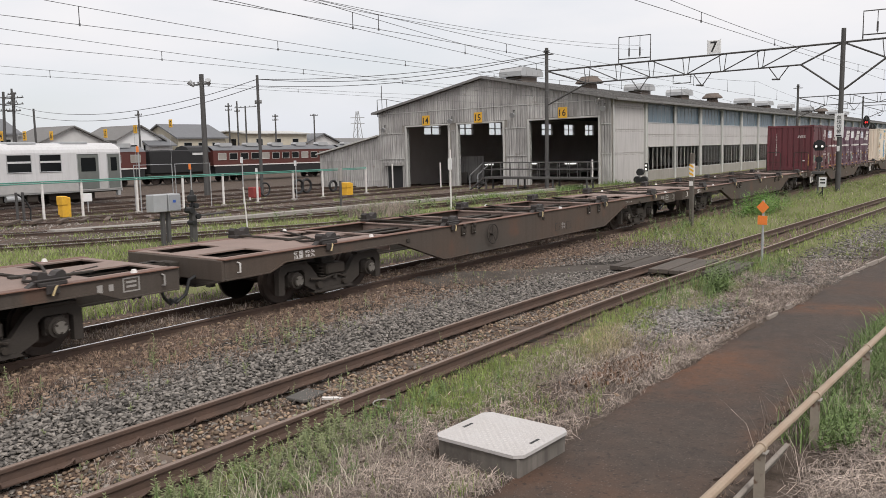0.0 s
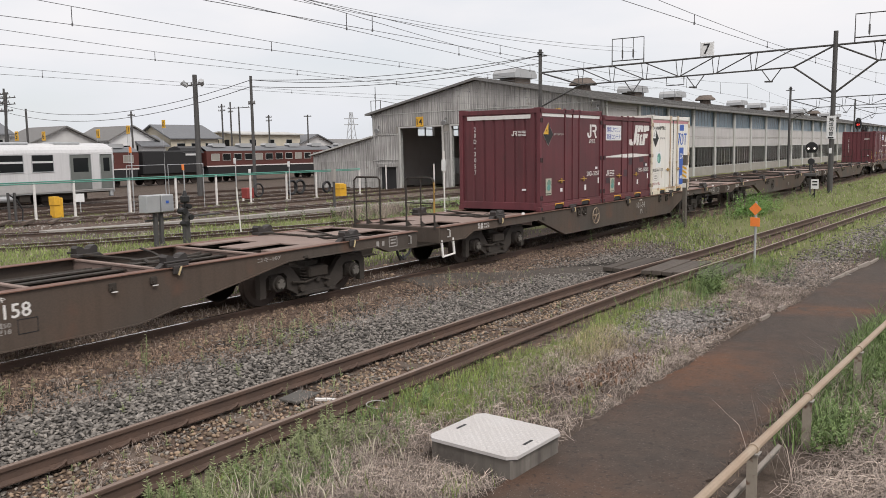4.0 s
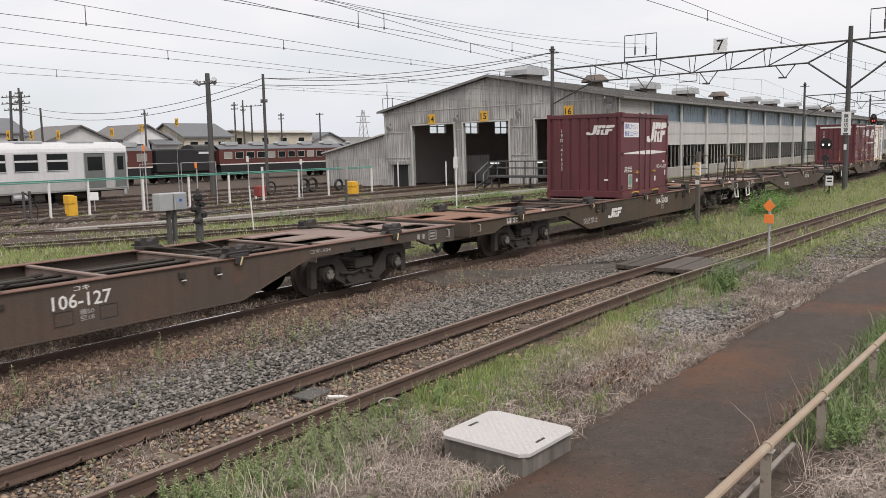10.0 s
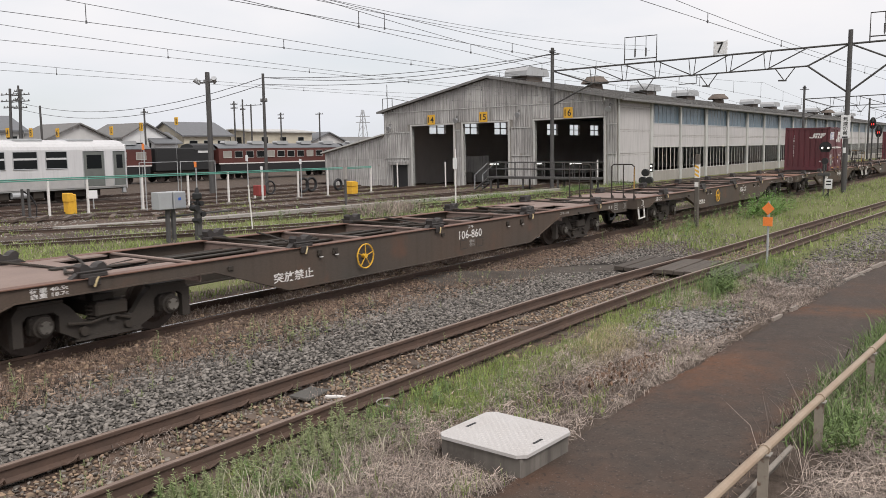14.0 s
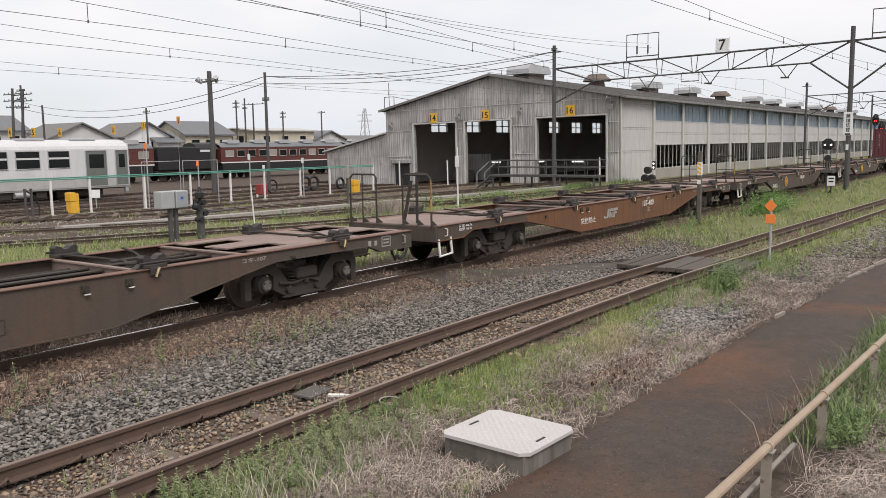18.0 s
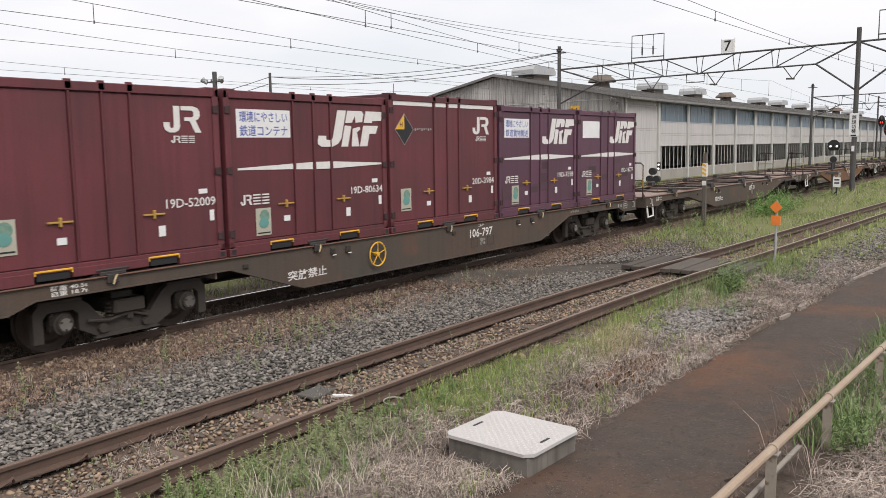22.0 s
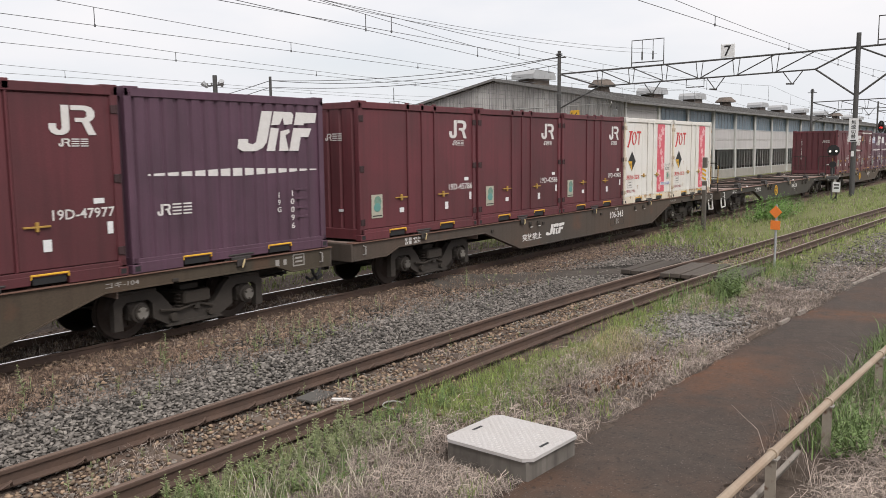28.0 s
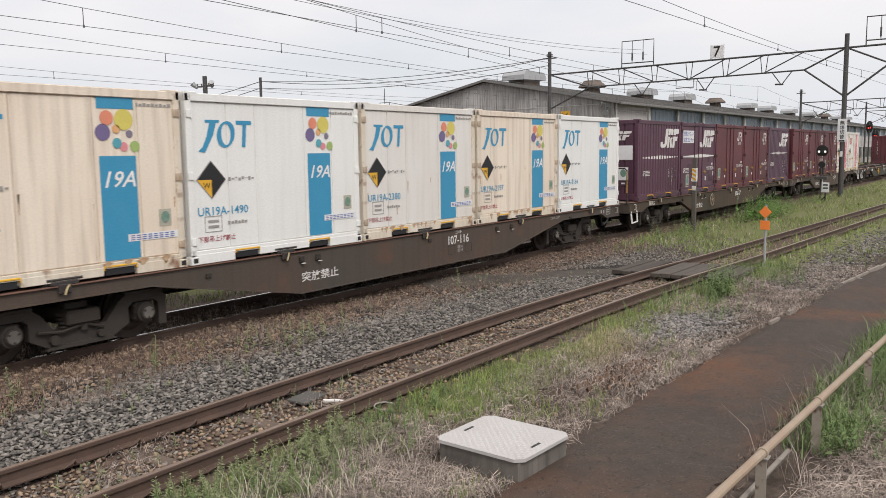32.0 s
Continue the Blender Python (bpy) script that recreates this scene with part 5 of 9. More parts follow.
def tender():
    c = thing("steam_tender", 0, 0, 0, "black steam locomotive tender between brown coaches", "locomotive")
    y = 62.0
    part("tank", Geo().box(51.6, 58.9, y + 0.1, y + 2.7, 0.45, 2.9, 0.12), M_BLACK, c)
    part("cab_roof", Geo().prism([(y, 2.6), (y + 0.5, 3.15), (y + 1.4, 3.35), (y + 2.3, 3.15), (y + 2.8, 2.6)], "x", 56.4, 59.2), M_BLACK, c)
    part("number_plate", Geo().box(56.8, 58.6, y + 0.06, y + 0.1, 2.35, 2.6, 0.01), M_LABEL, c, "pale number plate")
    part("frame", Geo().box(51.4, 59.1, y + 0.3, y + 2.5, -0.05, 0.46, 0.03), M_DARK, c)
    for i in range(5):
        x = 52.4 + i * 1.45
        part("wheelset", Geo().tube((x, y + 0.6, -0.15), (x, y + 0.75, -0.15), 0.5, 16).tube((x, y + 2.05, -0.15), (x, y + 2.2, -0.15), 0.5, 16).tube((x, y + 0.5, -0.15), (x, y + 2.3, -0.15), 0.08, 8), M_WHEEL, c)


tender()


def yard_bits():
    for x, y, w, d, h, m, lab in ((23.5, 29.8, 0.24, 0.25, 1.05, M_YELLOW, "yellow equipment box on the ground"), (42.7, 27.4, 0.32, 0.3, 0.85, M_YELLOW, "yellow equipment box on the ground")):
        z = float(ground_z(x, y))
        b = thing("equipment_box", x, y, z, lab, "equipment box")
        part("case", Geo().box(-w, w, -d, d, 0.0, h, 0.04), m, b)
        part("lid", Geo().box(-w - 0.04, w * 0.2, -d - 0.04, d, h * 0.62, h * 1.06, 0.03), m, b)
    # relay cabinet on two posts, beyond the train
    b = thing("relay_cabinet", 15.68, 10.4, -0.2, "grey metal relay cabinet with a blue label on posts", "cabinet")
    part("case", Geo().box(-0.62, -0.14, -0.2, 0.2, 1.05, 1.58, 0.02), M_STEEL, b)
    part("side_case", Geo().box(-0.12, 0.32, -0.24, 0.22, 1.05, 1.58, 0.02), M_STEEL, b)
    part("door", Geo().box(-0.10, 0.30, -0.255, -0.24, 1.08, 1.55, 0.006), mat("cabinet_door", (0.30, 0.31, 0.33), 0.5), b)
    part("label", Geo().box(0.02, 0.12, -0.262, -0.255, 1.32, 1.40), M_NAVY, b)
    for x in (-0.2, 0.0):
        part("post", Geo().box(x - 0.06, x + 0.05, -0.06, 0.06, 0, 1.06, 0.01), M_MAST, b)
    b = thing("point_indicator", 16.6, 10.4, -0.2, "black lever and lamp of a point indicator on a post", "point indicator")
    part("post", Geo().box(-0.09, 0.09, -0.09, 0.09, 0, 1.0, 0.01), M_MAST, b)
    part("lamp", Geo().box(-0.12, 0.12, -0.12, 0.12, 1.28, 1.50, 0.04).tube((0, 0, 1.5), (0, 0, 1.66), 0.08, 10, 0.04), M_BLACK, b)
    part("lever", Geo().run([(-0.10, -0.05, 1.20), (-0.28, -0.05, 1.24), (-0.30, -0.05, 1.05)], 0.025, 6).tube((0, 0, 0.95), (0, 0, 1.3), 0.05, 8), M_BLACK, b)
    for x, z, r in ((-0.12, 1.02, 0.10), (0.11, 0.82, 0.09), (0.06, 1.16, 0.08), (-0.05, 0.62, 0.08)):
        part("drum", Geo().tube((x, -0.16, z), (x, 0.14, z), r, 10), M_BLACK, b)
    part("bar", Geo().tube((-1.4, 0.1, 0.8), (1.4, 0.1, 0.84), 0.035, 6), M_MAST, b)
    for x, y, z0, z1, r, m, lab in ((19.3, 10.95, -0.2, 1.42, 0.025, M_WHITE, "thin leaning white stake in the weeds"), (30.6, 10.2, -0.2, 2.55, 0.035, M_WHITE, "thin white post by the yard track"), (29.45, 15.85, -0.2, 1.75, 0.06, M_MAST, "dark post with a striped top")):
        p = thing("stake", x, y, z0, lab, "post")
        part("shaft", Geo().tube((0, 0, 0), (-0.12 if r < 0.03 else 0, 0, z1 - z0), r, 8), m, p)
        if r > 0.05:
            part("stripes", Geo().box(-0.08, 0.08, -0.08, 0.08, 1.35, 1.95, 0.01), M_GREYMARK, p)
        elif r > 0.03:
            part("tag", Geo().box(-0.05, -0.03, -0.11, 0.11, 1.85, 2.35, 0.005), M_LABEL, p)
    p = thing("point_lever", 20.1, 27.4, float(ground_z(20.1, 27.4)), "dark point lever stand with rods beside the fence", "point lever")
    part("base", Geo().box(-0.5, 0.5, -0.2, 0.2, 0, 0.12, 0.02), M_MAST, p)
    for x in (-0.3, 0.0):
        part("upright", Geo().box(x - 0.05, x + 0.05, -0.05, 0.05, 0.1, 1.45, 0.01), M_MAST, p)
    part("hose", Geo().run([(-0.3, 0, 1.4), (0.1, 0, 1.1), (0.35, 0, 0.6), (0.3, 0, 0.1)], 0.035, 6), M_BLACK, p)
    p = thing("yard_plate", 25.5, 30.9, float(ground_z(25.5, 30.9)), "small white plate on a thin stand in the yard", "sign")
    part("stand", Geo().tube((0, 0, 0), (0, 0, 0.75), 0.03, 6), M_STEEL, p)
    part("plate", Geo().box(-0.22, 0.22, -0.03, -0.01, 0.7, 1.15, 0.006), M_LABEL, p, at=pose(0, 0, 0, 0, 0, -35))
    for x, y, zt in ( (34.5, 27.3, 1.6), (29.4, 27.0, 2.0), (26.7, 27.8, 3.0), (31.9, 25.6, 2.3), (36.9, 26.4, 2.0)):
        z = float(ground_z(x, y))
        p = thing("signal_stake", x, y, z, "thin post with a small pale plate in the yard", "post")
        part("shaft", Geo().tube((0, 0, 0), (0, 0, zt - z), 0.035, 6), M_STEEL, p)
        part("plate", Geo().box(-0.05, -0.03, -0.11, 0.11, zt - z - 0.32, zt - z, 0.01), M_LABEL if x < 26 or x > 30 else M_ORANGE, p)
    # dwarf signal by the shed corner
    p = thing("dwarf_signal", 56.6, 11.9, -0.2, "black dwarf signal of stacked round heads", "signal")
    for dx, z in ((0, 0.3), (0.5, 0.3), (0.2, 0.85)):
        part("head", Geo().tube((-0.2, -dx, z), (0.1, -dx, z), 0.26, 14), M_BLACK, p)
    part("plate", Geo().box(-0.05, 0.0, -0.75, -0.5, 0.9, 1.5, 0.02), M_BLACK, p)
    for z in (1.05, 1.32):
        part("lens", Geo().tube((-0.07, -0.62, z), (-0.05, -0.62, z), 0.07, 10), M_LAMP, p)
    # red pump and hoses beside the fence
    p = thing("fuel_pump", 36.2, 29.5, -0.6, "small red pump stand with hoses", "pump")
    part("case", Geo().box(-0.3, 0.3, -0.3, 0.3, 0.25, 0.95, 0.05), mat('dull_red', (0.25, 0.04, 0.035), 0.7), p)
    part("hose_reel", Geo().ring((0.9, 0, 0.75), 0.42, 0.06, "y", 16), M_BLACK, p)
    for x in (-0.4, 0.4):
        part("leg", Geo().box(x - 0.05, x + 0.05, -0.05, 0.05, -0.1, 0.3), M_WHITE, p)
    for x, y, r in ((41.6, 31.0, 0.75), (42.6, 31.2, 0.75), (45.6, 31.4, 0.6)):
        p = thing("hose_coil", x, y, -0.65, "black hose hung in a tall loop", "hose")
        part("hose", Geo().ring((0, 0, r), r * 0.62, 0.10, "y", 18), M_BLACK, p)


yard_bits()


def shed_platform():
    """Raised service platform with stairs and rails before the right-hand doorway."""
    p = thing("service_platform", 0, 0, 0, "dark steel service platform with stairs and handrails", "platform")
    x0, x1, ya, yb = 47.5, 48.6, 11.3, 19.3
    z = 0.62
    part("deck", Geo().box(x0, x1, ya, yb, z - 0.14, z, 0.01), M_MAST, p)
    for y in (11.6, 14.0, 16.6, 19.1):
        for x in (x0 + 0.1, x1 - 0.1):
            part("leg", Geo().box(x - 0.05, x + 0.05, y - 0.05, y + 0.05, -0.35, z - 0.12), M_MAST, p)
    for x in (x0, x1):
        for zz in (z + 0.5, z + 0.95):
            part("handrail", Geo().tube((x, ya, zz), (x, yb, zz), 0.03, 6), M_MAST, p)
        for i in range(12):
            y = ya + (yb - ya) * i / 11
            part("rail_post", Geo().tube((x, y, z), (x, y, z + 0.95), 0.022, 6), M_MAST, p)
    for i in range(4):
        part("stair_tread", Geo().box(x0 + 0.1, x1 - 0.1, yb + i * 0.25, yb + 0.24 + i * 0.25, z - 0.20 - i * 0.19, z - 0.15 - i * 0.19), M_MAST, p)
    for x in (x0 + 0.05, x1 - 0.05):
        part("stair_rail", Geo().run([(x, yb, z + 0.95), (x, yb + 1.1, -0.25 + 0.95), (x, yb + 1.1, -0.3)], 0.03, 6), M_STEEL, p)
        part("stair_string", Geo().tube((x, yb, z - 0.1), (x, yb + 1.1, -0.3), 0.06, 6), M_MAST, p)


shed_platform()


def pole(x, y, z1, r, label, arms=(), material=None, lamps=()):
    z0 = float(ground_z(x, y)) - 0.3
    p = thing("utility_pole", x, y, z0, label, "pole")
    part("shaft", Geo().tube((0, 0, 0), (0, 0, z1 - z0), r, 10, r * 0.75), material or M_MAST, p)
    for z, half in arms:
        part("crossarm", Geo().box(-0.05, 0.05, -half, half, z - z0 - 0.05, z - z0 + 0.05), M_MAST, p)
        for q in (-0.9, -0.4, 0.4, 0.9):
            part("insulator", Geo().tube((0, q * half, z - z0), (0, q * half, z - z0 + 0.22), 0.06, 6), M_POLE, p)
    for q in lamps:
        part("floodlight", Geo().tube((0, q, 7.6 - z0), (-0.25, q * 1.3, 7.95 - z0), 0.10, 8, 0.22), M_STEEL, p)
    return p


pole(41.02, 40.2, 8.45, 0.23, "thick dark pole with floodlights on a crossarm", ((7.7, 1.0),), M_MAST, (-0.8, 0.9))
pole(44.2, 37.6, 8.4, 0.14, "slim dark utility pole beside the shed roads", ((6.3, 0.35),))
for x, y, z1, arms in ((54.0, 93, 10.9, ((10.2, 1.0), (9.2, 1.0))), (56.6, 93, 8.5, ()), (71.8, 93, 8.6, ((8.0, 0.8),)), (89.0, 94, 10.3, ((9.8, 0.8), (9.2, 0.8))), (89.9, 93, 10.6, ((9.0, 0.6),)), (91.6, 93, 9.9, ((9.7, 2.6),)), (99.0, 94, 8.8, ((8.4, 0.7), (7.8, 0.7))), (107.3, 93, 9.0, ((8.7, 0.9),)), (128, 90, 8.2, ((7.8, 1.2),)), (134, 90, 6.6, ())):
    pole(x, y, z1, 0.16, "distant dark utility pole with crossarms", arms)


def yard_number(x, y, z, word):
    p = thing("track_number_board", x, y, 0, "small yellow track number board on a hanging frame", "sign")
    part("board", Geo().box(-0.03, 0.03, -0.26, 0.26, z - 0.4, z + 0.4, 0.01), M_YELLOW, p)
    lettered(word, 0.5, M_BLACK, p, -0.035, 0, z, "-x", width=0.34)
    part("hanger", Geo().tube((0.02, 0.2, z), (0.02, 0.2, -0.6), 0.014, 5), M_STEEL, p)


for x, z, word in ((35.7, 4.28, "4"), (37.7, 4.29, "5"), (40.1, 4.30, "6"), (45.4, 4.54, "10"), (48.6, 4.95, "11"), (52.7, 5.56, "12")):
    yard_number(x, 60.0, z, word)


def house(x, y, w, d, h, ridge, wall, roof, label, rz=0):
    s = thing("house", x, y, -0.8, label, "house", rz=rz)
    part("wall", Geo().prism([(0, 0), (d, 0), (d, h), (d / 2, ridge), (0, h)], "x", 0, w), wall, s)
    for a, b in ((-0.5, d / 2), (d + 0.5, d / 2)):
        sl = (ridge - h) / (d / 2)
        za = h - 0.5 * sl
        part("roof", Geo().prism([(a, za), (b, ridge), (b, ridge + 0.2), (a, za + 0.2)], "x", -0.5, w + 0.5), roof, s)
    for fx in (0.2, 0.5, 0.8):
        win = part("window", Geo().box(w * fx - 0.7, w * fx + 0.7, -0.05, 0.02, h - 1.9, h - 0.8, 0.01), M_GLASS, s)
        part("frame", Geo().run([(w * fx - 0.7, -0.06, h - 1.9), (w * fx + 0.7, -0.06, h - 1.9), (w * fx + 0.7, -0.06, h - 0.8), (w * fx - 0.7, -0.06, h - 0.8), (w * fx - 0.7, -0.06, h - 1.9)], 0.04, 4), M_TRIM, win)
    for fy in (0.35, 0.65):
        part("side_window", Geo().box(-0.04, 0.02, d * fy - 0.6, d * fy + 0.6, h - 1.9, h - 0.8, 0.01), M_GLASS, s)
    return s


for x, y, w, d, h, ridge, wall, roof, rz in ((68.0, 95, 9.0, 10.2, 4.9, 7.1, M_HOUSE, M_TILEB, 90), (50.5, 102, 8.5, 9, 6.4, 8.3, M_HOUSE, M_TILE, 0), (77.0, 95, 9.0, 7.6, 5.4, 7.3, M_LABEL, M_TILEB, 90), (74.0, 94, 4.0, 6, 4.6, 6.0, M_DMU, M_TILE, 0),
        (79.8, 95, 8.4, 10, 5.7, 7.7, M_HOUSEB, M_TILE, -5), (93.3, 95, 14.0, 9, 6.3, 6.75, M_HOUSEB, M_TRIM, 0), (115.5, 95, 9.0, 8.2, 4.8, 6.3, M_HOUSE, M_TILE, 90), (118, 97, 14, 8, 4.2, 5.5, M_HOUSE, M_TILEB, 0), (38, 100, 11, 9, 5.2, 7.0, M_HOUSE, M_TILE, 0)):
    house(x, y, w, d, h, ridge, wall, roof, "tiled house beyond the yard with plain walls", rz)


def pylon(x, y, h, r):
    p = thing("lattice_tower", x, y, -0.8, "distant steel lattice tower", "tower")
    g = Geo()
    n = 7
    for sx in (-1, 1):
        for sy in (-1, 1):
            g.tube((sx * r, sy * r, 0), (sx * r * 0.15, sy * r * 0.15, h), 0.12, 5)
    part("legs", g, M_STEEL, p)
    for i in range(n):
        a, b = 1 - 0.85 * i / n, 1 - 0.85 * (i + 1) / n
        part("lattice", Geo().tube((-r * a, -r * a, h * i / n), (r * b, -r * b, h * (i + 1) / n), 0.06, 4).tube((-r * a, r * a, h * i / n), (-r * b, -r * b, h * (i + 1) / n), 0.06, 4), M_STEEL, p)
    for z in (0.75, 0.87):
        part("arm", Geo().tube((-r * 0.9, r * 0.9, h * z), (r * 0.9, -r * 0.9, h * z), 0.12, 5), M_STEEL, p)


pylon(184, 150, 14.5, 1.6)
for x, lean in ((51.9, 0.9), (52.9, 1.4)):
    p = pole(x, 92, 10.4, 0.2, "leaning dark utility pole with tiers of crossarms", ((9.7, 2.2), (8.9, 2.2), (8.1, 1.6)))
    p.matrix_basis = p.matrix_basis @ pose(0, 0, 0, 0, lean * 3, 0)


# ---- wires ----
def wire(name, pts, r, label):
    g = Geo().run(pts, r, 5)
    return tagged(part(name, g, M_WIRE), label, "wire")


def catenary(y, x0, x1, z=5.3, dz=0.0, low=0.12, phase=0.0, gap=5.0):
    """Contact wire, sagging messenger and their droppers."""
    c = thing("catenary", 0, 0, 0, "thin overhead contact and messenger wires with droppers", "overhead wire")

    def f(x):
        return y + dz * x

    xs = [x0 + (x1 - x0) * i / 40 for i in range(41)]

    def up(x):
        return z + low + 0.65 * (abs(((x - 0.5) % 50) - 25) / 25) ** 2

    part("contact_wire", Geo().run([(x, f(x), z) for x in xs], 0.0065, 5), M_WIRE, c)
    part("messenger_wire", Geo().run([(x, f(x), up(x)) for x in xs], 0.0065, 5), M_WIRE, c)
    x = x0 + phase
    while x < x1:
        part("dropper", Geo().tube((x, f(x), z), (x, f(x), up(x)), 0.009, 4), M_WIRE, c)
        part("dropper_clip", Geo().tube((x, f(x), z - 0.03), (x, f(x), z + 0.03), 0.02, 5), M_WIRE, c)
        x += gap


catenary(4.75, 2, 110, phase=2.2, dz=0.036, gap=5.75)
catenary(8.6, 2, 75, phase=1.0, dz=0.057, gap=6.05)
catenary(16.75, 2, 60, phase=2.0, dz=-0.009, gap=5.88)
catenary(-1.0, 2, 75, phase=0.4, dz=0.160, gap=5.85, low=0.2)
catenary(0.5, 2, 110, phase=0.9, dz=0.033, gap=5.88, low=0.2)
catenary(-4.6, 2, 110, phase=4.9, dz=-0.0237, gap=5.8, low=0.14)
for a, b, sag, r, nm in (((0.5, 9.44, 8.81), (50.5, 9.44, 8.81), 1.0, 0.009, "feeder_wire"), ((0.5, 9.13, 8.51), (50.5, 9.13, 8.51), 0.9, 0.009, "feeder_wire"),
                         ((44.2, 37.6, 8.1), (50.5, 16.0, 8.8), 0.5, 0.024, "power_cable"), ((44.2, 37.6, 8.1), (50.5, 16.0, 8.8), 0.8, 0.024, "power_cable"), ((44.2, 37.6, 7.6), (50.5, 16.0, 8.3), 0.6, 0.024, "power_cable"),
                         ((54, 93, 8.8), (44.2, 37.6, 8.1), 1.8, 0.027, "power_cable"), ((54, 93, 8.0), (44.2, 37.6, 7.6), 1.8, 0.027, "power_cable")):
    a, b = Vector(a), Vector(b)
    wire(nm, [a.lerp(b, i / 16) - Vector((0, 0, sag * 4 * (i / 16) * (1 - i / 16))) for i in range(17)], r, "dark overhead cable hanging in a shallow curve")


# ---- loose stone, grass and weeds ----
def joined(name, verts, faces, material, label, category):
    me = bpy.data.meshes.new(name)
    nf, k = faces.shape
    me.vertices.add(len(verts))
    me.vertices.foreach_set("co", verts.astype(np.float32).ravel())
    me.loops.add(nf * k)
    me.loops.foreach_set("vertex_index", faces.astype(np.int32).ravel())
    me.polygons.add(nf)
    me.polygons.foreach_set("loop_start", np.arange(0, nf * k, k, dtype=np.int32))
    me.update(calc_edges=True)
    me.materials.append(material)
    return tagged(part(name, me, None), label, category, kind="stuff")


RNG = np.random.RandomState(7)
PHI = (1 + 5 ** 0.5) / 2
ICO_V = np.array([(-1, PHI, 0), (1, PHI, 0), (-1, -PHI, 0), (1, -PHI, 0), (0, -1, PHI), (0, 1, PHI), (0, -1, -PHI), (0, 1, -PHI), (PHI, 0, -1), (PHI, 0, 1), (-PHI, 0, -1), (-PHI, 0, 1)]) / 1.9
ICO_F = np.array([(0, 11, 5), (0, 5, 1), (0, 1, 7), (0, 7, 10), (0, 10, 11), (1, 5, 9), (5, 11, 4), (11, 10, 2), (10, 7, 6), (7, 1, 8), (3, 9, 4), (3, 4, 2), (3, 2, 6), (3, 6, 8), (3, 8, 9), (4, 9, 5), (2, 4, 11), (6, 2, 10), (8, 6, 7), (9, 8, 1)])


def spread(n, x0, x1, y0, y1, log=True, keep=None):
    """Random spots, thinning with distance; keep(x, y) gives the chance that one stays."""
    u = RNG.rand(n)
    x = x0 * (x1 / x0) ** u if log else x0 + (x1 - x0) * u
    y = y0 + (y1 - y0) * RNG.rand(n)
    if keep is not None:
        ok = RNG.rand(n) < keep(x, y)
        x, y = x[ok], y[ok]
    return x, y


BEND = np.vectorize(curve_y)


def laid(x0, x1, y0, y1, cell, keep=None):
    """Spots side by side, each shifted a little, so that stones lie beside one another."""
    gx, gy = np.meshgrid(np.arange(x0, x1, cell), np.arange(y0, y1, cell), indexing="ij")
    x = gx.ravel() + RNG.uniform(-0.42, 0.42, gx.size) * cell
    y = gy.ravel() + RNG.uniform(-0.42, 0.42, gx.size) * cell + 0.5 * cell * (np.arange(gx.size) // gx.shape[1] % 2)
    if keep is not None:
        ok = RNG.rand(len(x)) < keep(x, y)
        x, y = x[ok], y[ok]
    return x, y


CUT_V = np.array([(-1, -1, -1), (1, -1, -1), (1, 1, -1), (-1, 1, -1), (-0.75, -0.8, 1), (0.8, -0.7, 1), (0.7, 0.75, 1), (-0.8, 0.7, 1)]) * 0.66
CUT_F = np.array([(0, 2, 1), (0, 3, 2), (4, 5, 6), (4, 6, 7), (0, 1, 5), (0, 5, 4), (1, 2, 6), (1, 6, 5), (2, 3, 7), (2, 7, 6), (3, 0, 4), (3, 4, 7)])


def stones(name, x, y, size, material, label, lift=0.0, sharp=False):
    n = len(x)
    base, faces, k = (CUT_V, CUT_F, 8) if sharp else (ICO_V, ICO_F, 12)
    v = base[None] * (1 + RNG.uniform(-0.28, 0.28, (n, k, 1))) + (RNG.uniform(-0.28, 0.28, (n, k, 3)) if sharp else 0)
    v = v * (size[0] + (size[1] - size[0]) * RNG.rand(n, 1, 1) ** 1.6) * RNG.uniform((0.95, 0.55, 0.30) if sharp else (0.8, 0.6, 0.42), (1.6, 0.95, 0.55) if sharp else (1.35, 1.0, 0.8), (n, 3))[:, None]
    a = RNG.rand(n) * 6.283
    ca, sa = np.cos(a)[:, None], np.sin(a)[:, None]
    tilt = RNG.uniform(-0.45, 0.45, (n, 1))
    vx, vy, vz = v[..., 0], v[..., 1], v[..., 2] + v[..., 0] * tilt
    v = np.stack([vx * ca - vy * sa + x[:, None], vx * sa + vy * ca + y[:, None], vz + (ground_z(x, y) + size[0] * 0.3 + lift + RNG.uniform(-0.008, 0.010, n))[:, None]], -1)
    f = (faces[None] + k * np.arange(n)[:, None, None]).reshape(-1, 3)
    joined(name, v.reshape(-1, 3), f, material, label, "ballast")


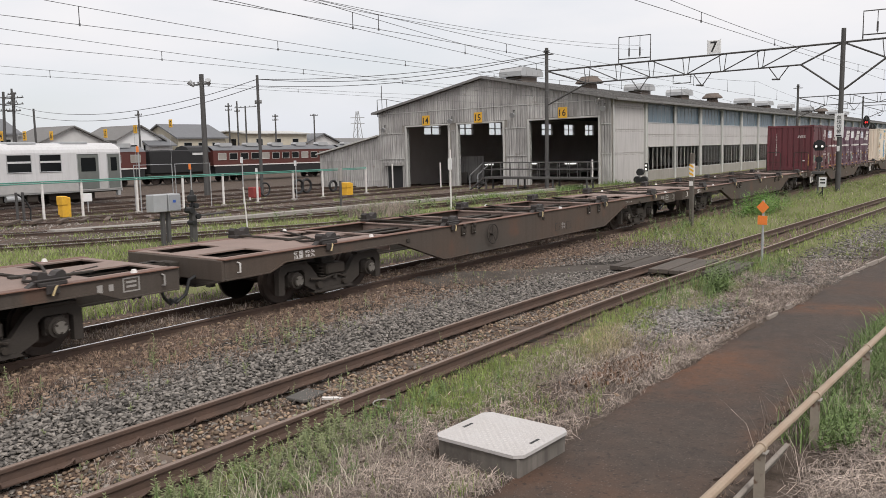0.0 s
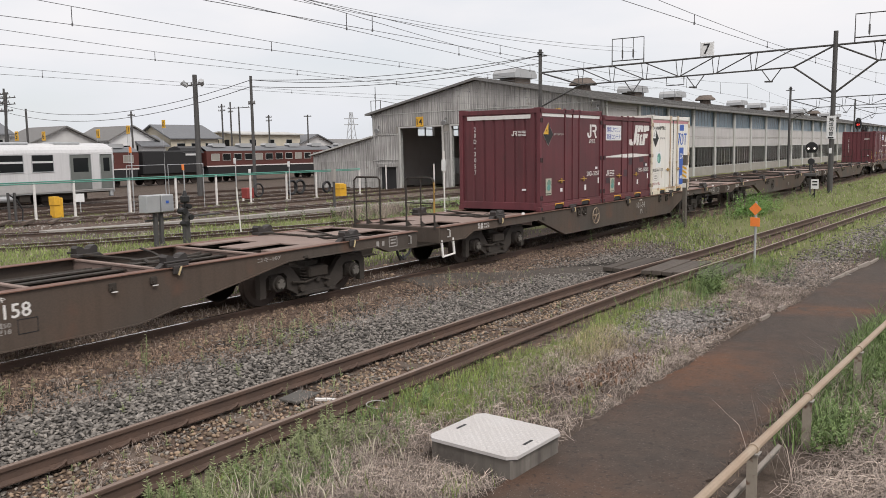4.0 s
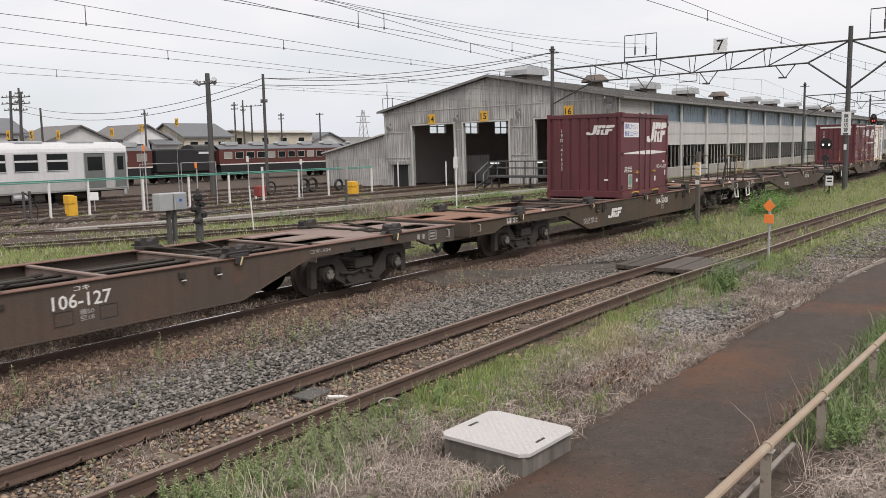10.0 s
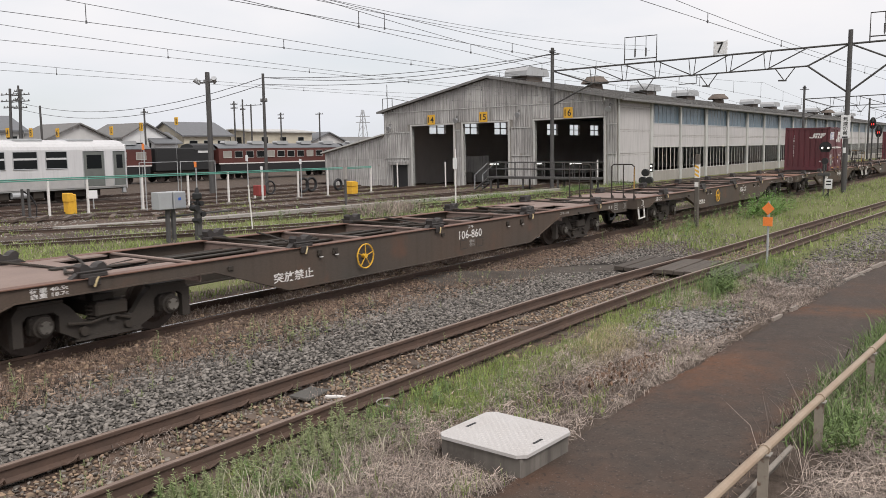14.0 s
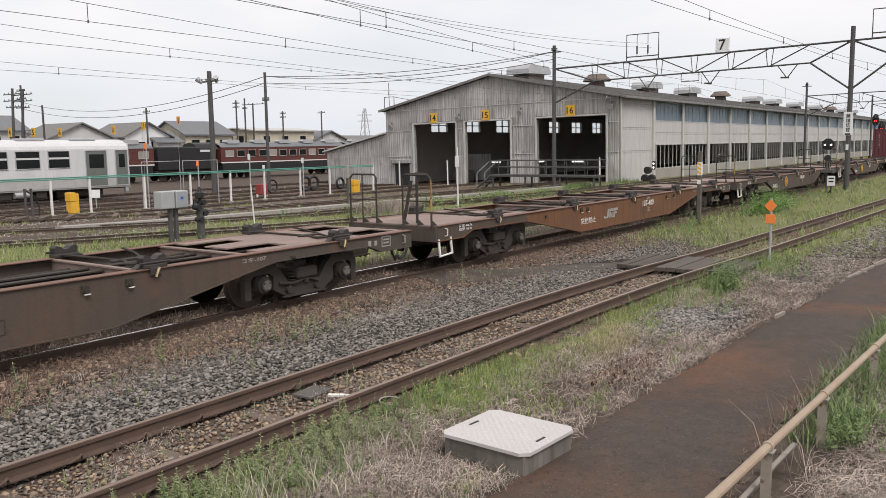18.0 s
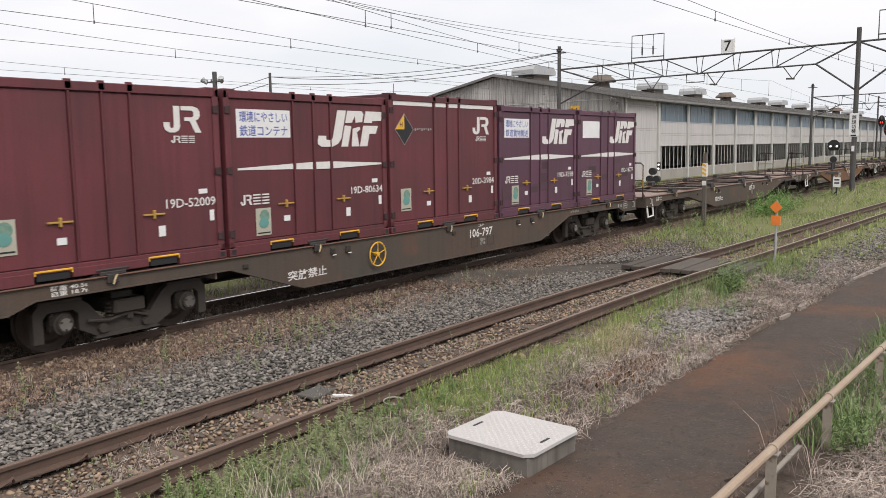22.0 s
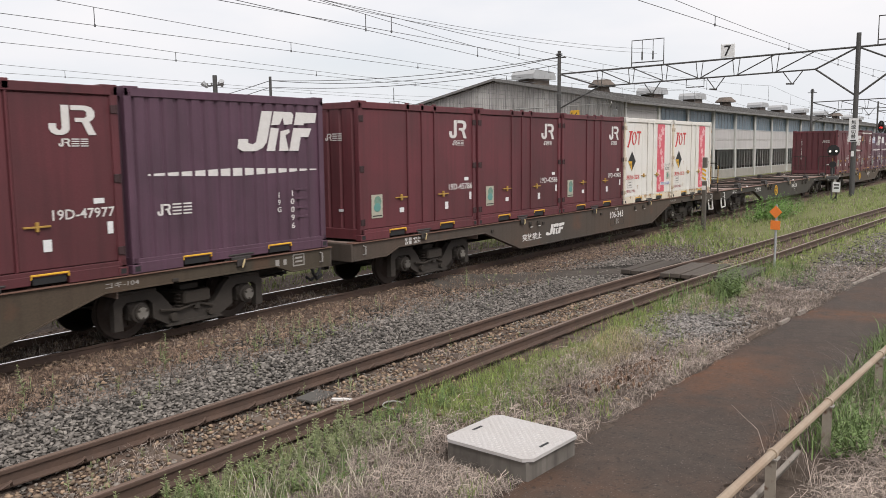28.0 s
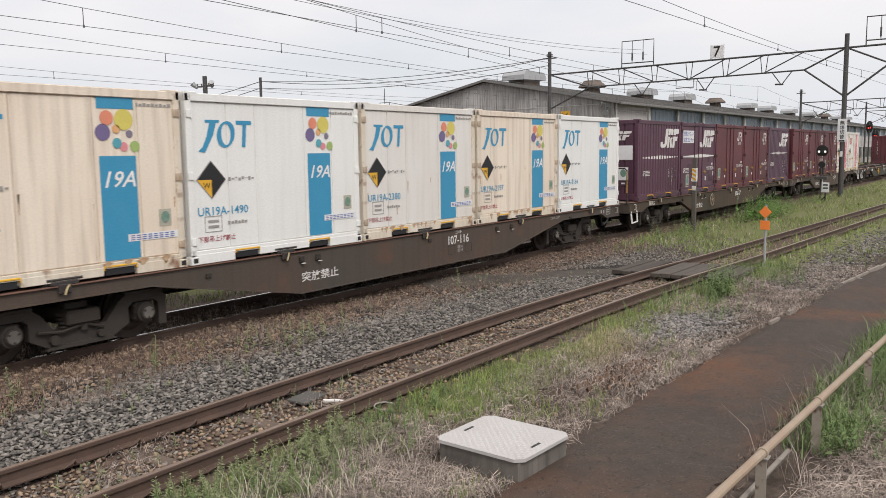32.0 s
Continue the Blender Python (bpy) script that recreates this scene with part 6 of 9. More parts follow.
def blades(name, x, y, height, width, material, label, lean=0.5, category="grass", lift=0.0):
    """Bent blades of grass: three cross-cuts, tapering."""
    n = len(x)
    h = height[0] + (height[1] - height[0]) * RNG.rand(n) ** 1.5
    a, b = RNG.rand(n) * 6.283, RNG.rand(n) * 6.283
    w = width * RNG.uniform(0.6, 1.4, n)
    d = lean * RNG.uniform(0.3, 1.3, n)
    z = ground_z(x, y) + lift
    rows = []
    for s, ww in ((0.0, 1.0), (0.55, 0.8), (1.0, 0.1)):
        out = h * d * s * s
        up = h * np.sqrt(np.clip(1 - (d * s * 0.8) ** 2, 0.05, 1)) * s
        cx, cy, cz = x + np.cos(a) * out, y + np.sin(a) * out, z + up
        for sg in (-1, 1):
            rows.append(np.stack([cx + sg * np.cos(b) * w * ww / 2, cy + sg * np.sin(b) * w * ww / 2, cz], -1))
    v = np.stack(rows, 1)
    f = (np.array([(0, 1, 3, 2), (2, 3, 5, 4)])[None] + 6 * np.arange(n)[:, None, None]).reshape(-1, 4)
    joined(name, v.reshape(-1, 3), f, material, label, category)


def litter(name, x, y, length, width, material, label):
    """Dead stalks lying this way and that, a little off the ground."""
    n = len(x)
    ln = length[0] + (length[1] - length[0]) * RNG.rand(n)
    a = RNG.rand(n) * 6.283
    w = width * RNG.uniform(0.5, 1.3, n)
    z = ground_z(x, y)
    rise = np.stack([RNG.uniform(0.0, 0.06, n), RNG.uniform(0.01, 0.10, n), RNG.uniform(0.0, 0.09, n)], 1)
    kink = RNG.uniform(-0.5, 0.5, n)
    rows = []
    for k, s in enumerate((-0.5, 0.0, 0.5)):
        cx = x + np.cos(a) * ln * s + np.where(k == 1, -np.sin(a) * ln * kink * 0.3, 0)
        cy = y + np.sin(a) * ln * s + np.where(k == 1, np.cos(a) * ln * kink * 0.3, 0)
        for sg in (-1, 1):
            rows.append(np.stack([cx - sg * np.sin(a) * w / 2, cy + sg * np.cos(a) * w / 2, z + rise[:, k] + sg * w * 0.25], -1))
    v = np.stack(rows, 1)
    f = (np.array([(0, 1, 3, 2), (2, 3, 5, 4)])[None] + 6 * np.arange(n)[:, None, None]).reshape(-1, 4)
    joined(name, v.reshape(-1, 3), f, material, label, "dead grass")


def tufted(x, y, per, radius):
    """Each spot becomes a tuft."""
    n = len(x)
    a, r = RNG.rand(n, per) * 6.283, radius * RNG.rand(n, per) ** 0.7
    return (x[:, None] + np.cos(a) * r).ravel(), (y[:, None] + np.sin(a) * r).ravel()


def weeds(name, x, y, height, material, label, leaves=16, leaf=0.06):
    """Upright leafy weeds: a stem and whorls of pointed leaves."""
    n = len(x)
    h = height[0] + (height[1] - height[0]) * RNG.rand(n) ** 1.3
    z = ground_z(x, y)
    lx, ly = RNG.uniform(-0.18, 0.18, n) * h, RNG.uniform(-0.18, 0.18, n) * h
    vs, fs = [], []
    k = 0
    w = 0.006
    st = np.stack([np.stack([x - w, y, z], -1), np.stack([x + w, y, z], -1), np.stack([x + lx + w * 0.4, y + ly, z + h], -1), np.stack([x + lx - w * 0.4, y + ly, z + h], -1)], 1)
    vs.append(st.reshape(-1, 3))
    fs.append((np.array([(0, 1, 2, 3)])[None] + 4 * np.arange(n)[:, None, None]).reshape(-1, 4))
    k = 4 * n
    for i in range(leaves):
        s = 0.12 + 0.88 * (i + RNG.rand(n)) / leaves
        a = RNG.rand(n) * 6.283
        ln = leaf * (1.5 - s) * RNG.uniform(0.7, 1.5, n) * (0.5 + h)
        bx, by, bz = x + lx * s, y + ly * s, z + h * s
        dx, dy, dz = np.cos(a) * ln, np.sin(a) * ln, ln * RNG.uniform(-0.2, 0.7, n)
        q = np.stack([np.stack([bx, by, bz], -1), np.stack([bx + dx * 0.5 - dy * 0.2, by + dy * 0.5 + dx * 0.2, bz + dz * 0.6], -1), np.stack([bx + dx, by + dy, bz + dz], -1), np.stack([bx + dx * 0.5 + dy * 0.2, by + dy * 0.5 - dx * 0.2, bz + dz * 0.6], -1)], 1)
        vs.append(q.reshape(-1, 3))
        fs.append((np.array([(0, 1, 2, 3)])[None] + 4 * np.arange(n)[:, None, None]).reshape(-1, 4) + k)
        k += 4 * n
    joined(name, np.concatenate(vs), np.concatenate(fs), material, label, "weed")


def patchy(s, seed, lo=-0.2, hi=0.4):
    return lambda x, y: ease(lo, hi, lumps(x, y, s, seed))


M_PALEWEED = mat("pale_weed", (0.23, 0.26, 0.125), 0.8, tint=(0.15, 0.17, 0.08), scale=3, rand=0.35, island=True, bump=0)

# crushed stone between the two tracks
def off_way(x, y):
    """0 on the path to the crossing."""
    return np.where(np.abs(y + 2.4 - 0.62 * (16.2 - x)) < 0.62, np.where((x > 12.4) & (x < 18.6), 0.04, 1.0), 1.0)


x, y = laid(2.2, 26, -4.12, -1.4, 0.046, lambda x, y: off_way(x, y) * np.clip(ease(-1.7, -2.6, y + 0.35 * lumps(x, y, 1.3, 2)) * 1.1 + 0.10, 0, 1) * (1 - 0.8 * ease(17, 22, x)) * np.where((x > 12) & (y > -2.6), 0.6, 1))
stones("grey_ballast", x, y, (0.024, 0.044), M_STONE, "loose grey crushed stone between the tracks", 0.0, True)
x, y = laid(2.2, 20, -4.12, -2.3, 0.12, lambda x, y: off_way(x, y) * ease(-2.2, -2.8, y + 0.3 * lumps(x, y, 1.3, 2)))
stones("top_ballast", x, y, (0.024, 0.042), M_STONE, "loose grey stones lying proud on the ballast", 0.022, True)
x, y = laid(2.2, 24, -2.9, -0.72, 0.062, lambda x, y: off_way(x, y) * (0.35 + 0.6 * patchy(1.9, 11)(x, y)) * ease(-2.9, -2.2, y))
stones("stained_ballast", x, y, (0.018, 0.042), mat("stained_stone", (0.175, 0.127, 0.098), 0.9, tint=(0.085, 0.064, 0.052), scale=20, rand=0.7, island=True), "rust-stained crushed stone beside the train's track", 0.0, True)
x, y = laid(2.2, 24, -5.9, -4.2, 0.050, lambda x, y: np.where(np.abs(y - BEND(x)) < 0.5, 0.55 + 0.45 * patchy(2.3, 4)(x, y), 0))
half = RNG.rand(len(x)) < 0.6
stones("brown_ballast", x[half], y[half], (0.018, 0.036), M_STONE_B, "rounded brown stones between the siding rails", 0.012)
stones("dun_ballast", x[~half], y[~half], (0.018, 0.034), M_STONE_G, "grey-brown stones between the siding rails", 0.012, True)
x, y = spread(2600, 3, 22, -7.6, -5.3, keep=lambda x, y: 0.35 + 0 * x)
stones("scattered_stone", x, y, (0.015, 0.04), M_STONE_B, "scattered brown stones in the dry grass")
x, y = spread(16000, 10.5, 16, -7.7, -5.8, False, keep=lambda x, y: np.exp(-(((x - 12.7) / 1.05) ** 2 + ((y + 6.75) / 0.50) ** 2)))
stones("stone_heap", x, y, (0.018, 0.042), mat("pale_stone", (0.24, 0.222, 0.206), 0.9, tint=(0.13, 0.118, 0.108), scale=18, rand=0.6, island=True), "low heap of pale crushed stone beside the siding", 0.03, True)
x, y = spread(9000, 17, 36, -9.0, -6.0, False, keep=lambda x, y: np.exp(-((y + 7.2 + 0.05 * (x - 20)) / 0.6) ** 2))
stones("far_stone", x, y, (0.03, 0.06), M_STONE, "grey stones beside the walkway", 0.0, True)
x, y = spread(9000, 3, 40, -2.0, 1.4, keep=lambda x, y: 0.5 + 0 * x)
stones("track_bed_stone", x, y, (0.022, 0.05), M_STONE_B, "rust-stained stones of the train's track bed", -0.01)

# reddish dead growth along the train's near rail
x, y = tufted(*spread(3600, 3, 20, -2.6, -0.75, keep=lambda x, y: ease(-2.6, -1.6, y) * (0.15 + 0.85 * patchy(1.8, 1)(x, y))), 7, 0.09)
blades("reddish_dead_grass", x, y, (0.03, 0.11), 0.004, M_DRYRED, "short reddish dead growth along the rail", 0.7)
x, y = tufted(*spread(1700, 3, 22, -2.7, -0.8, keep=lambda x, y: off_way(x, y) * (0.1 + 0.9 * patchy(1.5, 12)(x, y))), 7, 0.16)
litter("dead_litter", x, y, (0.03, 0.11), 0.004, M_DRYRED, "tan dead stalks lying along the train's track")
x, y = tufted(*spread(900, 3, 30, -0.42, 0.42), 7, 0.12)
blades("track_stubble", x, y, (0.05, 0.15), 0.006, M_DRY, "dry stubble between the rails under the train", 0.9)
x, y = tufted(*spread(900, 3, 18, -2.9, -1.0, keep=patchy(1.4, 6)), 8, 0.07)
blades("pale_stubble", x, y, (0.05, 0.16), 0.004, M_DRY, "pale dry stubble in the ballast", 0.5)

# matted dry grass between the siding and the walkway
def dry_zone(x, y):
    return ease(-5.7, -6.3, y + 0.3 * lumps(x, y, 1.5, 2)) * (0.45 + 0.55 * patchy(1.1, 9)(x, y)) * np.where((np.abs(x - 6.26) < 0.52) & (np.abs(y + 7.31) < 0.56), 0, 1) * np.where(y < np.interp(x, WALK_X, WALK_L), 0.0, 1) * (1 - 0.93 * np.exp(-(((x - 12.7) / 1.2) ** 2 + ((y + 6.8) / 0.55) ** 2) ** 2))


x, y = tufted(*spread(9500, 3.2, 21, -8.2, -5.6, keep=dry_zone), 9, 0.17)
ok = ~((np.abs(x - 6.26) < 0.47) & (np.abs(y + 7.31) < 0.5)) & (y > np.interp(x, WALK_X, WALK_L) + 0.0)
x, y = x[ok], y[ok]
flat = RNG.rand(len(x)) < 0.7
litter("dry_litter", x[flat], y[flat], (0.06, 0.22), 0.0042, M_DRY, "flattened grey-brown dead grass")
blades("dry_grass", x[~flat], y[~flat], (0.06, 0.20), 0.0045, M_DRY, "matted grey-brown dry grass", 1.0)
x, y = tufted(*spread(6400, 4.5, 16, -12.5, -9.75, keep=lambda x, y: 0.5 + 0.5 * patchy(1.2, 3)(x, y)), 10, 0.18)
flat = RNG.rand(len(x)) < 0.8
litter("dry_litter", x[flat], y[flat], (0.10, 0.34), 0.0045, M_DRY, "flattened dead grass behind the pipe rail")
blades("dry_grass", x[~flat], y[~flat], (0.06, 0.24), 0.006, M_DRY, "matted dry grass behind the pipe rail", 1.0)

# green grass beside the siding
def strip(x, y):
    d = y - BEND(x)
    return ease(-1.95, -1.45, d + 0.25 * lumps(x, y, 1.2, 8)) * (1 - ease(-0.85, -0.66, d)) * (0.15 + 0.85 * patchy(0.8, 2, -0.4, 0.2)(x, y)) * np.clip(0.35 + ease(5.5, 9, x), 0, 1)


x, y = tufted(*spread(6400, 3.4, 24, -8.0, -5.3, keep=strip), 9, 0.11)
blades("green_grass", x, y, (0.04, 0.19), 0.0055, M_GRASS, "yellow-green grass along the siding", 0.55)
x, y = tufted(*spread(420, 11, 20, -7.3, -5.6, False, keep=lambda x, y: strip(x, y) * ease(12.5, 15, x)), 9, 0.14)
blades("tall_grass", x, y, (0.15, 0.42), 0.008, M_WEED, "taller green grass by the crossing", 0.55)
x, y = spread(150, 13, 19.5, -7.4, -5.9, False, keep=lambda x, y: patchy(1.3, 3)(x, y))
weeds("crossing_weed", x, y, (0.15, 0.45), M_WEED, "leafy weeds in the grass by the crossing", 30, 0.05)
x, y = 15.6 + 0.32 * RNG.randn(70), -6.45 + 0.14 * RNG.randn(70)
weeds("weed_clump", x, y, (0.35, 0.72), M_WEED, "dense clump of upright weeds by the crossing", 34, 0.05)
x, y = tufted(*spread(800, 7.5, 14, -6.75, -5.9, keep=lambda x, y: patchy(1.1, 17, 0.0, 0.5)(x, y)), 9, 0.09)
blades("straw_tufts", x, y, (0.08, 0.24), 0.005, mat("yellow_straw", (0.44, 0.37, 0.22), 0.85, tint=(0.30, 0.24, 0.14), rand=0.4, island=True, bump=0), "yellow straw tufts in the grass", 0.8)
x, y = 9.4 + 0.5 * RNG.randn(520), -7.12 + 0.15 * RNG.randn(520)
litter("dead_leaves", x, y, (0.03, 0.06), 0.02, mat("brown_leaf", (0.19, 0.115, 0.075), 0.9, tint=(0.10, 0.065, 0.048), rand=0.5, island=True, bump=0), "brown dead leaves beside the walkway")
x, y = tufted(*spread(150, 3.3, 6.0, -6.5, -5.6), 8, 0.09)
blades("weedy_grass", x, y, (0.04, 0.15), 0.006, M_GRASS, "low green weeds beside the siding", 0.6)
x, y = spread(420, 3.2, 8.5, -6.6, -5.55, keep=lambda x, y: 0.25 + 0.75 * patchy(1.7, 21)(x, y))
weeds("low_weed", x, y, (0.08, 0.27), M_WEED, "small leafy green weeds beside the rail", 26, 0.042)
x, y = spread(240, 3.2, 6.0, -6.35, -5.5)
weeds("pale_low_weed", x, y, (0.12, 0.32), M_PALEWEED, "pale bushy weeds beside the rail", 34, 0.052)
x, y = tufted(*spread(60, 3.6, 5.8, -6.8, -5.9), 4, 0.07)
blades("bleached_stalks", x, y, (0.18, 0.40), 0.007, mat("bleached_stalk", (0.58, 0.53, 0.42), 0.8, bump=0), "bleached bare stalks among the weeds", 0.5, "weed")
x, y = tufted(*spread(420, 4.5, 12, -7.6, -6.1, keep=patchy(1.6, 5)), 7, 0.08)
blades("green_shoots", x, y, (0.06, 0.2), 0.008, M_GRASS, "green shoots among the dry grass", 0.5)

# weeds behind and through the pipe rail
x, y = tufted(*spread(2100, 7.9, 15.5, -10.6, -9.3, False, keep=lambda x, y: np.exp(-(((y + 9.62 + 0.04 * (x - 9)) / 0.36) ** 2)) * (0.3 + 0.7 * patchy(1.6, 7)(x, y))), 9, 0.14)
blades("broad_grass", x, y, (0.10, 0.34), 0.011, M_WEED, "broad green grass growing through the pipe rail", 0.8)
x, y = spread(120, 7.8, 13, -10.4, -9.5, False)
weeds("leafy_weed", x, y, (0.16, 0.42), M_WEED, "leafy weeds growing at the pipe rail", 26, 0.055)
x, y = tufted(*spread(80, 6.2, 10.5, -9.30, -9.14, False), 4, 0.06)
litter("margin_litter", x, y, (0.03, 0.10), 0.005, mat("rusty_straw", (0.22, 0.16, 0.12), 0.9, tint=(0.12, 0.08, 0.06), rand=0.5, island=True, bump=0), "rust-stained dead stalks on the walkway's ragged margin")
x, y = tufted(*spread(70, 7.0, 12, -9.75, -9.3, False), 4, 0.1)
blades("seed_heads", x, y, (0.3, 0.62), 0.005, M_DRY, "thin pale seed stalks leaning over the walkway", 0.8)

# growth farther along both tracks
def far_green(x, y):
    d = np.abs(y - BEND(x))
    return ease(19, 24, x + 2 * lumps(x, y, 0.5, 1)) * np.where(d < 0.48, 0.85, 1) * (0.25 + 0.75 * patchy(0.6, 4, -0.5, 0.3)(x, y)) * np.where((d > 0.48) & (d < 0.66), 0.0, 1) * np.where(y < BEND(x) - 1.1, 0.28, 1)


x, y = tufted(*spread(5200, 18.5, 85, -8.2, -1.35, keep=far_green), 9, 0.22)
half = RNG.rand(len(x)) < 0.68
blades("yard_grass", x[half], y[half], (0.06, 0.26), 0.014, M_GRASS, "patchy green grass between the tracks", 0.6)
blades("dry_yard_grass", x[~half], y[~half], (0.06, 0.24), 0.012, M_DRY, "pale dry grass between the tracks", 0.8)
x, y = spread(560, 21, 55, -4.2, -1.2, keep=lambda x, y: ease(-3.6, -2.0, y) * patchy(0.5, 2, -0.4, 0.2)(x, y))
weeds("bushy_weed", x, y, (0.2, 0.7), M_WEED, "bushy weeds beside the train's track", 30, 0.07)
x, y = tufted(*spread(1500, 22, 40, -11.5, -7.6, False, keep=lambda x, y: ease(-8.2, -9.0, y + 0.035 * (x - 24))), 10, 0.25)
blades("lush_grass", x, y, (0.2, 0.65), 0.016, M_WEED, "lush green grass beyond the walkway", 0.6)
x, y = 33.6 + 1.3 * RNG.randn(170), -2.6 + 0.25 * RNG.randn(170)
weeds("bright_weed", x, y, (0.4, 1.0), mat("bright_weed_leaf", (0.16, 0.30, 0.06), 0.7, tint=(0.10, 0.20, 0.045), rand=0.3, island=True, bump=0), "tall bright green weeds beside the train's track", 30, 0.07)
x, y = spread(150, 4, 17, -3.3, -1.3, keep=lambda x, y: 0.6 + 0 * x)
weeds("ballast_weed", x, y, (0.06, 0.26), M_PALEWEED, "small weeds standing in the ballast", 18, 0.05)
x, y = np.array([7.55, 8.1, 8.3, 13.6, 6.3, 4.6, 9.4, 8.2, 8.5, 8.75, 8.9, 8.0]), np.array([-2.3, -2.55, -2.4, -1.75, -2.0, -1.75, -2.45, -2.7, -2.6, -2.35, -2.55, -2.3])
weeds("tall_weed", x, y, (0.35, 0.52), M_PALEWEED, "single pale-leaved weeds in the ballast", 44, 0.055)
x, y = spread(95, 2.6, 18, -5.2, -4.25)
weeds("rail_weed", x, y, (0.05, 0.22), M_PALEWEED, "sparse weeds between the siding rails", 12, 0.045)
x, y = tufted(*spread(900, 2.6, 20, -5.2, -4.25, keep=patchy(1.9, 14)), 7, 0.10)
litter("rail_litter", x, y, (0.04, 0.12), 0.004, M_DRY, "dead stalks between the siding rails")

# beyond the train
x, y = spread(19000, 9, 60, 13.5, 44.0, keep=lambda x, y: 0.25 + 0.75 * patchy(0.6, 9)(x, y))
stones("yard_ballast", x, y, (0.03, 0.06), mat("yard_stone", (0.27, 0.245, 0.22), 0.9, tint=(0.15, 0.13, 0.115), scale=9, rand=0.6, island=True), "pale worn ballast between the shed roads", 0.0, True)
x, y = tufted(*spread(1900, 11, 55, 14.5, 33.0, keep=patchy(0.5, 8, -0.2, 0.5)), 9, 0.3)
blades("yard_tufts", x, y, (0.05, 0.22), 0.014, M_GRASS, "thin green tufts between the shed roads", 0.7)
def mid_green(x, y):
    return (0.35 + 0.65 * patchy(0.45, 6, -0.5, 0.2)(x, y)) * np.where(y > 14.2, 0.2, 1)


x, y = tufted(*spread(6500, 7, 60, 1.6, 15.0, keep=mid_green), 8, 0.28)
half = RNG.rand(len(x)) < 0.72
blades("yard_grass", x[half], y[half], (0.06, 0.24), 0.015, M_GRASS, "green grass between the yard tracks", 0.6)
blades("dry_yard_grass", x[~half], y[~half], (0.06, 0.22), 0.012, M_DRY, "dry grass between the yard tracks", 0.8)
x, y = spread(420, 22, 42, 8.5, 14.0, False, keep=patchy(0.5, 1))
weeds("yard_weed", x, y, (0.3, 0.8), M_WEED, "weeds beside the yard tracks", 16, 0.11)
x, y = tufted(*spread(260, 25.5, 28.5, 10.5, 12.2, False), 9, 0.25)
blades("dead_bush", x, y, (0.3, 0.75), 0.012, M_DRY, "tuft of dead grey grass", 0.5)
x, y = tufted(*spread(800, 38, 56, 12.0, 13.6, False, keep=patchy(0.7, 3)), 8, 0.3)
blades("wall_weeds", x, y, (0.08, 0.42), 0.02, M_WEED, "weeds at the shed wall", 0.5)


# ---- the freight train ----
PITCH, SLOT = 20.37, 3.81
# slack in the couplings, wagon by wagon, and how far the locks sit off the middle of some wagons
SLACK = {2: -0.25, 3: -0.07, 4: -0.09, 5: -0.23, 6: -0.27, 7: -0.26, 8: -0.19, 9: -0.28, 10: -0.02, 11: -0.05}
SEAT = {0: 0.10, 2: -0.22, 9: -0.27}


BODY = 0.18


def wagon_at(k):
    return -2.25 - PITCH * k + SLACK.get(k, 0.0)


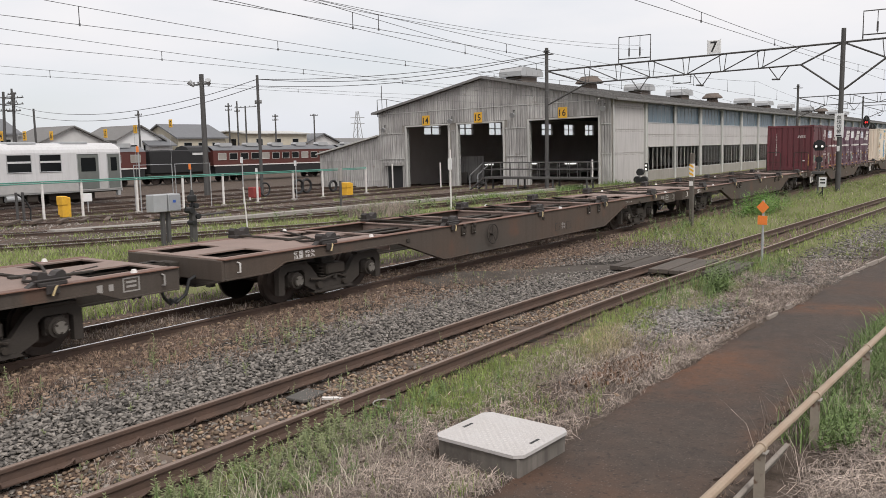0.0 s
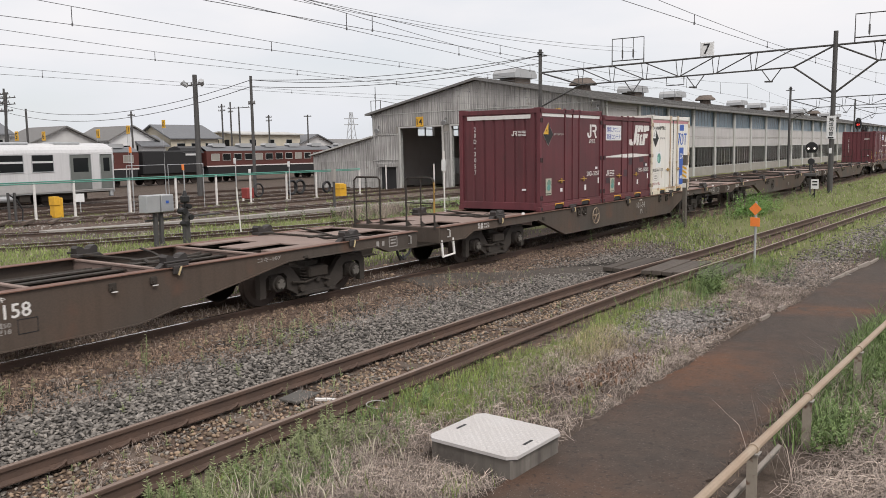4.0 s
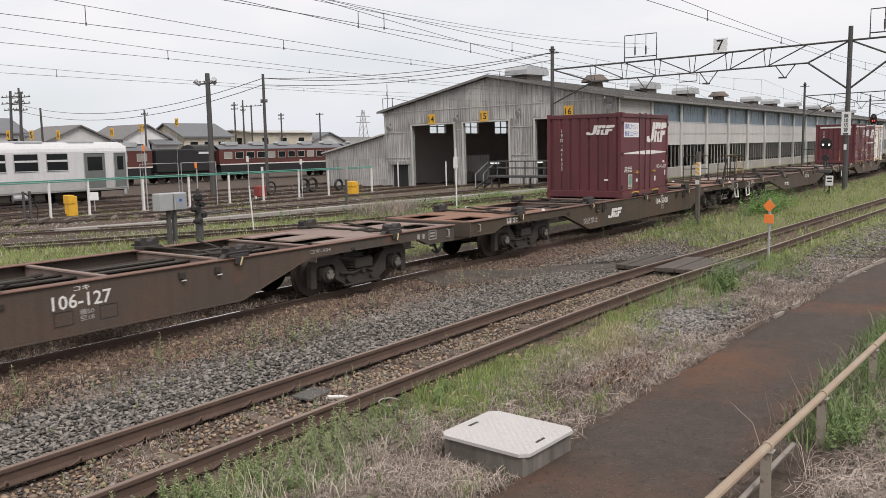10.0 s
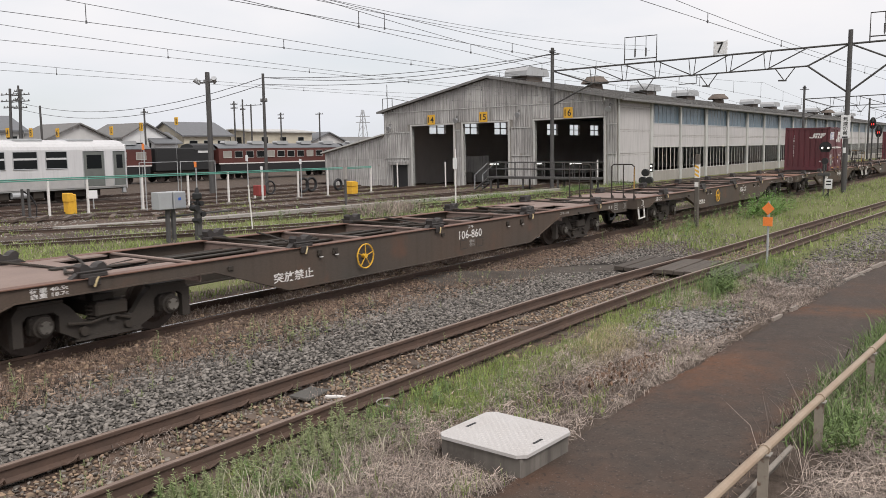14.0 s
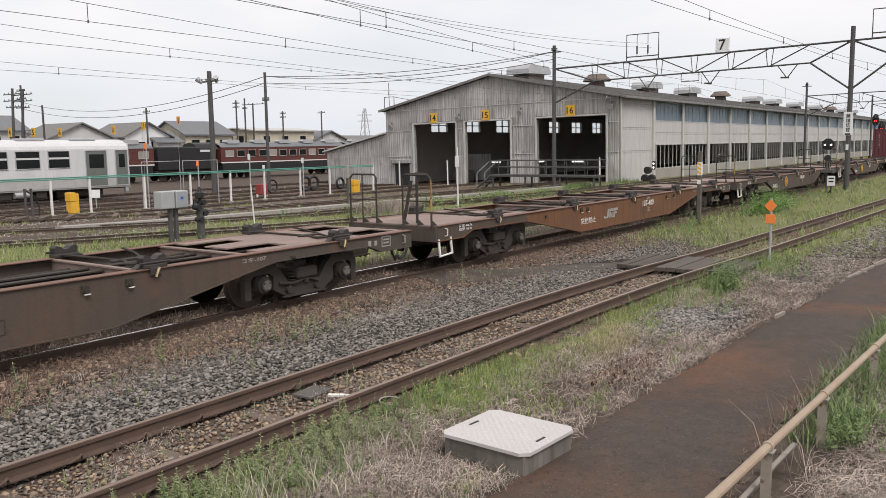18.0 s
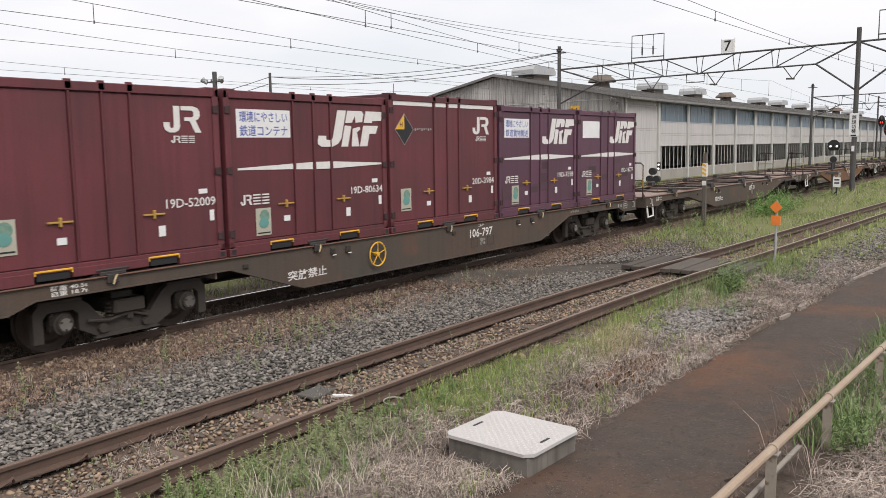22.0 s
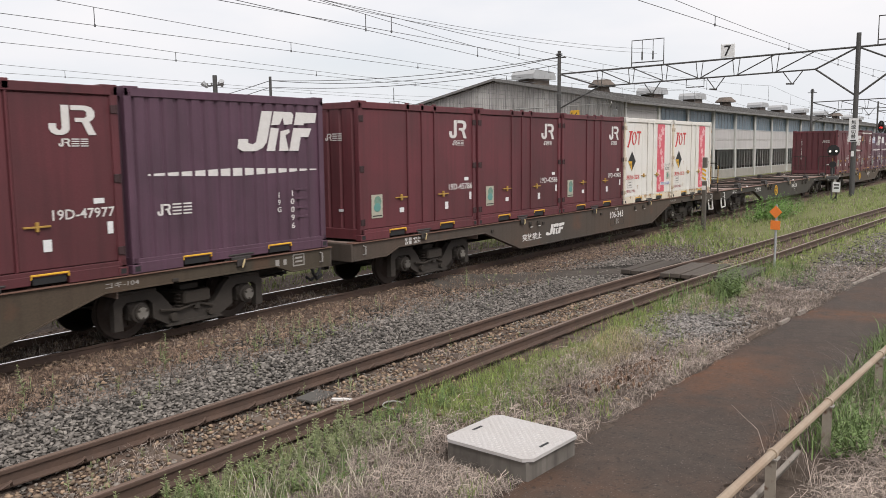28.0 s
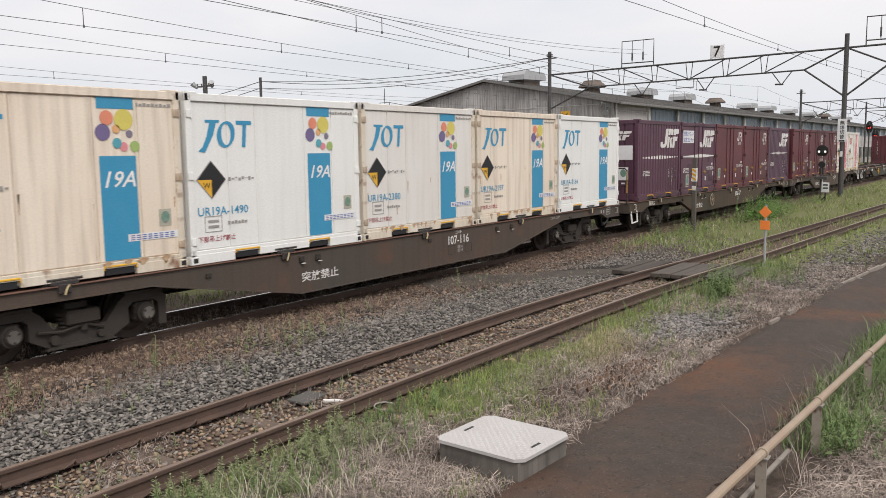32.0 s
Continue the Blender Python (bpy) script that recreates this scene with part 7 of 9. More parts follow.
def bogie_meshes():
    """The meshes of one bogie, about its centre on the rails."""
    r = {}
    g = Geo()
    # a cast side frame: arches over the axle boxes, joined by a low bow
    half = [(-1.32, 0.20), (-1.32, 0.60), (-1.22, 0.72), (-0.70, 0.72), (-0.56, 0.62), (-0.36, 0.38)]
    under = [(-0.45, 0.16), (-0.71, 0.30), (-0.71, 0.52), (-0.78, 0.58), (-1.12, 0.58), (-1.19, 0.52), (-1.19, 0.20)]
    prof = half + [(-x, z) for x, z in half[::-1]] + [(-x, z) for x, z in under[::-1]] + under
    g.prism(prof, "y", -0.055, 0.055)
    g.prism([(-0.50, 0.14), (0.50, 0.14), (0.42, 0.19), (-0.42, 0.19)], "y", -0.10, 0.10)
    for e in (-1, 1):
        g.box(e * 0.95 - 0.30, e * 0.95 + 0.30, -0.075, 0.075, 0.69, 0.735, 0.01)
    r["side_frame"] = g
    g = Geo()
    for x in (-0.2, 0.2):
        for z in range(4):
            g.ring((x, 0.02, 0.40 + z * 0.055), 0.075, 0.02, "z", 10)
    g.tube((0.02, -0.07, 0.34), (0.02, -0.07, 0.62), 0.055, 10)
    g.run([(-0.62, -0.10, 0.40), (-0.3, -0.10, 0.36), (0.02, -0.10, 0.42), (0.30, -0.09, 0.33)], 0.022, 6)
    g.tube((-0.40, -0.13, 0.27), (-0.40, -0.05, 0.27), 0.065, 10)
    g.tube((0.25, -0.13, 0.25), (0.25, -0.05, 0.25), 0.05, 10)
    r["spring_nest"] = g
    g = Geo()
    g.box(-0.14, 0.14, -0.06, 0.1, 0.30, 0.56, 0.03)
    g.tube((0, -0.12, 0.42), (0, -0.05, 0.42), 0.14, 16, 0.15)
    g.tube((0, -0.165, 0.42), (0, -0.12, 0.42), 0.105, 14)
    for i in range(3):
        a = i * 2.094 + 0.5
        g.tube((0.07 * math.cos(a), -0.185, 0.42 + 0.07 * math.sin(a)), (0.07 * math.cos(a), -0.16, 0.42 + 0.07 * math.sin(a)), 0.018, 6)
    r["axle_box"] = g
    g = Geo()
    g.box(-0.24, 0.24, -1.05, 1.05, 0.42, 0.62, 0.03)
    g.tube((0, 0, 0.6), (0, 0, 0.74), 0.2, 14)
    for y in (-0.75, 0.75):
        g.box(-0.16, 0.16, y - 0.1, y + 0.1, 0.6, 0.70, 0.01)
    r["bogie"] = g
    g = Geo()
    for s in (-1, 1):
        g.tube((0, s * 0.50, 0), (0, s * 0.59, 0), 0.405, 26)
        g.tube((0, s * 0.59, 0), (0, s * 0.63, 0), 0.30, 20, 0.24)
        g.tube((0, s * 0.53, 0), (0, s * 0.50, 0), 0.43, 26)
        for i in range(3):
            a = i * 2.0944
            g.tube((0.2 * math.cos(a), s * 0.62, 0.2 * math.sin(a)), (0.2 * math.cos(a), s * 0.645, 0.2 * math.sin(a)), 0.03, 6)
    g.tube((0, -0.90, 0), (0, 0.90, 0), 0.075, 12)
    r["wheelset"] = g
    g = Geo()
    g.box(-0.06, 0.0, -0.62, 0.62, 0.3, 0.4, 0.01)
    for s in (-1, 1):
        g.box(-0.09, 0.0, s * 0.55 - 0.07, s * 0.55 + 0.07, 0.22, 0.5, 0.01)
    r["brake_beam"] = g
    mats = {"side_frame": M_BOGIE, "spring_nest": M_DARK, "axle_box": M_BOGIE, "bogie": M_DARK, "wheelset": M_WHEEL, "brake_beam": M_DARK}
    return {k: g.mesh(k, mats[k]) for k, g in r.items()}


BOGIE = bogie_meshes()
CAP = Geo().tube((0, -0.178, 0.42), (0, -0.165, 0.42), 0.085, 14).mesh("axle_cap", mat("worn_cap", (0.20, 0.185, 0.165), 0.5, 0.5, tint=(0.09, 0.08, 0.07), scale=14, rand=0.3))
WHEELS = []


def add_bogie(parent, x):
    b = part("bogie", BOGIE["bogie"], None, parent, at=pose(x, 0, 0))
    for s in (-1, 1):
        turn = 0 if s < 0 else 180
        part("side_frame", BOGIE["side_frame"], None, b, at=pose(0, s * 0.90, 0))
        part("spring_nest", BOGIE["spring_nest"], None, b, at=pose(0, s * 0.90, 0))
        for ax in (-0.95, 0.95):
            part("axle_box", BOGIE["axle_box"], None, b, "grimy axle box with a worn bright cap", pose(ax, s * 0.90, 0, 0, 0, turn))
            part("axle_cap", CAP, None, b, "worn bright axle cap", pose(ax, s * 0.90, 0, 0, 0, turn))
    for ax in (-0.95, 0.95):
        WHEELS.append((part("wheelset", BOGIE["wheelset"], None, b, "steel wheels on an axle", pose(ax, 0, 0.405)), ax))
        part("brake_beam", BOGIE["brake_beam"], None, b, at=pose(ax * 0.42, 0, 0, 0, 0, 0 if ax > 0 else 180))


def sill_outline(kind):
    belly, slope, low = (3.3, 6.2, 0.29) if kind == "107" else (4.0, 5.5, 0.33)
    return [(-9.75, 0.985), (9.75, 0.985), (9.75, 0.69), (8.85, 0.69), (8.50, 0.82), (slope, 0.82), (belly, low), (-belly, low), (-slope, 0.82), (-8.50, 0.82), (-8.85, 0.69), (-9.75, 0.69)]


LOCK = Geo()
LOCK.box(-0.19, 0.19, -0.12, 0.10, 1.0, 1.06, 0.012)
LOCK.prism([(-0.17, 1.05), (0.17, 1.05), (0.19, 1.15), (0.15, 1.19), (0.08, 1.17), (0.04, 1.13), (-0.04, 1.13), (-0.08, 1.17), (-0.15, 1.19), (-0.19, 1.15)], "y", -0.09, 0.07)
LOCK.prism([(-0.30, 1.003), (-0.17, 1.003), (-0.15, 1.08), (-0.22, 1.05)], "y", -0.06, 0.05)
LOCK.box(-0.10, 0.07, -0.135, -0.10, 0.90, 1.02, 0.008)
LOCK.tube((-0.24, -0.10, 1.08), (0.24, -0.10, 1.08), 0.018, 6)
LOCK_M = LOCK.mesh("container_lock", mat("lock_black", (0.030, 0.027, 0.026), 0.6, tint=(0.06, 0.045, 0.04), scale=8))
ROD = Geo()
ROD.run([(0, 0.08, 1.05), (0.22, 0.5, 1.03), (0.5, 0.95, 1.02), (0.75, 1.5, 1.03), (0.9, 2.05, 1.05)], 0.020)
ROD.run([(-0.15, 0.08, 1.06), (-0.1, 0.4, 1.03), (0.15, 0.85, 1.01), (0.1, 1.4, 1.02), (-0.1, 2.1, 1.05)], 0.024)
ROD.run([(0.1, 0.08, 1.02), (0.4, 0.4, 0.98), (0.85, 0.85, 0.98), (1.3, 1.0, 0.99)], 0.026)
ROD.box(0.35, 0.95, 0.5, 0.58, 1.0, 1.03, 0.005)
ROD.box(0.0, 0.5, 0.9, 1.02, 1.0, 1.03, 0.005)
ROD_M = ROD.mesh("lock_rod", M_DARK)
HANDLE_M = Geo().run([(0.04, -0.13, 1.0), (0.0, -0.17, 0.985), (-0.03, -0.19, 0.95), (-0.055, -0.19, 0.89)], 0.013).mesh("lock_handle", mat("worn_handle", (0.50, 0.40, 0.22), 0.6, tint=(0.30, 0.20, 0.09), scale=9))
HOOK_M = Geo().box(-0.055, 0.055, -0.035, 0.0, -0.055, 0.055, 0.01).tube((0, -0.05, -0.02), (0, -0.02, -0.02), 0.03, 8).mesh("lashing_hook", M_DARK)
HOOK_BIG = Geo().box(-0.075, 0.075, -0.05, 0.0, -0.11, 0.08, 0.012).box(-0.04, 0.04, -0.085, -0.03, 0.06, 0.13, 0.01).tube((0, -0.075, -0.03), (0, -0.045, -0.03), 0.04, 8).mesh("lashing_hook", M_DARK)
HOOKMARK_M = Geo().box(-0.03, 0.05, -0.056, -0.035, -0.075, -0.062).mesh("hook_mark", M_WHITE)


def brake_wheel(parent, x, y, z, material, flat=False):
    g = Geo()
    axis = "z" if flat else "y"
    g.ring((0, 0, 0), 0.22, 0.014, axis, 20)
    for i in range(5):
        a = i * 1.2566 + 0.3
        e = (0.21 * math.cos(a), 0.21 * math.sin(a))
        g.tube((0, 0, 0), (e[0], e[1], 0) if flat else (e[0], 0, e[1]), 0.009, 5)
    g.tube((0, 0, -0.05) if flat else (0, -0.02, 0), (0, 0, 0.03) if flat else (0, 0.08, 0), 0.04, 10)
    part("brake_wheel", g, material, parent, "", pose(x, y, z))


M_DULLYELLOW = mat("dull_yellow", (0.42, 0.25, 0.05), 0.6, tint=(0.22, 0.13, 0.05), scale=8)


STIFF_LONG = Geo().box(-0.008, 0.008, -0.039, 0.039, 0.33, 0.98).mesh("stiffener", M_WAGON)
STIFF_SHORT = Geo().box(-0.008, 0.008, -0.039, 0.039, 0.83, 0.98).mesh("stiffener", M_WAGON)
PAD = Geo().box(-0.05, 0.05, -0.028, -0.002, -0.035, 0.035, 0.006).mesh("label_pad", M_DARK)


def wagon(k, kind, number="", tone=None, flip=False, railing=True, wheel=None, words=True, mark=False):
    """A flat container wagon about its middle; its rails run along x."""
    tone = tone or M_WAGON
    look_of = {M_WAGON_RUST.name: "rust-orange", M_WAGON_DARK.name: "sooty dark grey", M_WAGON_OLIVE.name: "rust-stained olive-brown"}.get(tone.name, "grime-brown grey")
    w = thing("flat_wagon", wagon_at(k) - BODY, 0, 0, f"{look_of} steel container flat wagon on two bogies", "freight wagon", "wagons of the freight train")
    d = -1 if flip else 1
    out = sill_outline(kind)
    for s in (-1, 1):
        g = Geo().prism(out, "y", s * 1.18, s * 1.205)
        part("side_sill", g, tone, w)
        lo, hi = (1.10, 1.235) if s > 0 else (-1.235, -1.10)
        for (xa, za), (xb, zb) in zip(out[2:], out[3:]):
            part("bottom_flange", Geo().prism([(xa, za + 0.003), (xb, zb + 0.003), (xb, zb - 0.015), (xa, za - 0.015)], "y", lo, hi), tone, w)
        for x in (-5.7, -1.9, 1.9, 5.7):
            part("stiffener", STIFF_LONG if abs(x) < 3 else STIFF_SHORT, None, w, at=pose(x, s * 1.14, 0))
        for x in (-5.2, -2.9, 0.35, 6.6):
            part("label_pad", PAD, None, w, at=pose(x, s * 1.207, 0.835, 0, 0, 0 if s < 0 else 180))
        if tone is M_WAGON_RUST:
            for e in (-1, 1):
                part("sill_end", Geo().prism([(e * 6.25, 0.982), (e * 9.76, 0.982), (e * 9.76, 0.695), (e * 8.84, 0.695), (e * 8.49, 0.825), (e * 6.05, 0.825)], "y", min(s * 1.19, s * 1.209), max(s * 1.19, s * 1.209)), M_WAGON, w, "grime-brown repainted end of the sill")
        part("top_flange", Geo().box(-9.78, 9.78, min(s * 1.06, s * 1.24), max(s * 1.06, s * 1.24), 0.985, 1.003, 0.004), M_FLANGE, w, "worn rust-red edge flange")
    g = Geo()
    for s in (-1, 1):
        g.box(-9.6, 9.6, s * 0.17 - 0.012, s * 0.17 + 0.012, 0.50, 0.90)
        g.box(-9.6, 9.6, s * 0.19 - 0.07, s * 0.19 + 0.07, 0.90, 0.92)
    g.box(-9.6, 9.6, -0.3, 0.3, 0.48, 0.50)
    part("centre_sill", g, M_DARK, w, "dark grimy centre sill")
    for y in (-0.62, 0.66):
        part("brake_pipe", Geo().tube((-9.4, y, 0.86), (9.4, y, 0.86), 0.025, 6), M_BOGIE, w)
    for x in (-5.72, -3.81, -1.9, 0.0, 1.9, 3.81, 5.72):
        g = Geo().box(x - 0.04, x + 0.04, -1.16, 1.16, 0.955, 0.99, 0.006).box(x - 0.01, x + 0.01, -1.16, 1.16, 0.45 if abs(x) < 3.5 else 0.7, 0.96)
        part("cross_member", g, M_DECK, w)
    for e in (-1, 1):
        solid = e == -d and kind in ("107", "106")
        x_in, x_mid, x_hole, x_end = 6.0, 6.9, 8.55, 9.74
        cells = [(x_mid, x_hole if not solid else x_end, -1.08, 1.08), (x_in, x_mid, -1.08, -0.78), (x_in, x_mid, 0.78, 1.08), (x_in, x_mid, -0.28, 0.28)]
        if not solid:
            cells += [(x_hole, x_end, -0.3, 0.3), (x_hole, x_end, -1.08, -0.95), (x_hole, x_end, 0.95, 1.08), (9.58, x_end, -0.95, -0.3), (9.58, x_end, 0.3, 0.95)]
        for x0, x1, y0, y1 in cells:
            part("deck_plate", Geo().box(min(e * x0, e * x1), max(e * x0, e * x1), y0, y1, 0.975, 0.998), M_DECKRUST if k == 2 else M_DECK, w, "rust-brown deck plate")
        g = Geo().box(min(e * 9.72, e * 9.80), max(e * 9.72, e * 9.80), -1.2, 1.2, 0.66, 0.985, 0.01)
        part("end_beam", g, M_WAGON, w)
        g = Geo()
        x0 = e * 9.75
        g.box(min(x0, x0 + e * 0.2), max(x0, x0 + e * 0.2), -0.17, 0.17, 0.62, 0.92, 0.02)
        g.box(min(x0 + e * 0.15, x0 + e * 0.42), max(x0 + e * 0.15, x0 + e * 0.42), -0.09, 0.09, 0.72, 0.86, 0.02)
        g.prism([(x0 + e * 0.30, -0.15), (x0 + e * 0.50, -0.13), (x0 + e * 0.50, 0.02), (x0 + e * 0.42, 0.14), (x0 + e * 0.30, 0.16)], "z", 0.64, 0.94)
        part("coupler", g, M_DARK, w)
        for y in (-0.55, 0.5):
            g = Geo().run([(x0, y, 0.72), (x0 + e * 0.16, y, 0.66), (x0 + e * 0.24, y, 0.45), (x0 + e * 0.38, y * 0.9, 0.33), (x0 + e * 0.50, y * 0.9, 0.40)], 0.028, 7)
            part("air_hose", g, M_BLACK, w)
        for s in (-1, 1):
            g = Geo()
            if e == -d and railing:
                a, b = e * 9.30, e * 9.72
                g.run([(a, s * 1.20, 0.74), (a, s * 1.24, 0.40), (b, s * 1.24, 0.37), (b, s * 1.20, 0.72)], 0.028, 6)
                part("step", g, M_WHITE, w, "white-painted hanging step")
            g = Geo().run([(e * 9.5, s * 1.21, 0.93), (e * 9.5, s * 1.27, 0.92), (e * 9.5, s * 1.27, 0.78), (e * 9.5, s * 1.21, 0.77)], 0.014, 6)
            part("grab_iron", g, M_WHITE if e == -d else M_GREYMARK, w)
    if railing:
        e = -d
        for s in (-1, 1):
            x = e * 9.82
            top = Geo().run([(x, s * 0.36, 1.0), (x, s * 0.36, 1.98), (x, s * 0.42, 2.04), (x, s * 1.02, 2.04), (x, s * 1.10, 1.97), (x, s * 1.10, 1.55)], 0.021, 7)
            part("end_rail", top, M_BOGIE, w)
            part("rail_post", Geo().tube((x, s * 1.10, 0.95), (x, s * 1.10, 1.6 if s > 0 else 1.3), 0.022, 7), M_BOGIE, w)
            if s < 0:
                part("grip_post", Geo().tube((x, -1.10, 1.3), (x, -1.10, 1.95), 0.021, 8), M_DULLYELLOW, w, "dull yellow grip sleeve")
            part("mid_rail", Geo().tube((x, s * 0.36, 1.5), (x, s * 1.10, 1.5), 0.014, 6).tube((x, s * 0.75, 1.0), (x, s * 0.75, 2.04), 0.016, 6), M_BOGIE, w)
        for s in (-1, 1):
            for q in (0.36, 0.75, 1.10):
                part("rail_gusset", Geo().prism([(e * 9.80, 1.0), (e * 9.62, 1.0), (e * 9.80, 1.12)], "y", s * q - 0.006, s * q + 0.006), M_BOGIE, w)
        if kind == "107":
            part("brake_column", Geo().tube((e * 9.45, -0.45, 1.0), (e * 9.45, -0.45, 2.02), 0.03, 8).run([(e * 9.6, -0.2, 1.0), (e * 9.45, -0.3, 1.9)], 0.04), M_BOGIE, w)
            brake_wheel(w, e * 9.45, -0.45, 2.05, M_DULLYELLOW if k == 1 else M_BOGIE, True)
    for i in range(5):
        x = (i - 2) * SLOT + SEAT.get(k, 0.0) + BODY
        for s in (-1, 1):
            lk = part("container_lock", LOCK_M, None, w, at=pose(x, s * 1.12, 0, 0, 0, 0 if s < 0 else 180))
            if s < 0:
                part("lock_handle", HANDLE_M, None, lk, "worn yellowish lock handle")
        part("lock_rod", ROD_M, None, w, at=pose(x, -1.1, 0))
        if i in (1, 3):
            for dx in (0.36, 0.75) if i == 1 else (-1.06, -0.42):
                hk = part("lashing_hook", HOOK_BIG if kind == "104" else HOOK_M, None, w, at=pose(x + dx, -1.206, 0.86))
                part("hook_mark", HOOKMARK_M, None, hk, "white paint mark")
        if kind == "104" and i in (0, 2, 4):
            for s in (-1, 1):
                part("lamp_stud", Geo().tube((x + 1.2, s * 1.15, 1.0), (x + 1.2, s * 1.15, 1.05), 0.05, 8, 0.03), M_WHITE, w)
    for e in (-1, 1):
        add_bogie(w, e * 7.1)
    part("brake_cylinder", Geo().tube((-0.6, 0.55, 0.62), (0.3, 0.55, 0.62), 0.16, 14).tube((0.3, 0.55, 0.62), (1.2, 0.5, 0.62), 0.03, 6).tube((1.6, -0.6, 0.6), (2.6, -0.6, 0.6), 0.19, 14), M_DARK, w)
    y = -1.212 if tone is M_WAGON_RUST else -1.207
    if words:
        if number:
            lettered(number, 0.185, M_GREYMARK if k == 0 else M_MARK, w, 1.22 + BODY, y, 0.76, width=sum(0.085 if q in "1-" else 0.142 for q in number), name="number")
            lettered("コキ", 0.07, M_MARK, w, 1.22 + BODY, y, 0.915, width=0.22, name="class_name")
        lettered("積50\n空18", 0.15, M_GREYMARK, w, 1.27 + BODY, y, 0.56, width=0.2, name="load_mark")
        for x in (0.95 + BODY, 1.58 + BODY):
            plate([rect(-0.13, 0.13, 0.085, 0.095), rect(-0.13, 0.13, -0.095, -0.085), rect(-0.13, -0.12, -0.09, 0.09), rect(0.12, 0.13, -0.09, 0.09)], M_BLACK, w, x, y, 0.55, name="card_frame")
        if number and number != "101-34":
            lettered("突放禁止", 0.17, M_GREYMARK if k == 2 else M_MARK, w, {8: -5.0, 9: -3.6, 10: -3.69}.get(k, -3.0 if kind == "107" else -4.05) + BODY, y, 0.84 if k == 8 else 0.55, width=0.9, name="warning")
        lettered("荷重 40.7t\n自重 18.6t" if kind == "107" else "荷重 40.5t\n自重 18.7t", 0.135, M_MARK, w, -8.75 if kind == "107" else -8.05, y, 0.895, width=0.50, name="load_label")
        plate([rect(-0.3, -0.22, -0.06, 0.05), rect(-0.13, -0.06, -0.05, 0.04), rect(0.08, 0.34, 0.08, 0.1), rect(0.08, 0.34, -0.1, -0.08), rect(0.08, 0.1, -0.08, 0.08), rect(0.32, 0.34, -0.08, 0.08), rect(0.13, 0.29, 0.02, 0.05), rect(0.13, 0.29, -0.04, -0.01)], M_GREYMARK, w, 8.62 + BODY, y, 0.86, name="end_label")
        lettered("コキ-107" if kind == "107" else "コキ-104", 0.075, M_GREYMARK, w, 5.6 + BODY, y, 0.9, width=0.5, name="class_mark")
    if mark:
        plate(FLASH_SHAPE(0.9, 0.26), M_MARK if k != 5 else M_GREYMARK, w, (-2.45 if k != 5 else -1.55) + BODY, y, 0.64, name="operator_mark")
    if wheel:
        brake_wheel(w, -2.32 + BODY, -1.27, 0.68, wheel)
    return w


def FLASH_SHAPE(w, h):
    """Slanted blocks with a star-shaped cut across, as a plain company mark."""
    blocks = (
        [(-0.27, 0.5), (-0.13, 0.5), (-0.13, -0.28), (-0.17, -0.42), (-0.25, -0.5), (-0.42, -0.5), (-0.49, -0.42), (-0.5, -0.2), (-0.38, -0.2), (-0.37, -0.30), (-0.31, -0.33), (-0.27, -0.28)],
        [(-0.11, 0.5), (0.13, 0.5), (0.17, 0.42), (0.17, 0.19), (0.06, 0.17), (0.03, 0.36), (0.0, 0.17), (-0.11, 0.15)],
        [(-0.11, 0.09), (0.0, 0.07), (0.0, -0.5), (-0.11, -0.5)],
        [(0.03, 0.0), (0.14, 0.06), (0.16, -0.02), (0.11, -0.10), (0.19, -0.5), (0.06, -0.5)],
        [(0.2, 0.5), (0.5, 0.5), (0.5, 0.24), (0.34, 0.22), (0.34, 0.17), (0.2, 0.17)],
        [(0.2, 0.09), (0.46, 0.09), (0.44, -0.14), (0.33, -0.14), (0.33, -0.5), (0.2, -0.5)])
    return [[(x * w + y * h * 0.28, y * h) for x, y in q] for q in blocks]


def PAIR_SHAPE(w, h):
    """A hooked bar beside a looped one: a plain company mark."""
    hook = [(-0.22, 0.5), (-0.06, 0.5), (-0.06, -0.30), (-0.10, -0.42), (-0.20, -0.5), (-0.34, -0.5), (-0.44, -0.42), (-0.48, -0.28), (-0.48, -0.12), (-0.33, -0.12), (-0.33, -0.26), (-0.29, -0.34), (-0.25, -0.34), (-0.22, -0.26)]
    loop = [(-0.02, 0.5), (0.30, 0.5), (0.42, 0.44), (0.48, 0.30), (0.48, 0.14), (0.43, 0.02), (0.36, -0.04), (0.50, -0.5), (0.33, -0.5), (0.20, -0.06), (0.06, -0.06), (0.06, 0.08), (0.26, 0.08), (0.31, 0.14), (0.31, 0.28), (0.26, 0.34), (-0.02, 0.34)]
    return [[(x * w, y * h) for x, y in q] for q in (hook, loop)]


def company_bar(parent, x, y, z, w=0.42, h=0.12, face="-y", m=None):
    """Four small signs in a row, drawn as plain bars."""
    def ladder(x0, x1):
        t = 0.13 * h
        return [rect(x0, x1, -0.5 * h + i * 0.29 * h, -0.5 * h + i * 0.29 * h + t) for i in range(4)]
    pair = [[(q[0] * 0.40 - 0.30 * w / 1.0, q[1]) for q in p] for p in PAIR_SHAPE(w * 0.98, h)]
    plate(pair + ladder(-0.06 * w, 0.20 * w) + ladder(0.25 * w, 0.5 * w), m or M_MARK, parent, x, y, z, face, "company_name")


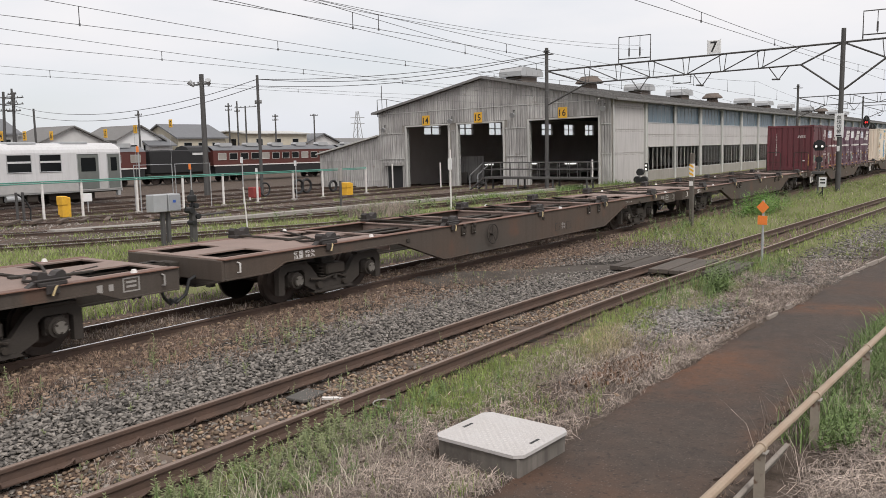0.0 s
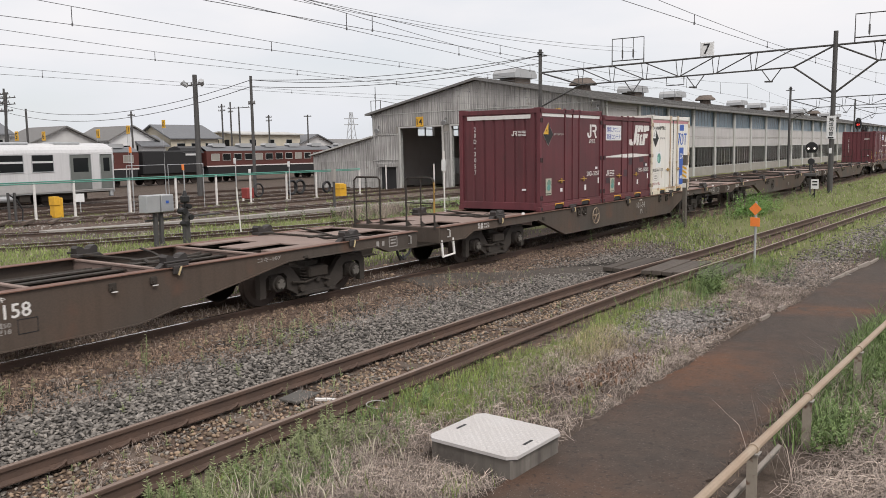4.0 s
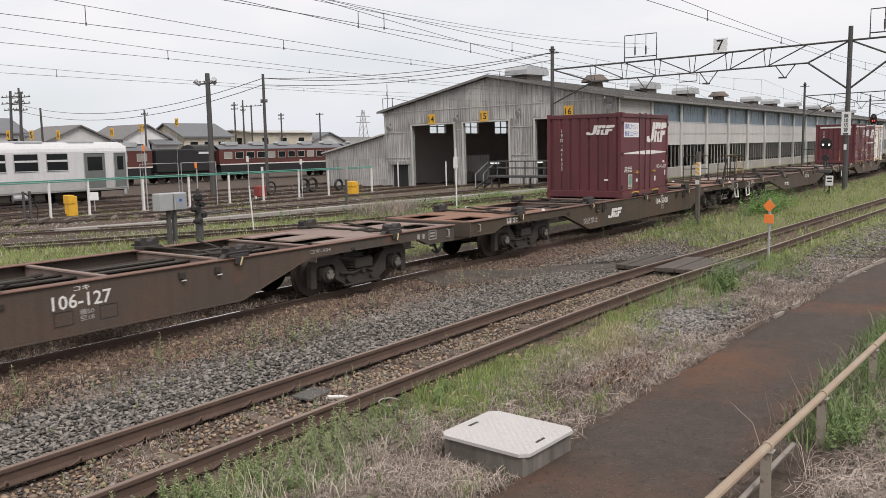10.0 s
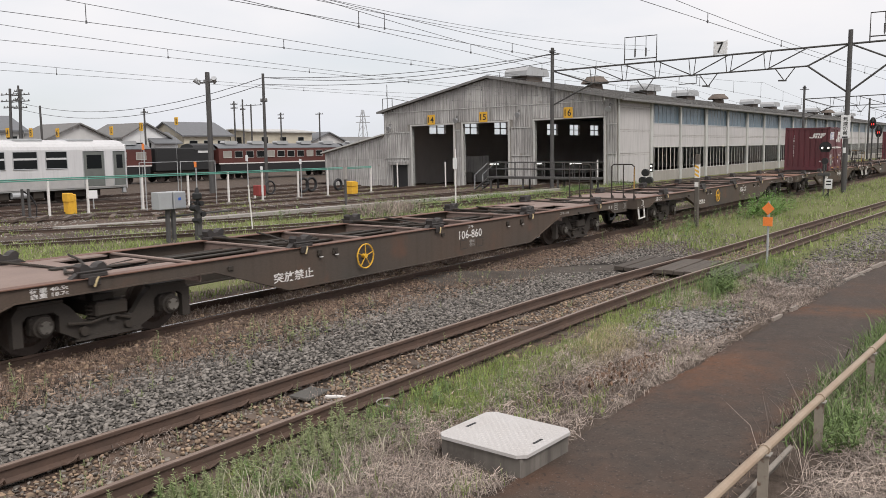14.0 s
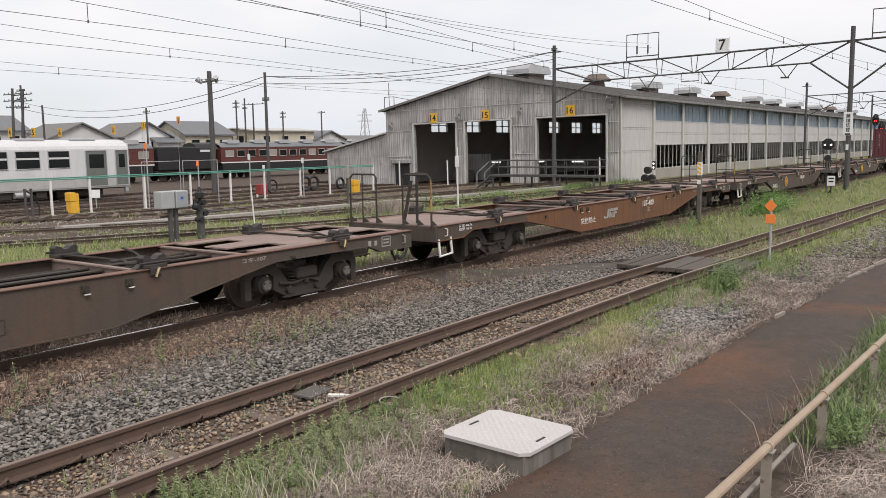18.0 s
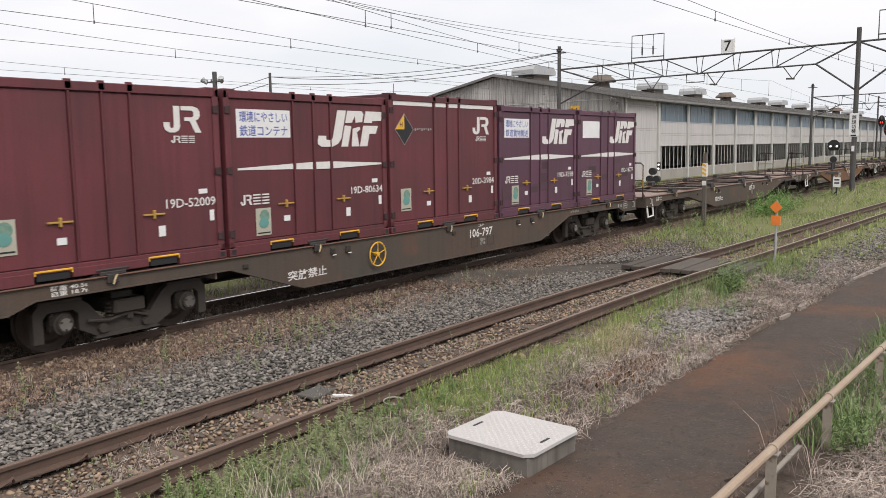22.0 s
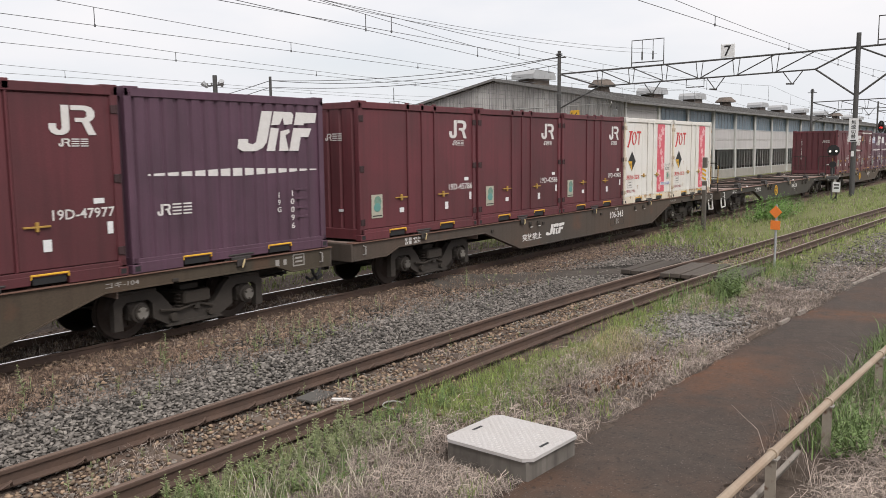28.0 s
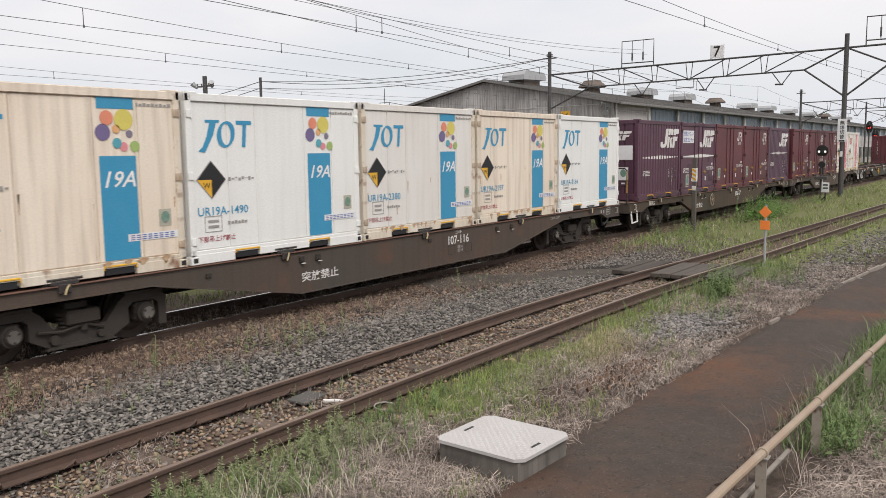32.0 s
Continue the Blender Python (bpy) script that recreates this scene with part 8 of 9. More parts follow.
CL, CW = 3.715, 2.45
M_SILL = mat("rusty_pale_sill", (0.72, 0.66, 0.56), 0.55, tint=(0.52, 0.38, 0.24), scale=1.8, streak=0.3, rust=(0.22, 0.11, 0.06), rust_at=0.56)
M_RUSTRUN = mat("rust_run", (0.36, 0.20, 0.10), 0.8, tint=(0.56, 0.42, 0.28), scale=9, amount=0.9)
SILL = {M_CREAM_C.name: M_SILL, M_STAIN_C.name: M_SILL}
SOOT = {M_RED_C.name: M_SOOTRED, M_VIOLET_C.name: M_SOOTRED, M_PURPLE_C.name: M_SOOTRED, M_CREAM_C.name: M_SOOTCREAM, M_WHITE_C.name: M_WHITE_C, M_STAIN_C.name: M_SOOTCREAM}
CONT = {}


def container_meshes(key, height, ribbed, paint):
    """The shared meshes of one sort of container, about the middle of its base; the long side at -y is seen."""
    if key in CONT:
        return CONT[key]
    h, x1, y1 = height, CL / 2, CW / 2
    r = {}
    g = Geo()
    g.box(-x1 + 0.05, x1 - 0.05, -y1 + 0.045, y1 - 0.045, 0.12, h - 0.02)
    r["body"] = (g, paint)
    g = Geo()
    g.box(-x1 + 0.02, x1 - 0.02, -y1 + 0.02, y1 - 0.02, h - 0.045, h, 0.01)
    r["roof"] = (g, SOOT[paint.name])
    g = Geo()
    for s in (-1, 1):
        g.box(-x1, x1, s * (y1 - 0.03) - 0.03, s * (y1 - 0.03) + 0.03, h - 0.12, h - 0.004, 0.008)
        g.box(s * (x1 - 0.03) - 0.03, s * (x1 - 0.03) + 0.03, -y1, y1, h - 0.12, h - 0.006, 0.008)
        for q in (-1, 1):
            g.box(s * (x1 - 0.11) - 0.11, s * (x1 - 0.11) + 0.11, q * (y1 - 0.09) - 0.09, q * (y1 - 0.09) + 0.09, h - 0.02, h + 0.018, 0.006)
    r["top_rail"] = (g, paint)
    g = Geo()
    for s in (-1, 1):
        for a, b in ((-x1, -1.05), (-0.55, 0.55), (1.05, x1)):
            g.box(a, b, s * (y1 - 0.04) - 0.04, s * (y1 - 0.04) + 0.04, 0.0 if abs(a) > 1 or abs(b) > 1 else 0.03, 0.15, 0.008)
        g.box(-x1, x1, s * (y1 - 0.03) - 0.025, s * (y1 - 0.03) + 0.03, 0.12, 0.20, 0.006)
        g.box(s * (x1 - 0.04) - 0.04, s * (x1 - 0.04) + 0.04, -y1, y1, 0.03, 0.22, 0.008)
    g.box(-x1 + 0.03, x1 - 0.03, -y1 + 0.05, y1 - 0.05, 0.06, 0.13)
    r["base_frame"] = (g, SILL.get(paint.name, paint))
    g = Geo()
    g.box(-0.055, 0.055, -0.055, 0.055, 0.0, h - 0.02, 0.012)
    g.box(-0.07, 0.07, -0.07, 0.07, 0.0, 0.12, 0.008)
    r["corner_post"] = (g, SILL.get(paint.name, paint))
    g = Geo()
    g.box(-0.04, 0.04, -0.012, 0.012, 0, 0.07)
    r["corner_hole"] = (g, M_BLACK)
    # end wall: upright ribs
    g = Geo()
    n = 7
    line = [(-x1 + 0.07, -y1 + 0.12)]
    for i in range(n):
        yy = -y1 + 0.16 + (i + 0.5) * (CW - 0.32) / n
        wdt = (CW - 0.32) / n
        line += [(-x1 + 0.052, yy - wdt * 0.5), (-x1 + 0.012, yy - wdt * 0.40), (-x1 + 0.012, yy + wdt * 0.30), (-x1 + 0.052, yy + wdt * 0.38)]
    g.prism(line + [(-x1 + 0.07, y1 - 0.12)], "z", 0.22, h - 0.12)
    r["end_wall"] = (g, paint)
    g = Geo()
    yf = -y1 + 0.05
    if ribbed:
        n = 15
        line = [(-x1 + 0.12, yf + 0.01)]
        for i in range(n):
            xx = -x1 + 0.14 + (i + 0.5) * (CL - 0.28) / n
            wdt = (CL - 0.28) / n
            line += [(xx - wdt * 0.5, yf), (xx - wdt * 0.38, yf - 0.035), (xx + wdt * 0.22, yf - 0.035), (xx + wdt * 0.34, yf)]
        g.prism(line + [(x1 - 0.12, yf + 0.01)], "z", 0.2, h - 0.12)
        r["side_wall"] = (g, paint)
    else:
        # four panels between raised door posts
        light = paint in (M_CREAM_C, M_WHITE_C, M_STAIN_C)
        for i, (a, b) in enumerate(((-1.78, -1.112), (-1.10, -0.556), (-0.544, 0.514), (0.526, 1.174), (1.186, 1.78)) if light else ((-1.78, -0.475), (-0.43, -0.02), (0.02, 0.385), (0.43, 1.78))):
            r["side_panel_%d" % i] = (Geo().box(a, b, yf - 0.022, yf + 0.01, 0.21, h - 0.13, 0.008), paint)
        g = Geo()
        g.box(-0.014, 0.014, yf - 0.045, yf, 0.2, h - 0.05, 0.006)
        g.box(-0.045, 0.045, yf - 0.05, yf, h - 0.10, h + 0.025, 0.006)
        r["door_post"] = (g, paint)
    g = Geo()
    g.box(-0.25, 0.25, -y1 - 0.004, -y1 + 0.05, 0.135, 0.162, 0.006)
    g.box(-0.25, -0.235, -y1 - 0.003, -y1 + 0.05, 0.10, 0.14)
    g.box(0.235, 0.25, -y1 - 0.003, -y1 + 0.05, 0.10, 0.14)
    r["fork_pocket"] = (g, M_YELLOW)
    g = Geo()
    g.box(-0.055, 0.035, -0.012, 0.02, -0.055, 0.055, 0.006)
    g.tube((0.03, -0.008, -0.06), (0.03, -0.008, 0.06), 0.014, 7)
    r["hinge"] = (g, SOOT[paint.name])
    g = Geo()
    for xx in (-0.8, 0.8):
        g.box(xx - 0.215, xx + 0.215, -y1 + 0.02, y1 - 0.02, 0.03, 0.128)
    r["pocket_hollow"] = (g, M_BLACK)
    g = Geo()
    g.box(-0.17, 0.17, yf - 0.055, yf - 0.02, -0.012, 0.012, 0.004).box(-0.02, 0.02, yf - 0.06, yf - 0.02, -0.06, 0.06, 0.006)
    r["door_handle"] = (g, M_DULLYELLOW)
    CONT[key] = {k: g.mesh(k, m) for k, (g, m) in r.items()}
    return CONT[key]


LOADS = []


def container(k, slot, style, number, end=""):
    """A 12 ft freight container on slot 1 (rear) to 5 (front) of wagon k."""
    tall = 2.6 if style.startswith(("jr20", "lease20")) else 2.5
    paint = {"r": M_RED_C, "p": M_PURPLE_C, "c": M_CREAM_C, "w": M_WHITE_C, "s": M_STAIN_C, "v": M_VIOLET_C}[style[-1]]
    ribbed = "rib" in style
    leased = style.startswith("lease")
    ms = container_meshes((tall, ribbed, paint.name), tall, ribbed, paint)
    colour = {"r": "dark red", "p": "dull purple", "c": "weathered cream", "w": "clean white", "s": "stained off-white", "v": "faded violet"}[style[-1]]
    extra = {"lease19": "with a blue band and coloured bubbles", "lease_pink": "with a pink blossom band", "lease20": "with a navy blue band"}.get(style[:-2], "with white company marks")
    c = thing("freight_container", wagon_at(k) + SEAT.get(k, 0.0) + (slot - 3) * SLOT, 0, 1.012, f"{colour} steel rail container {extra}", "container", "containers on the train")
    c["seat"] = (slot - 3) * SLOT + wagon_at(k) + SEAT.get(k, 0.0)
    LOADS.append(c)
    x1, y1, h = CL / 2, CW / 2, tall
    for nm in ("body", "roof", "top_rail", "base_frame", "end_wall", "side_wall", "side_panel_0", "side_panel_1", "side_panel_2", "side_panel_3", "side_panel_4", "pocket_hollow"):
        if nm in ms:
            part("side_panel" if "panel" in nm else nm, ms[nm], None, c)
    if not ribbed and not leased:
        for x in (-0.453, 0.0, 0.407):
            part("door_post", ms["door_post"], None, c, at=pose(x, 0, 0))
    for sx in (-1, 1):
        for sy in (-1, 1):
            part("corner_post", ms["corner_post"], None, c, at=pose(sx * (x1 - 0.055), sy * (y1 - 0.055), 0))
        part("corner_hole", ms["corner_hole"], None, c, at=pose(sx * (x1 - 0.06), -y1 - 0.004, 0.03))
    for x in (-0.8, 0.8):
        part("fork_pocket", ms["fork_pocket"], None, c, "yellow-edged fork pocket", pose(x, 0, 0))
    if not ribbed:
        for sx in (-1, 1):
            for z in (0.34, 1.30, h - 0.30):
                part("hinge", ms["hinge"], None, c, at=pose(sx * (x1 - 0.06), -y1 - 0.004, z))
    yf = -y1 + (0.0 if ribbed else 0.026)
    yb = -y1 + (0.022 if ribbed else 0.031)
    if not leased:
        if not ribbed:
            for x in (-0.67, 0.68):
                part("door_handle", ms["door_handle"], None, c, "dull yellow door bar", pose(x, 0, 0.74))
        else:
            for dy in (0, 0.15, 0.3, 0.45):
                part("ladder_rung", Geo().box(1.15, 1.45, yb - 0.02, yb, 0.55 + dy, 0.58 + dy), paint, c)
        if "flash" in style or ribbed:
            plate(FLASH_SHAPE(1.55, 0.62), M_MARK, c, 0.92 if not ribbed else 0.85, yb - 0.012, h - 0.55, name="company_mark")
            stripe = [[(-1.63, 0.0), (-0.49, 0.045), (-0.49, -0.045), (-1.63, -0.03)], [(-0.42, 0.047), (-0.04, 0.06), (-0.04, -0.06), (-0.42, -0.05)], [(0.04, 0.06), (0.37, 0.06), (0.37, -0.06), (0.04, -0.06)], [(0.45, 0.06), (1.72, 0.01), (1.72, -0.02), (0.45, -0.06)]]
            if ribbed:
                stripe = []
                wdt = (CL - 0.28) / 15
                for i in range(15):
                    mid = -x1 + 0.14 + (i + 0.5) * wdt
                    for a, b, out in ((mid - wdt * 0.38, mid + wdt * 0.22, 0.011), (mid + wdt * 0.33, mid + wdt * 0.51, 0.046)):
                        if a > -1.58 and b < 1.72:
                            ta, tb = (0.062 - 0.032 * abs(q) for q in (a, b))
                            plate([[(a, -ta), (b, -tb), (b, tb), (a, ta)]], M_MARK, c, 0, -y1 + out, h - 1.17, name="white_stripe")
            for q in stripe:
                plate([q], M_MARK, c, 0, yb - 0.012, h - 1.17, name="white_stripe")
            company_bar(c, -1.32 if not ribbed else -1.15, yb - 0.012, 0.84, 0.58, 0.16)
        if "slogan" in style:
            plate([rect(-0.55, 0.55, -0.215, 0.215)], M_LABEL, c, -1.07, yb - 0.006, h - 0.49, name="slogan_board", label="white slogan board")
            lettered("環境にやさしい", 0.17, M_TEXTBLUE, c, -1.07, yb - 0.010, h - 0.39, width=0.98, name="slogan")
            lettered("鉄道貨物輸送" if (k, slot) == (7, 4) else "鉄道コンテナ", 0.17, M_TEXTBLUE, c, -1.07, yb - 0.010, h - 0.60, width=0.98, name="slogan")
        if "blank" in style:
            plate([rect(-0.5, 0.5, -0.22, 0.22)], M_LABEL, c, -1.05, yb - 0.006, h - 0.49, name="blank_board")
        if "plain" in style or style.startswith("jr20"):
            plate(PAIR_SHAPE(0.64, 0.37), M_MARK, c, 1.22, yb - 0.012, 2.05, name="company_mark")
            company_bar(c, 1.22, yb - 0.012, 1.77, 0.40, 0.10)
        if style.startswith("jr20"):
            plate([rect(-1.72, -0.51, -0.05, 0.05), rect(-0.40, -0.05, -0.05, 0.05), rect(0.05, 0.36, -0.05, 0.05), rect(0.46, 1.72, -0.05, 0.05)], M_MARK, c, 0, yb - 0.012, h - 0.15, name="white_band")
            plate([rect(-0.95, 0.95, -0.05, 0.05)], M_MARK, c, -x1 - 0.004, 0, h - 0.20, "-x", name="white_band")
            hazard(c, -1.4, yb - 0.012, 1.95, "H", 0.28)
            plate([rect(-0.28 + 0.07 * i, -0.235 + 0.07 * i, -0.025 + 0.015 * (i % 3), 0.025) for i in range(8)], M_GREYMARK, c, -0.80, yb - 0.012, 1.95, name="small_print")
        if ribbed:
            lettered("\n".join(number[:3]), 0.32, M_MARK, c, 0.82, yb - 0.012, 0.82, width=0.08, name="number")
            lettered("\n".join(number[4:]), 0.62, M_MARK, c, 1.11, yb - 0.012, 0.69, width=0.08, name="number")
        else:
            lettered(number, 0.13, M_MARK, c, 1.31, yb - 0.012, 0.87, width=0.85, name="number")
            plate([rect(-0.075, 0.075, -0.035, 0.035)], M_LABEL, c, 1.52, yb - 0.012, 1.02, name="label")
            ex, ez = (-1.38, 0.61) if style.startswith("jr20") or "plain" in style else (-1.16, 0.48)
            plate([rect(-0.155, 0.155, -0.215, 0.215)], M_EMBLEM, c, ex, yb - 0.012, ez, name="emblem_board")
            plate([oval(0.02, 0.09, 0.10, 0.10)], M_LEAF, c, ex, yb - 0.016, ez, name="emblem")
            plate([oval(0.0, -0.02, 0.10, 0.08)], mat("emblem_blue", (0.12, 0.30, 0.27), 0.6, bump=0), c, ex, yb - 0.020, ez, name="emblem")
            plate([rect(-0.13, 0.13, -0.185, -0.165)], M_BLACK, c, ex, yb - 0.016, ez, name="small_print")
        for x, z, a, b in () if ribbed else ((-0.66, 0.5, 0.065, 0.045), (0.80, 0.5, 0.055, 0.075), (1.66, 0.66, 0.04, 0.08)):
            plate([rect(-a, a, -b, b)], M_LABEL, c, x, yb - 0.012, z, name="label")
        if style[-1] == "p" and not ribbed or (k, slot) == (0, 3):
            rng = random.Random(k * 7 + slot)
            for i in range(7):
                pw, ph = rng.uniform(0.08, 0.22), rng.uniform(0.06, 0.14)
                px = rng.choice((-1.5, -0.9, -0.22, 0.2, 0.7, 1.2, 1.5)) + rng.uniform(-0.08, 0.08)
                plate([rect(-pw if abs(px) > 0.4 else -0.14, pw if abs(px) > 0.4 else 0.14, -ph, ph)], M_PATCH, c, px, yb - 0.0022 - 0.0007 * i, rng.uniform(0.4, 1.25), name="paint_patch")
        # the end that faces back along the train
        lettered("\n".join(number), 1.25, M_MARK, c, -x1 + 0.006, 0.72, h - 1.05, "-x", width=0.085, name="number")
        if end in ("flash", "boards"):
            plate(FLASH_SHAPE(0.85, 0.28), M_MARK, c, -x1 + 0.006, -0.55, h - 0.48, "-x", name="company_mark")
        else:
            company_bar(c, -x1 + 0.006, -0.6, h - 0.62, 0.42, 0.13, "-x")
        plate([rect(-0.06, 0.06, -0.025, 0.025)], M_LABEL, c, -x1 + 0.006, -0.75, 0.55, "-x", name="label")
        if end == "boards":
            plate([rect(-0.5, 0.5, -0.22, 0.22)], M_LABEL, c, -x1 + 0.004, -0.55, h - 1.0, "-x", name="blank_board")
            plate([rect(-0.16, 0.16, -0.2, 0.2)], M_LABEL, c, -x1 + 0.004, -0.75, h - 1.65, "-x", name="emblem_board")
            plate([oval(0, 0.02, 0.1, 0.12)], M_LEAF, c, -x1 + 0.002, -0.75, h - 1.65, "-x", name="emblem")
    else:
        band = {"lease19": M_BLUE, "lease_pink": M_PINK, "lease20": M_NAVY}[style[:-2]]
        name_paint = {"lease19": M_BLUE, "lease_pink": M_RED, "lease20": M_NAVY}[style[:-2]]
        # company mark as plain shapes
        jx = {"lease19": -1.22, "lease_pink": -1.25, "lease20": 1.0}[style[:-2]]
        jz = h - (0.80 if style.startswith("lease20") else 0.62)
        plate([[(-0.42, -0.22), (-0.30, -0.24), (-0.14, 0.02), (-0.08, 0.2), (-0.02, 0.2), (-0.02, 0.24), (-0.28, 0.24), (-0.28, 0.2), (-0.2, 0.2), (-0.26, 0.0), (-0.34, -0.16)],
               *[[(0.10 + 0.17 * math.cos(a) + 0.03 * math.sin(a), 0.03 + 0.2 * math.sin(a)), (0.10 + 0.17 * math.cos(a2) + 0.03 * math.sin(a2), 0.03 + 0.2 * math.sin(a2)),
                  (0.10 + 0.09 * math.cos(a2), 0.03 + 0.16 * math.sin(a2)), (0.10 + 0.09 * math.cos(a), 0.03 + 0.16 * math.sin(a))] for a, a2 in [(i * math.pi / 8, (i + 1) * math.pi / 8) for i in range(16)]],
               rect(0.30, 0.60, 0.18, 0.24), [(0.40, -0.16), (0.47, -0.16), (0.50, 0.18), (0.43, 0.18)]], name_paint, c, jx, yb - 0.008, jz, name="company_mark")
        if style.startswith("lease19"):
            bx = 0.86
            plate([rect(-0.27, 0.27, h - 0.27, h - 0.02), rect(-0.27, 0.27, 0.22, h - 0.89)], band, c, bx, yb - 0.006, 0, name="blue_band")
            lettered("19A", 0.22, M_WHITE_C, c, bx + 0.02, yb - 0.012, h - 1.20, width=0.46, name="type_mark", slant=0.3)
            for i, (dx, dz, r, col) in enumerate(((-0.136, 0.17, 0.097, (0.74, 0.26, 0.16)), (0.112, 0.15, 0.14, (0.66, 0.57, 0.13)), (-0.20, -0.02, 0.11, (0.17, 0.13, 0.27)), (-0.007, 0.025, 0.058, (0.72, 0.40, 0.18)), (0.19, -0.04, 0.052, (0.22, 0.19, 0.25)),
                                                  (0.0, -0.16, 0.068, (0.10, 0.38, 0.46)), (0.10, -0.21, 0.062, (0.74, 0.27, 0.30)), (0.265, -0.205, 0.075, (0.36, 0.48, 0.16)))):
                plate([oval(dx, dz, r)], mat(f"bubble_paint_{i}", col, 0.5, bump=0), c, bx, yb - 0.010 - 0.002 * (i % 2), h - 0.56, name="bubble")
            hazard(c, -1.43, yb - 0.008, 1.24, "W", 0.27)
            plate([rect(-0.26 + 0.065 * i, -0.215 + 0.065 * i, -0.03 + 0.02 * (i % 3), 0.03 - 0.015 * (i % 2)) for i in range(8)], M_GREYMARK, c, -0.85, yb - 0.008, 1.24, name="small_print")
            plate([rect(-0.30 + 0.065 * i, -0.25 + 0.065 * i, -0.025, 0.02 - 0.01 * (i % 2)) for i in range(9)], M_GREYMARK, c, 1.45, yb - 0.008, h - 0.2, name="small_print")
            plate([rect(-0.1 + 0.065 * i, -0.05 + 0.065 * i, -0.025, 0.025 - 0.01 * (i % 2)) for i in range(6)], M_GREYMARK, c, -1.05, yb - 0.008, 0.58, name="small_print")
        elif style.startswith("lease_pink"):
            for bx in (0.95,):
                plate([rect(-0.30, 0.30, 0.24, h - 0.14)], band, c, bx, yb - 0.006, 0, name="pink_band")
                rng = random.Random(4)
                for i in range(9):
                    fx, fz, fr = rng.uniform(-0.17, 0.17), 0.4 + i * (h - 0.75) / 8, rng.uniform(0.10, 0.16)
                    plate([[(fx + fr * q * math.cos(1.2566 * p + a + i), fz + fr * q * math.sin(1.2566 * p + a + i)) for a, q in ((-0.5, 0.75), (-0.2, 1.0), (0.0, 0.85), (0.2, 1.0), (0.5, 0.75), (3.14, 0.05))] for p in range(5)], M_PALEPINK, c, bx, yb - 0.010, 0, name="blossom")
                plate([oval(rng.uniform(-0.28, 0.28), rng.uniform(0.27, h - 0.18), rng.uniform(0.008, 0.022)) for _ in range(60)], mat("mid_pink", (0.74, 0.24, 0.28), 0.5, bump=0), c, bx, yb - 0.008, 0, name="petals")
            hazard(c, -1.3, yb - 0.008, 1.24, "W", 0.28)
            for x in (-1.78, -0.15, 0.3, 1.75):
                part("lock_bar", Geo().tube((x, yb - 0.03, 0.2), (x, yb - 0.03, h - 0.05), 0.022, 7).box(x - 0.05, x + 0.05, yb - 0.05, yb, h - 0.14, h - 0.04, 0.006).box(x - 0.05, x + 0.05, yb - 0.05, yb, 0.2, 0.3, 0.006), paint, c)
            lettered("ラッシング\nリング付", 0.22, M_BLACK, c, 1.5, yb - 0.008, 1.02, width=0.42, name="notice")
            for x in (-0.42, 0.62):
                part("door_handle", ms["door_handle"], None, c, "dull yellow door bar", pose(x, 0, 0.80))
        else:
            plate([rect(-0.22, 0.22, 0.24, h - 1.06), rect(-0.22, 0.22, h - 0.47, h - 0.26)], band, c, 1.08, yb - 0.006, 0, name="blue_band")
            plate([rect(-1.70, -0.16, -0.045, 0.045), rect(-0.08, 0.18, -0.045, 0.045), rect(0.26, 0.54, -0.045, 0.045), rect(0.62, 1.72, -0.045, 0.045)], mat("faded_pink", (0.50, 0.24, 0.26), 0.6, bump=0), c, 0, yb - 0.005, h - 0.185, name="pink_strip")
            lettered("コキ50000積載禁止", 0.13, M_BLACK, c, -1.14, yb - 0.008, h - 0.40, width=1.2, name="notice")
            lettered("20A", 0.2, M_WHITE_C, c, 1.08, yb - 0.012, h - 1.36, width=0.32, name="type_mark", slant=0.3)
            hazard(c, -1.46, yb - 0.008, h - 0.74, "H", 0.28, M_LABEL)
            plate([rect(-0.22 + 0.062 * i, -0.18 + 0.062 * i, -0.03 + 0.02 * (i % 3), 0.03) for i in range(8)], M_GREYMARK, c, -0.82, yb - 0.008, h - 0.74, name="small_print")
            for x in (-0.12, 0.58):
                part("lock_bar", Geo().tube((x, yb - 0.03, 0.2), (x, yb - 0.03, h - 0.03), 0.02, 7).box(x - 0.05, x + 0.05, yb - 0.05, yb, 1.0, 1.08, 0.006).box(x - 0.06, x + 0.06, yb - 0.06, yb, h - 0.16, h + 0.02, 0.006).box(x - 0.05, x + 0.05, yb - 0.05, yb, 0.16, 0.28, 0.006), M_SOOTCREAM, c, "yellowed door lock bar")
            part("door_seal", Geo().box(0.20, 0.235, yb - 0.015, yb, 0.2, h - 0.12), M_BLACK, c, "black door seal")
            for x in (-0.30, 0.72):
                part("door_handle", ms["door_handle"], None, c, "dull yellow door bar", pose(x, 0, 0.80))
            plate([rect(-0.24, 0.24, -0.26, 0.26)], M_LABEL, c, -1.16, yb - 0.005, h - 1.44, name="emblem_board")
            plate([oval(0.03, 0.04, 0.16, 0.17)], mat("emblem_blue", (0.12, 0.30, 0.27), 0.6, bump=0), c, -1.16, yb - 0.009, h - 1.44, name="emblem")
            plate([rect(-0.14, 0.02, -0.07, 0.09)], mat("emblem_mint", (0.30, 0.52, 0.45), 0.6, bump=0), c, -1.16, yb - 0.013, h - 1.44, name="emblem")
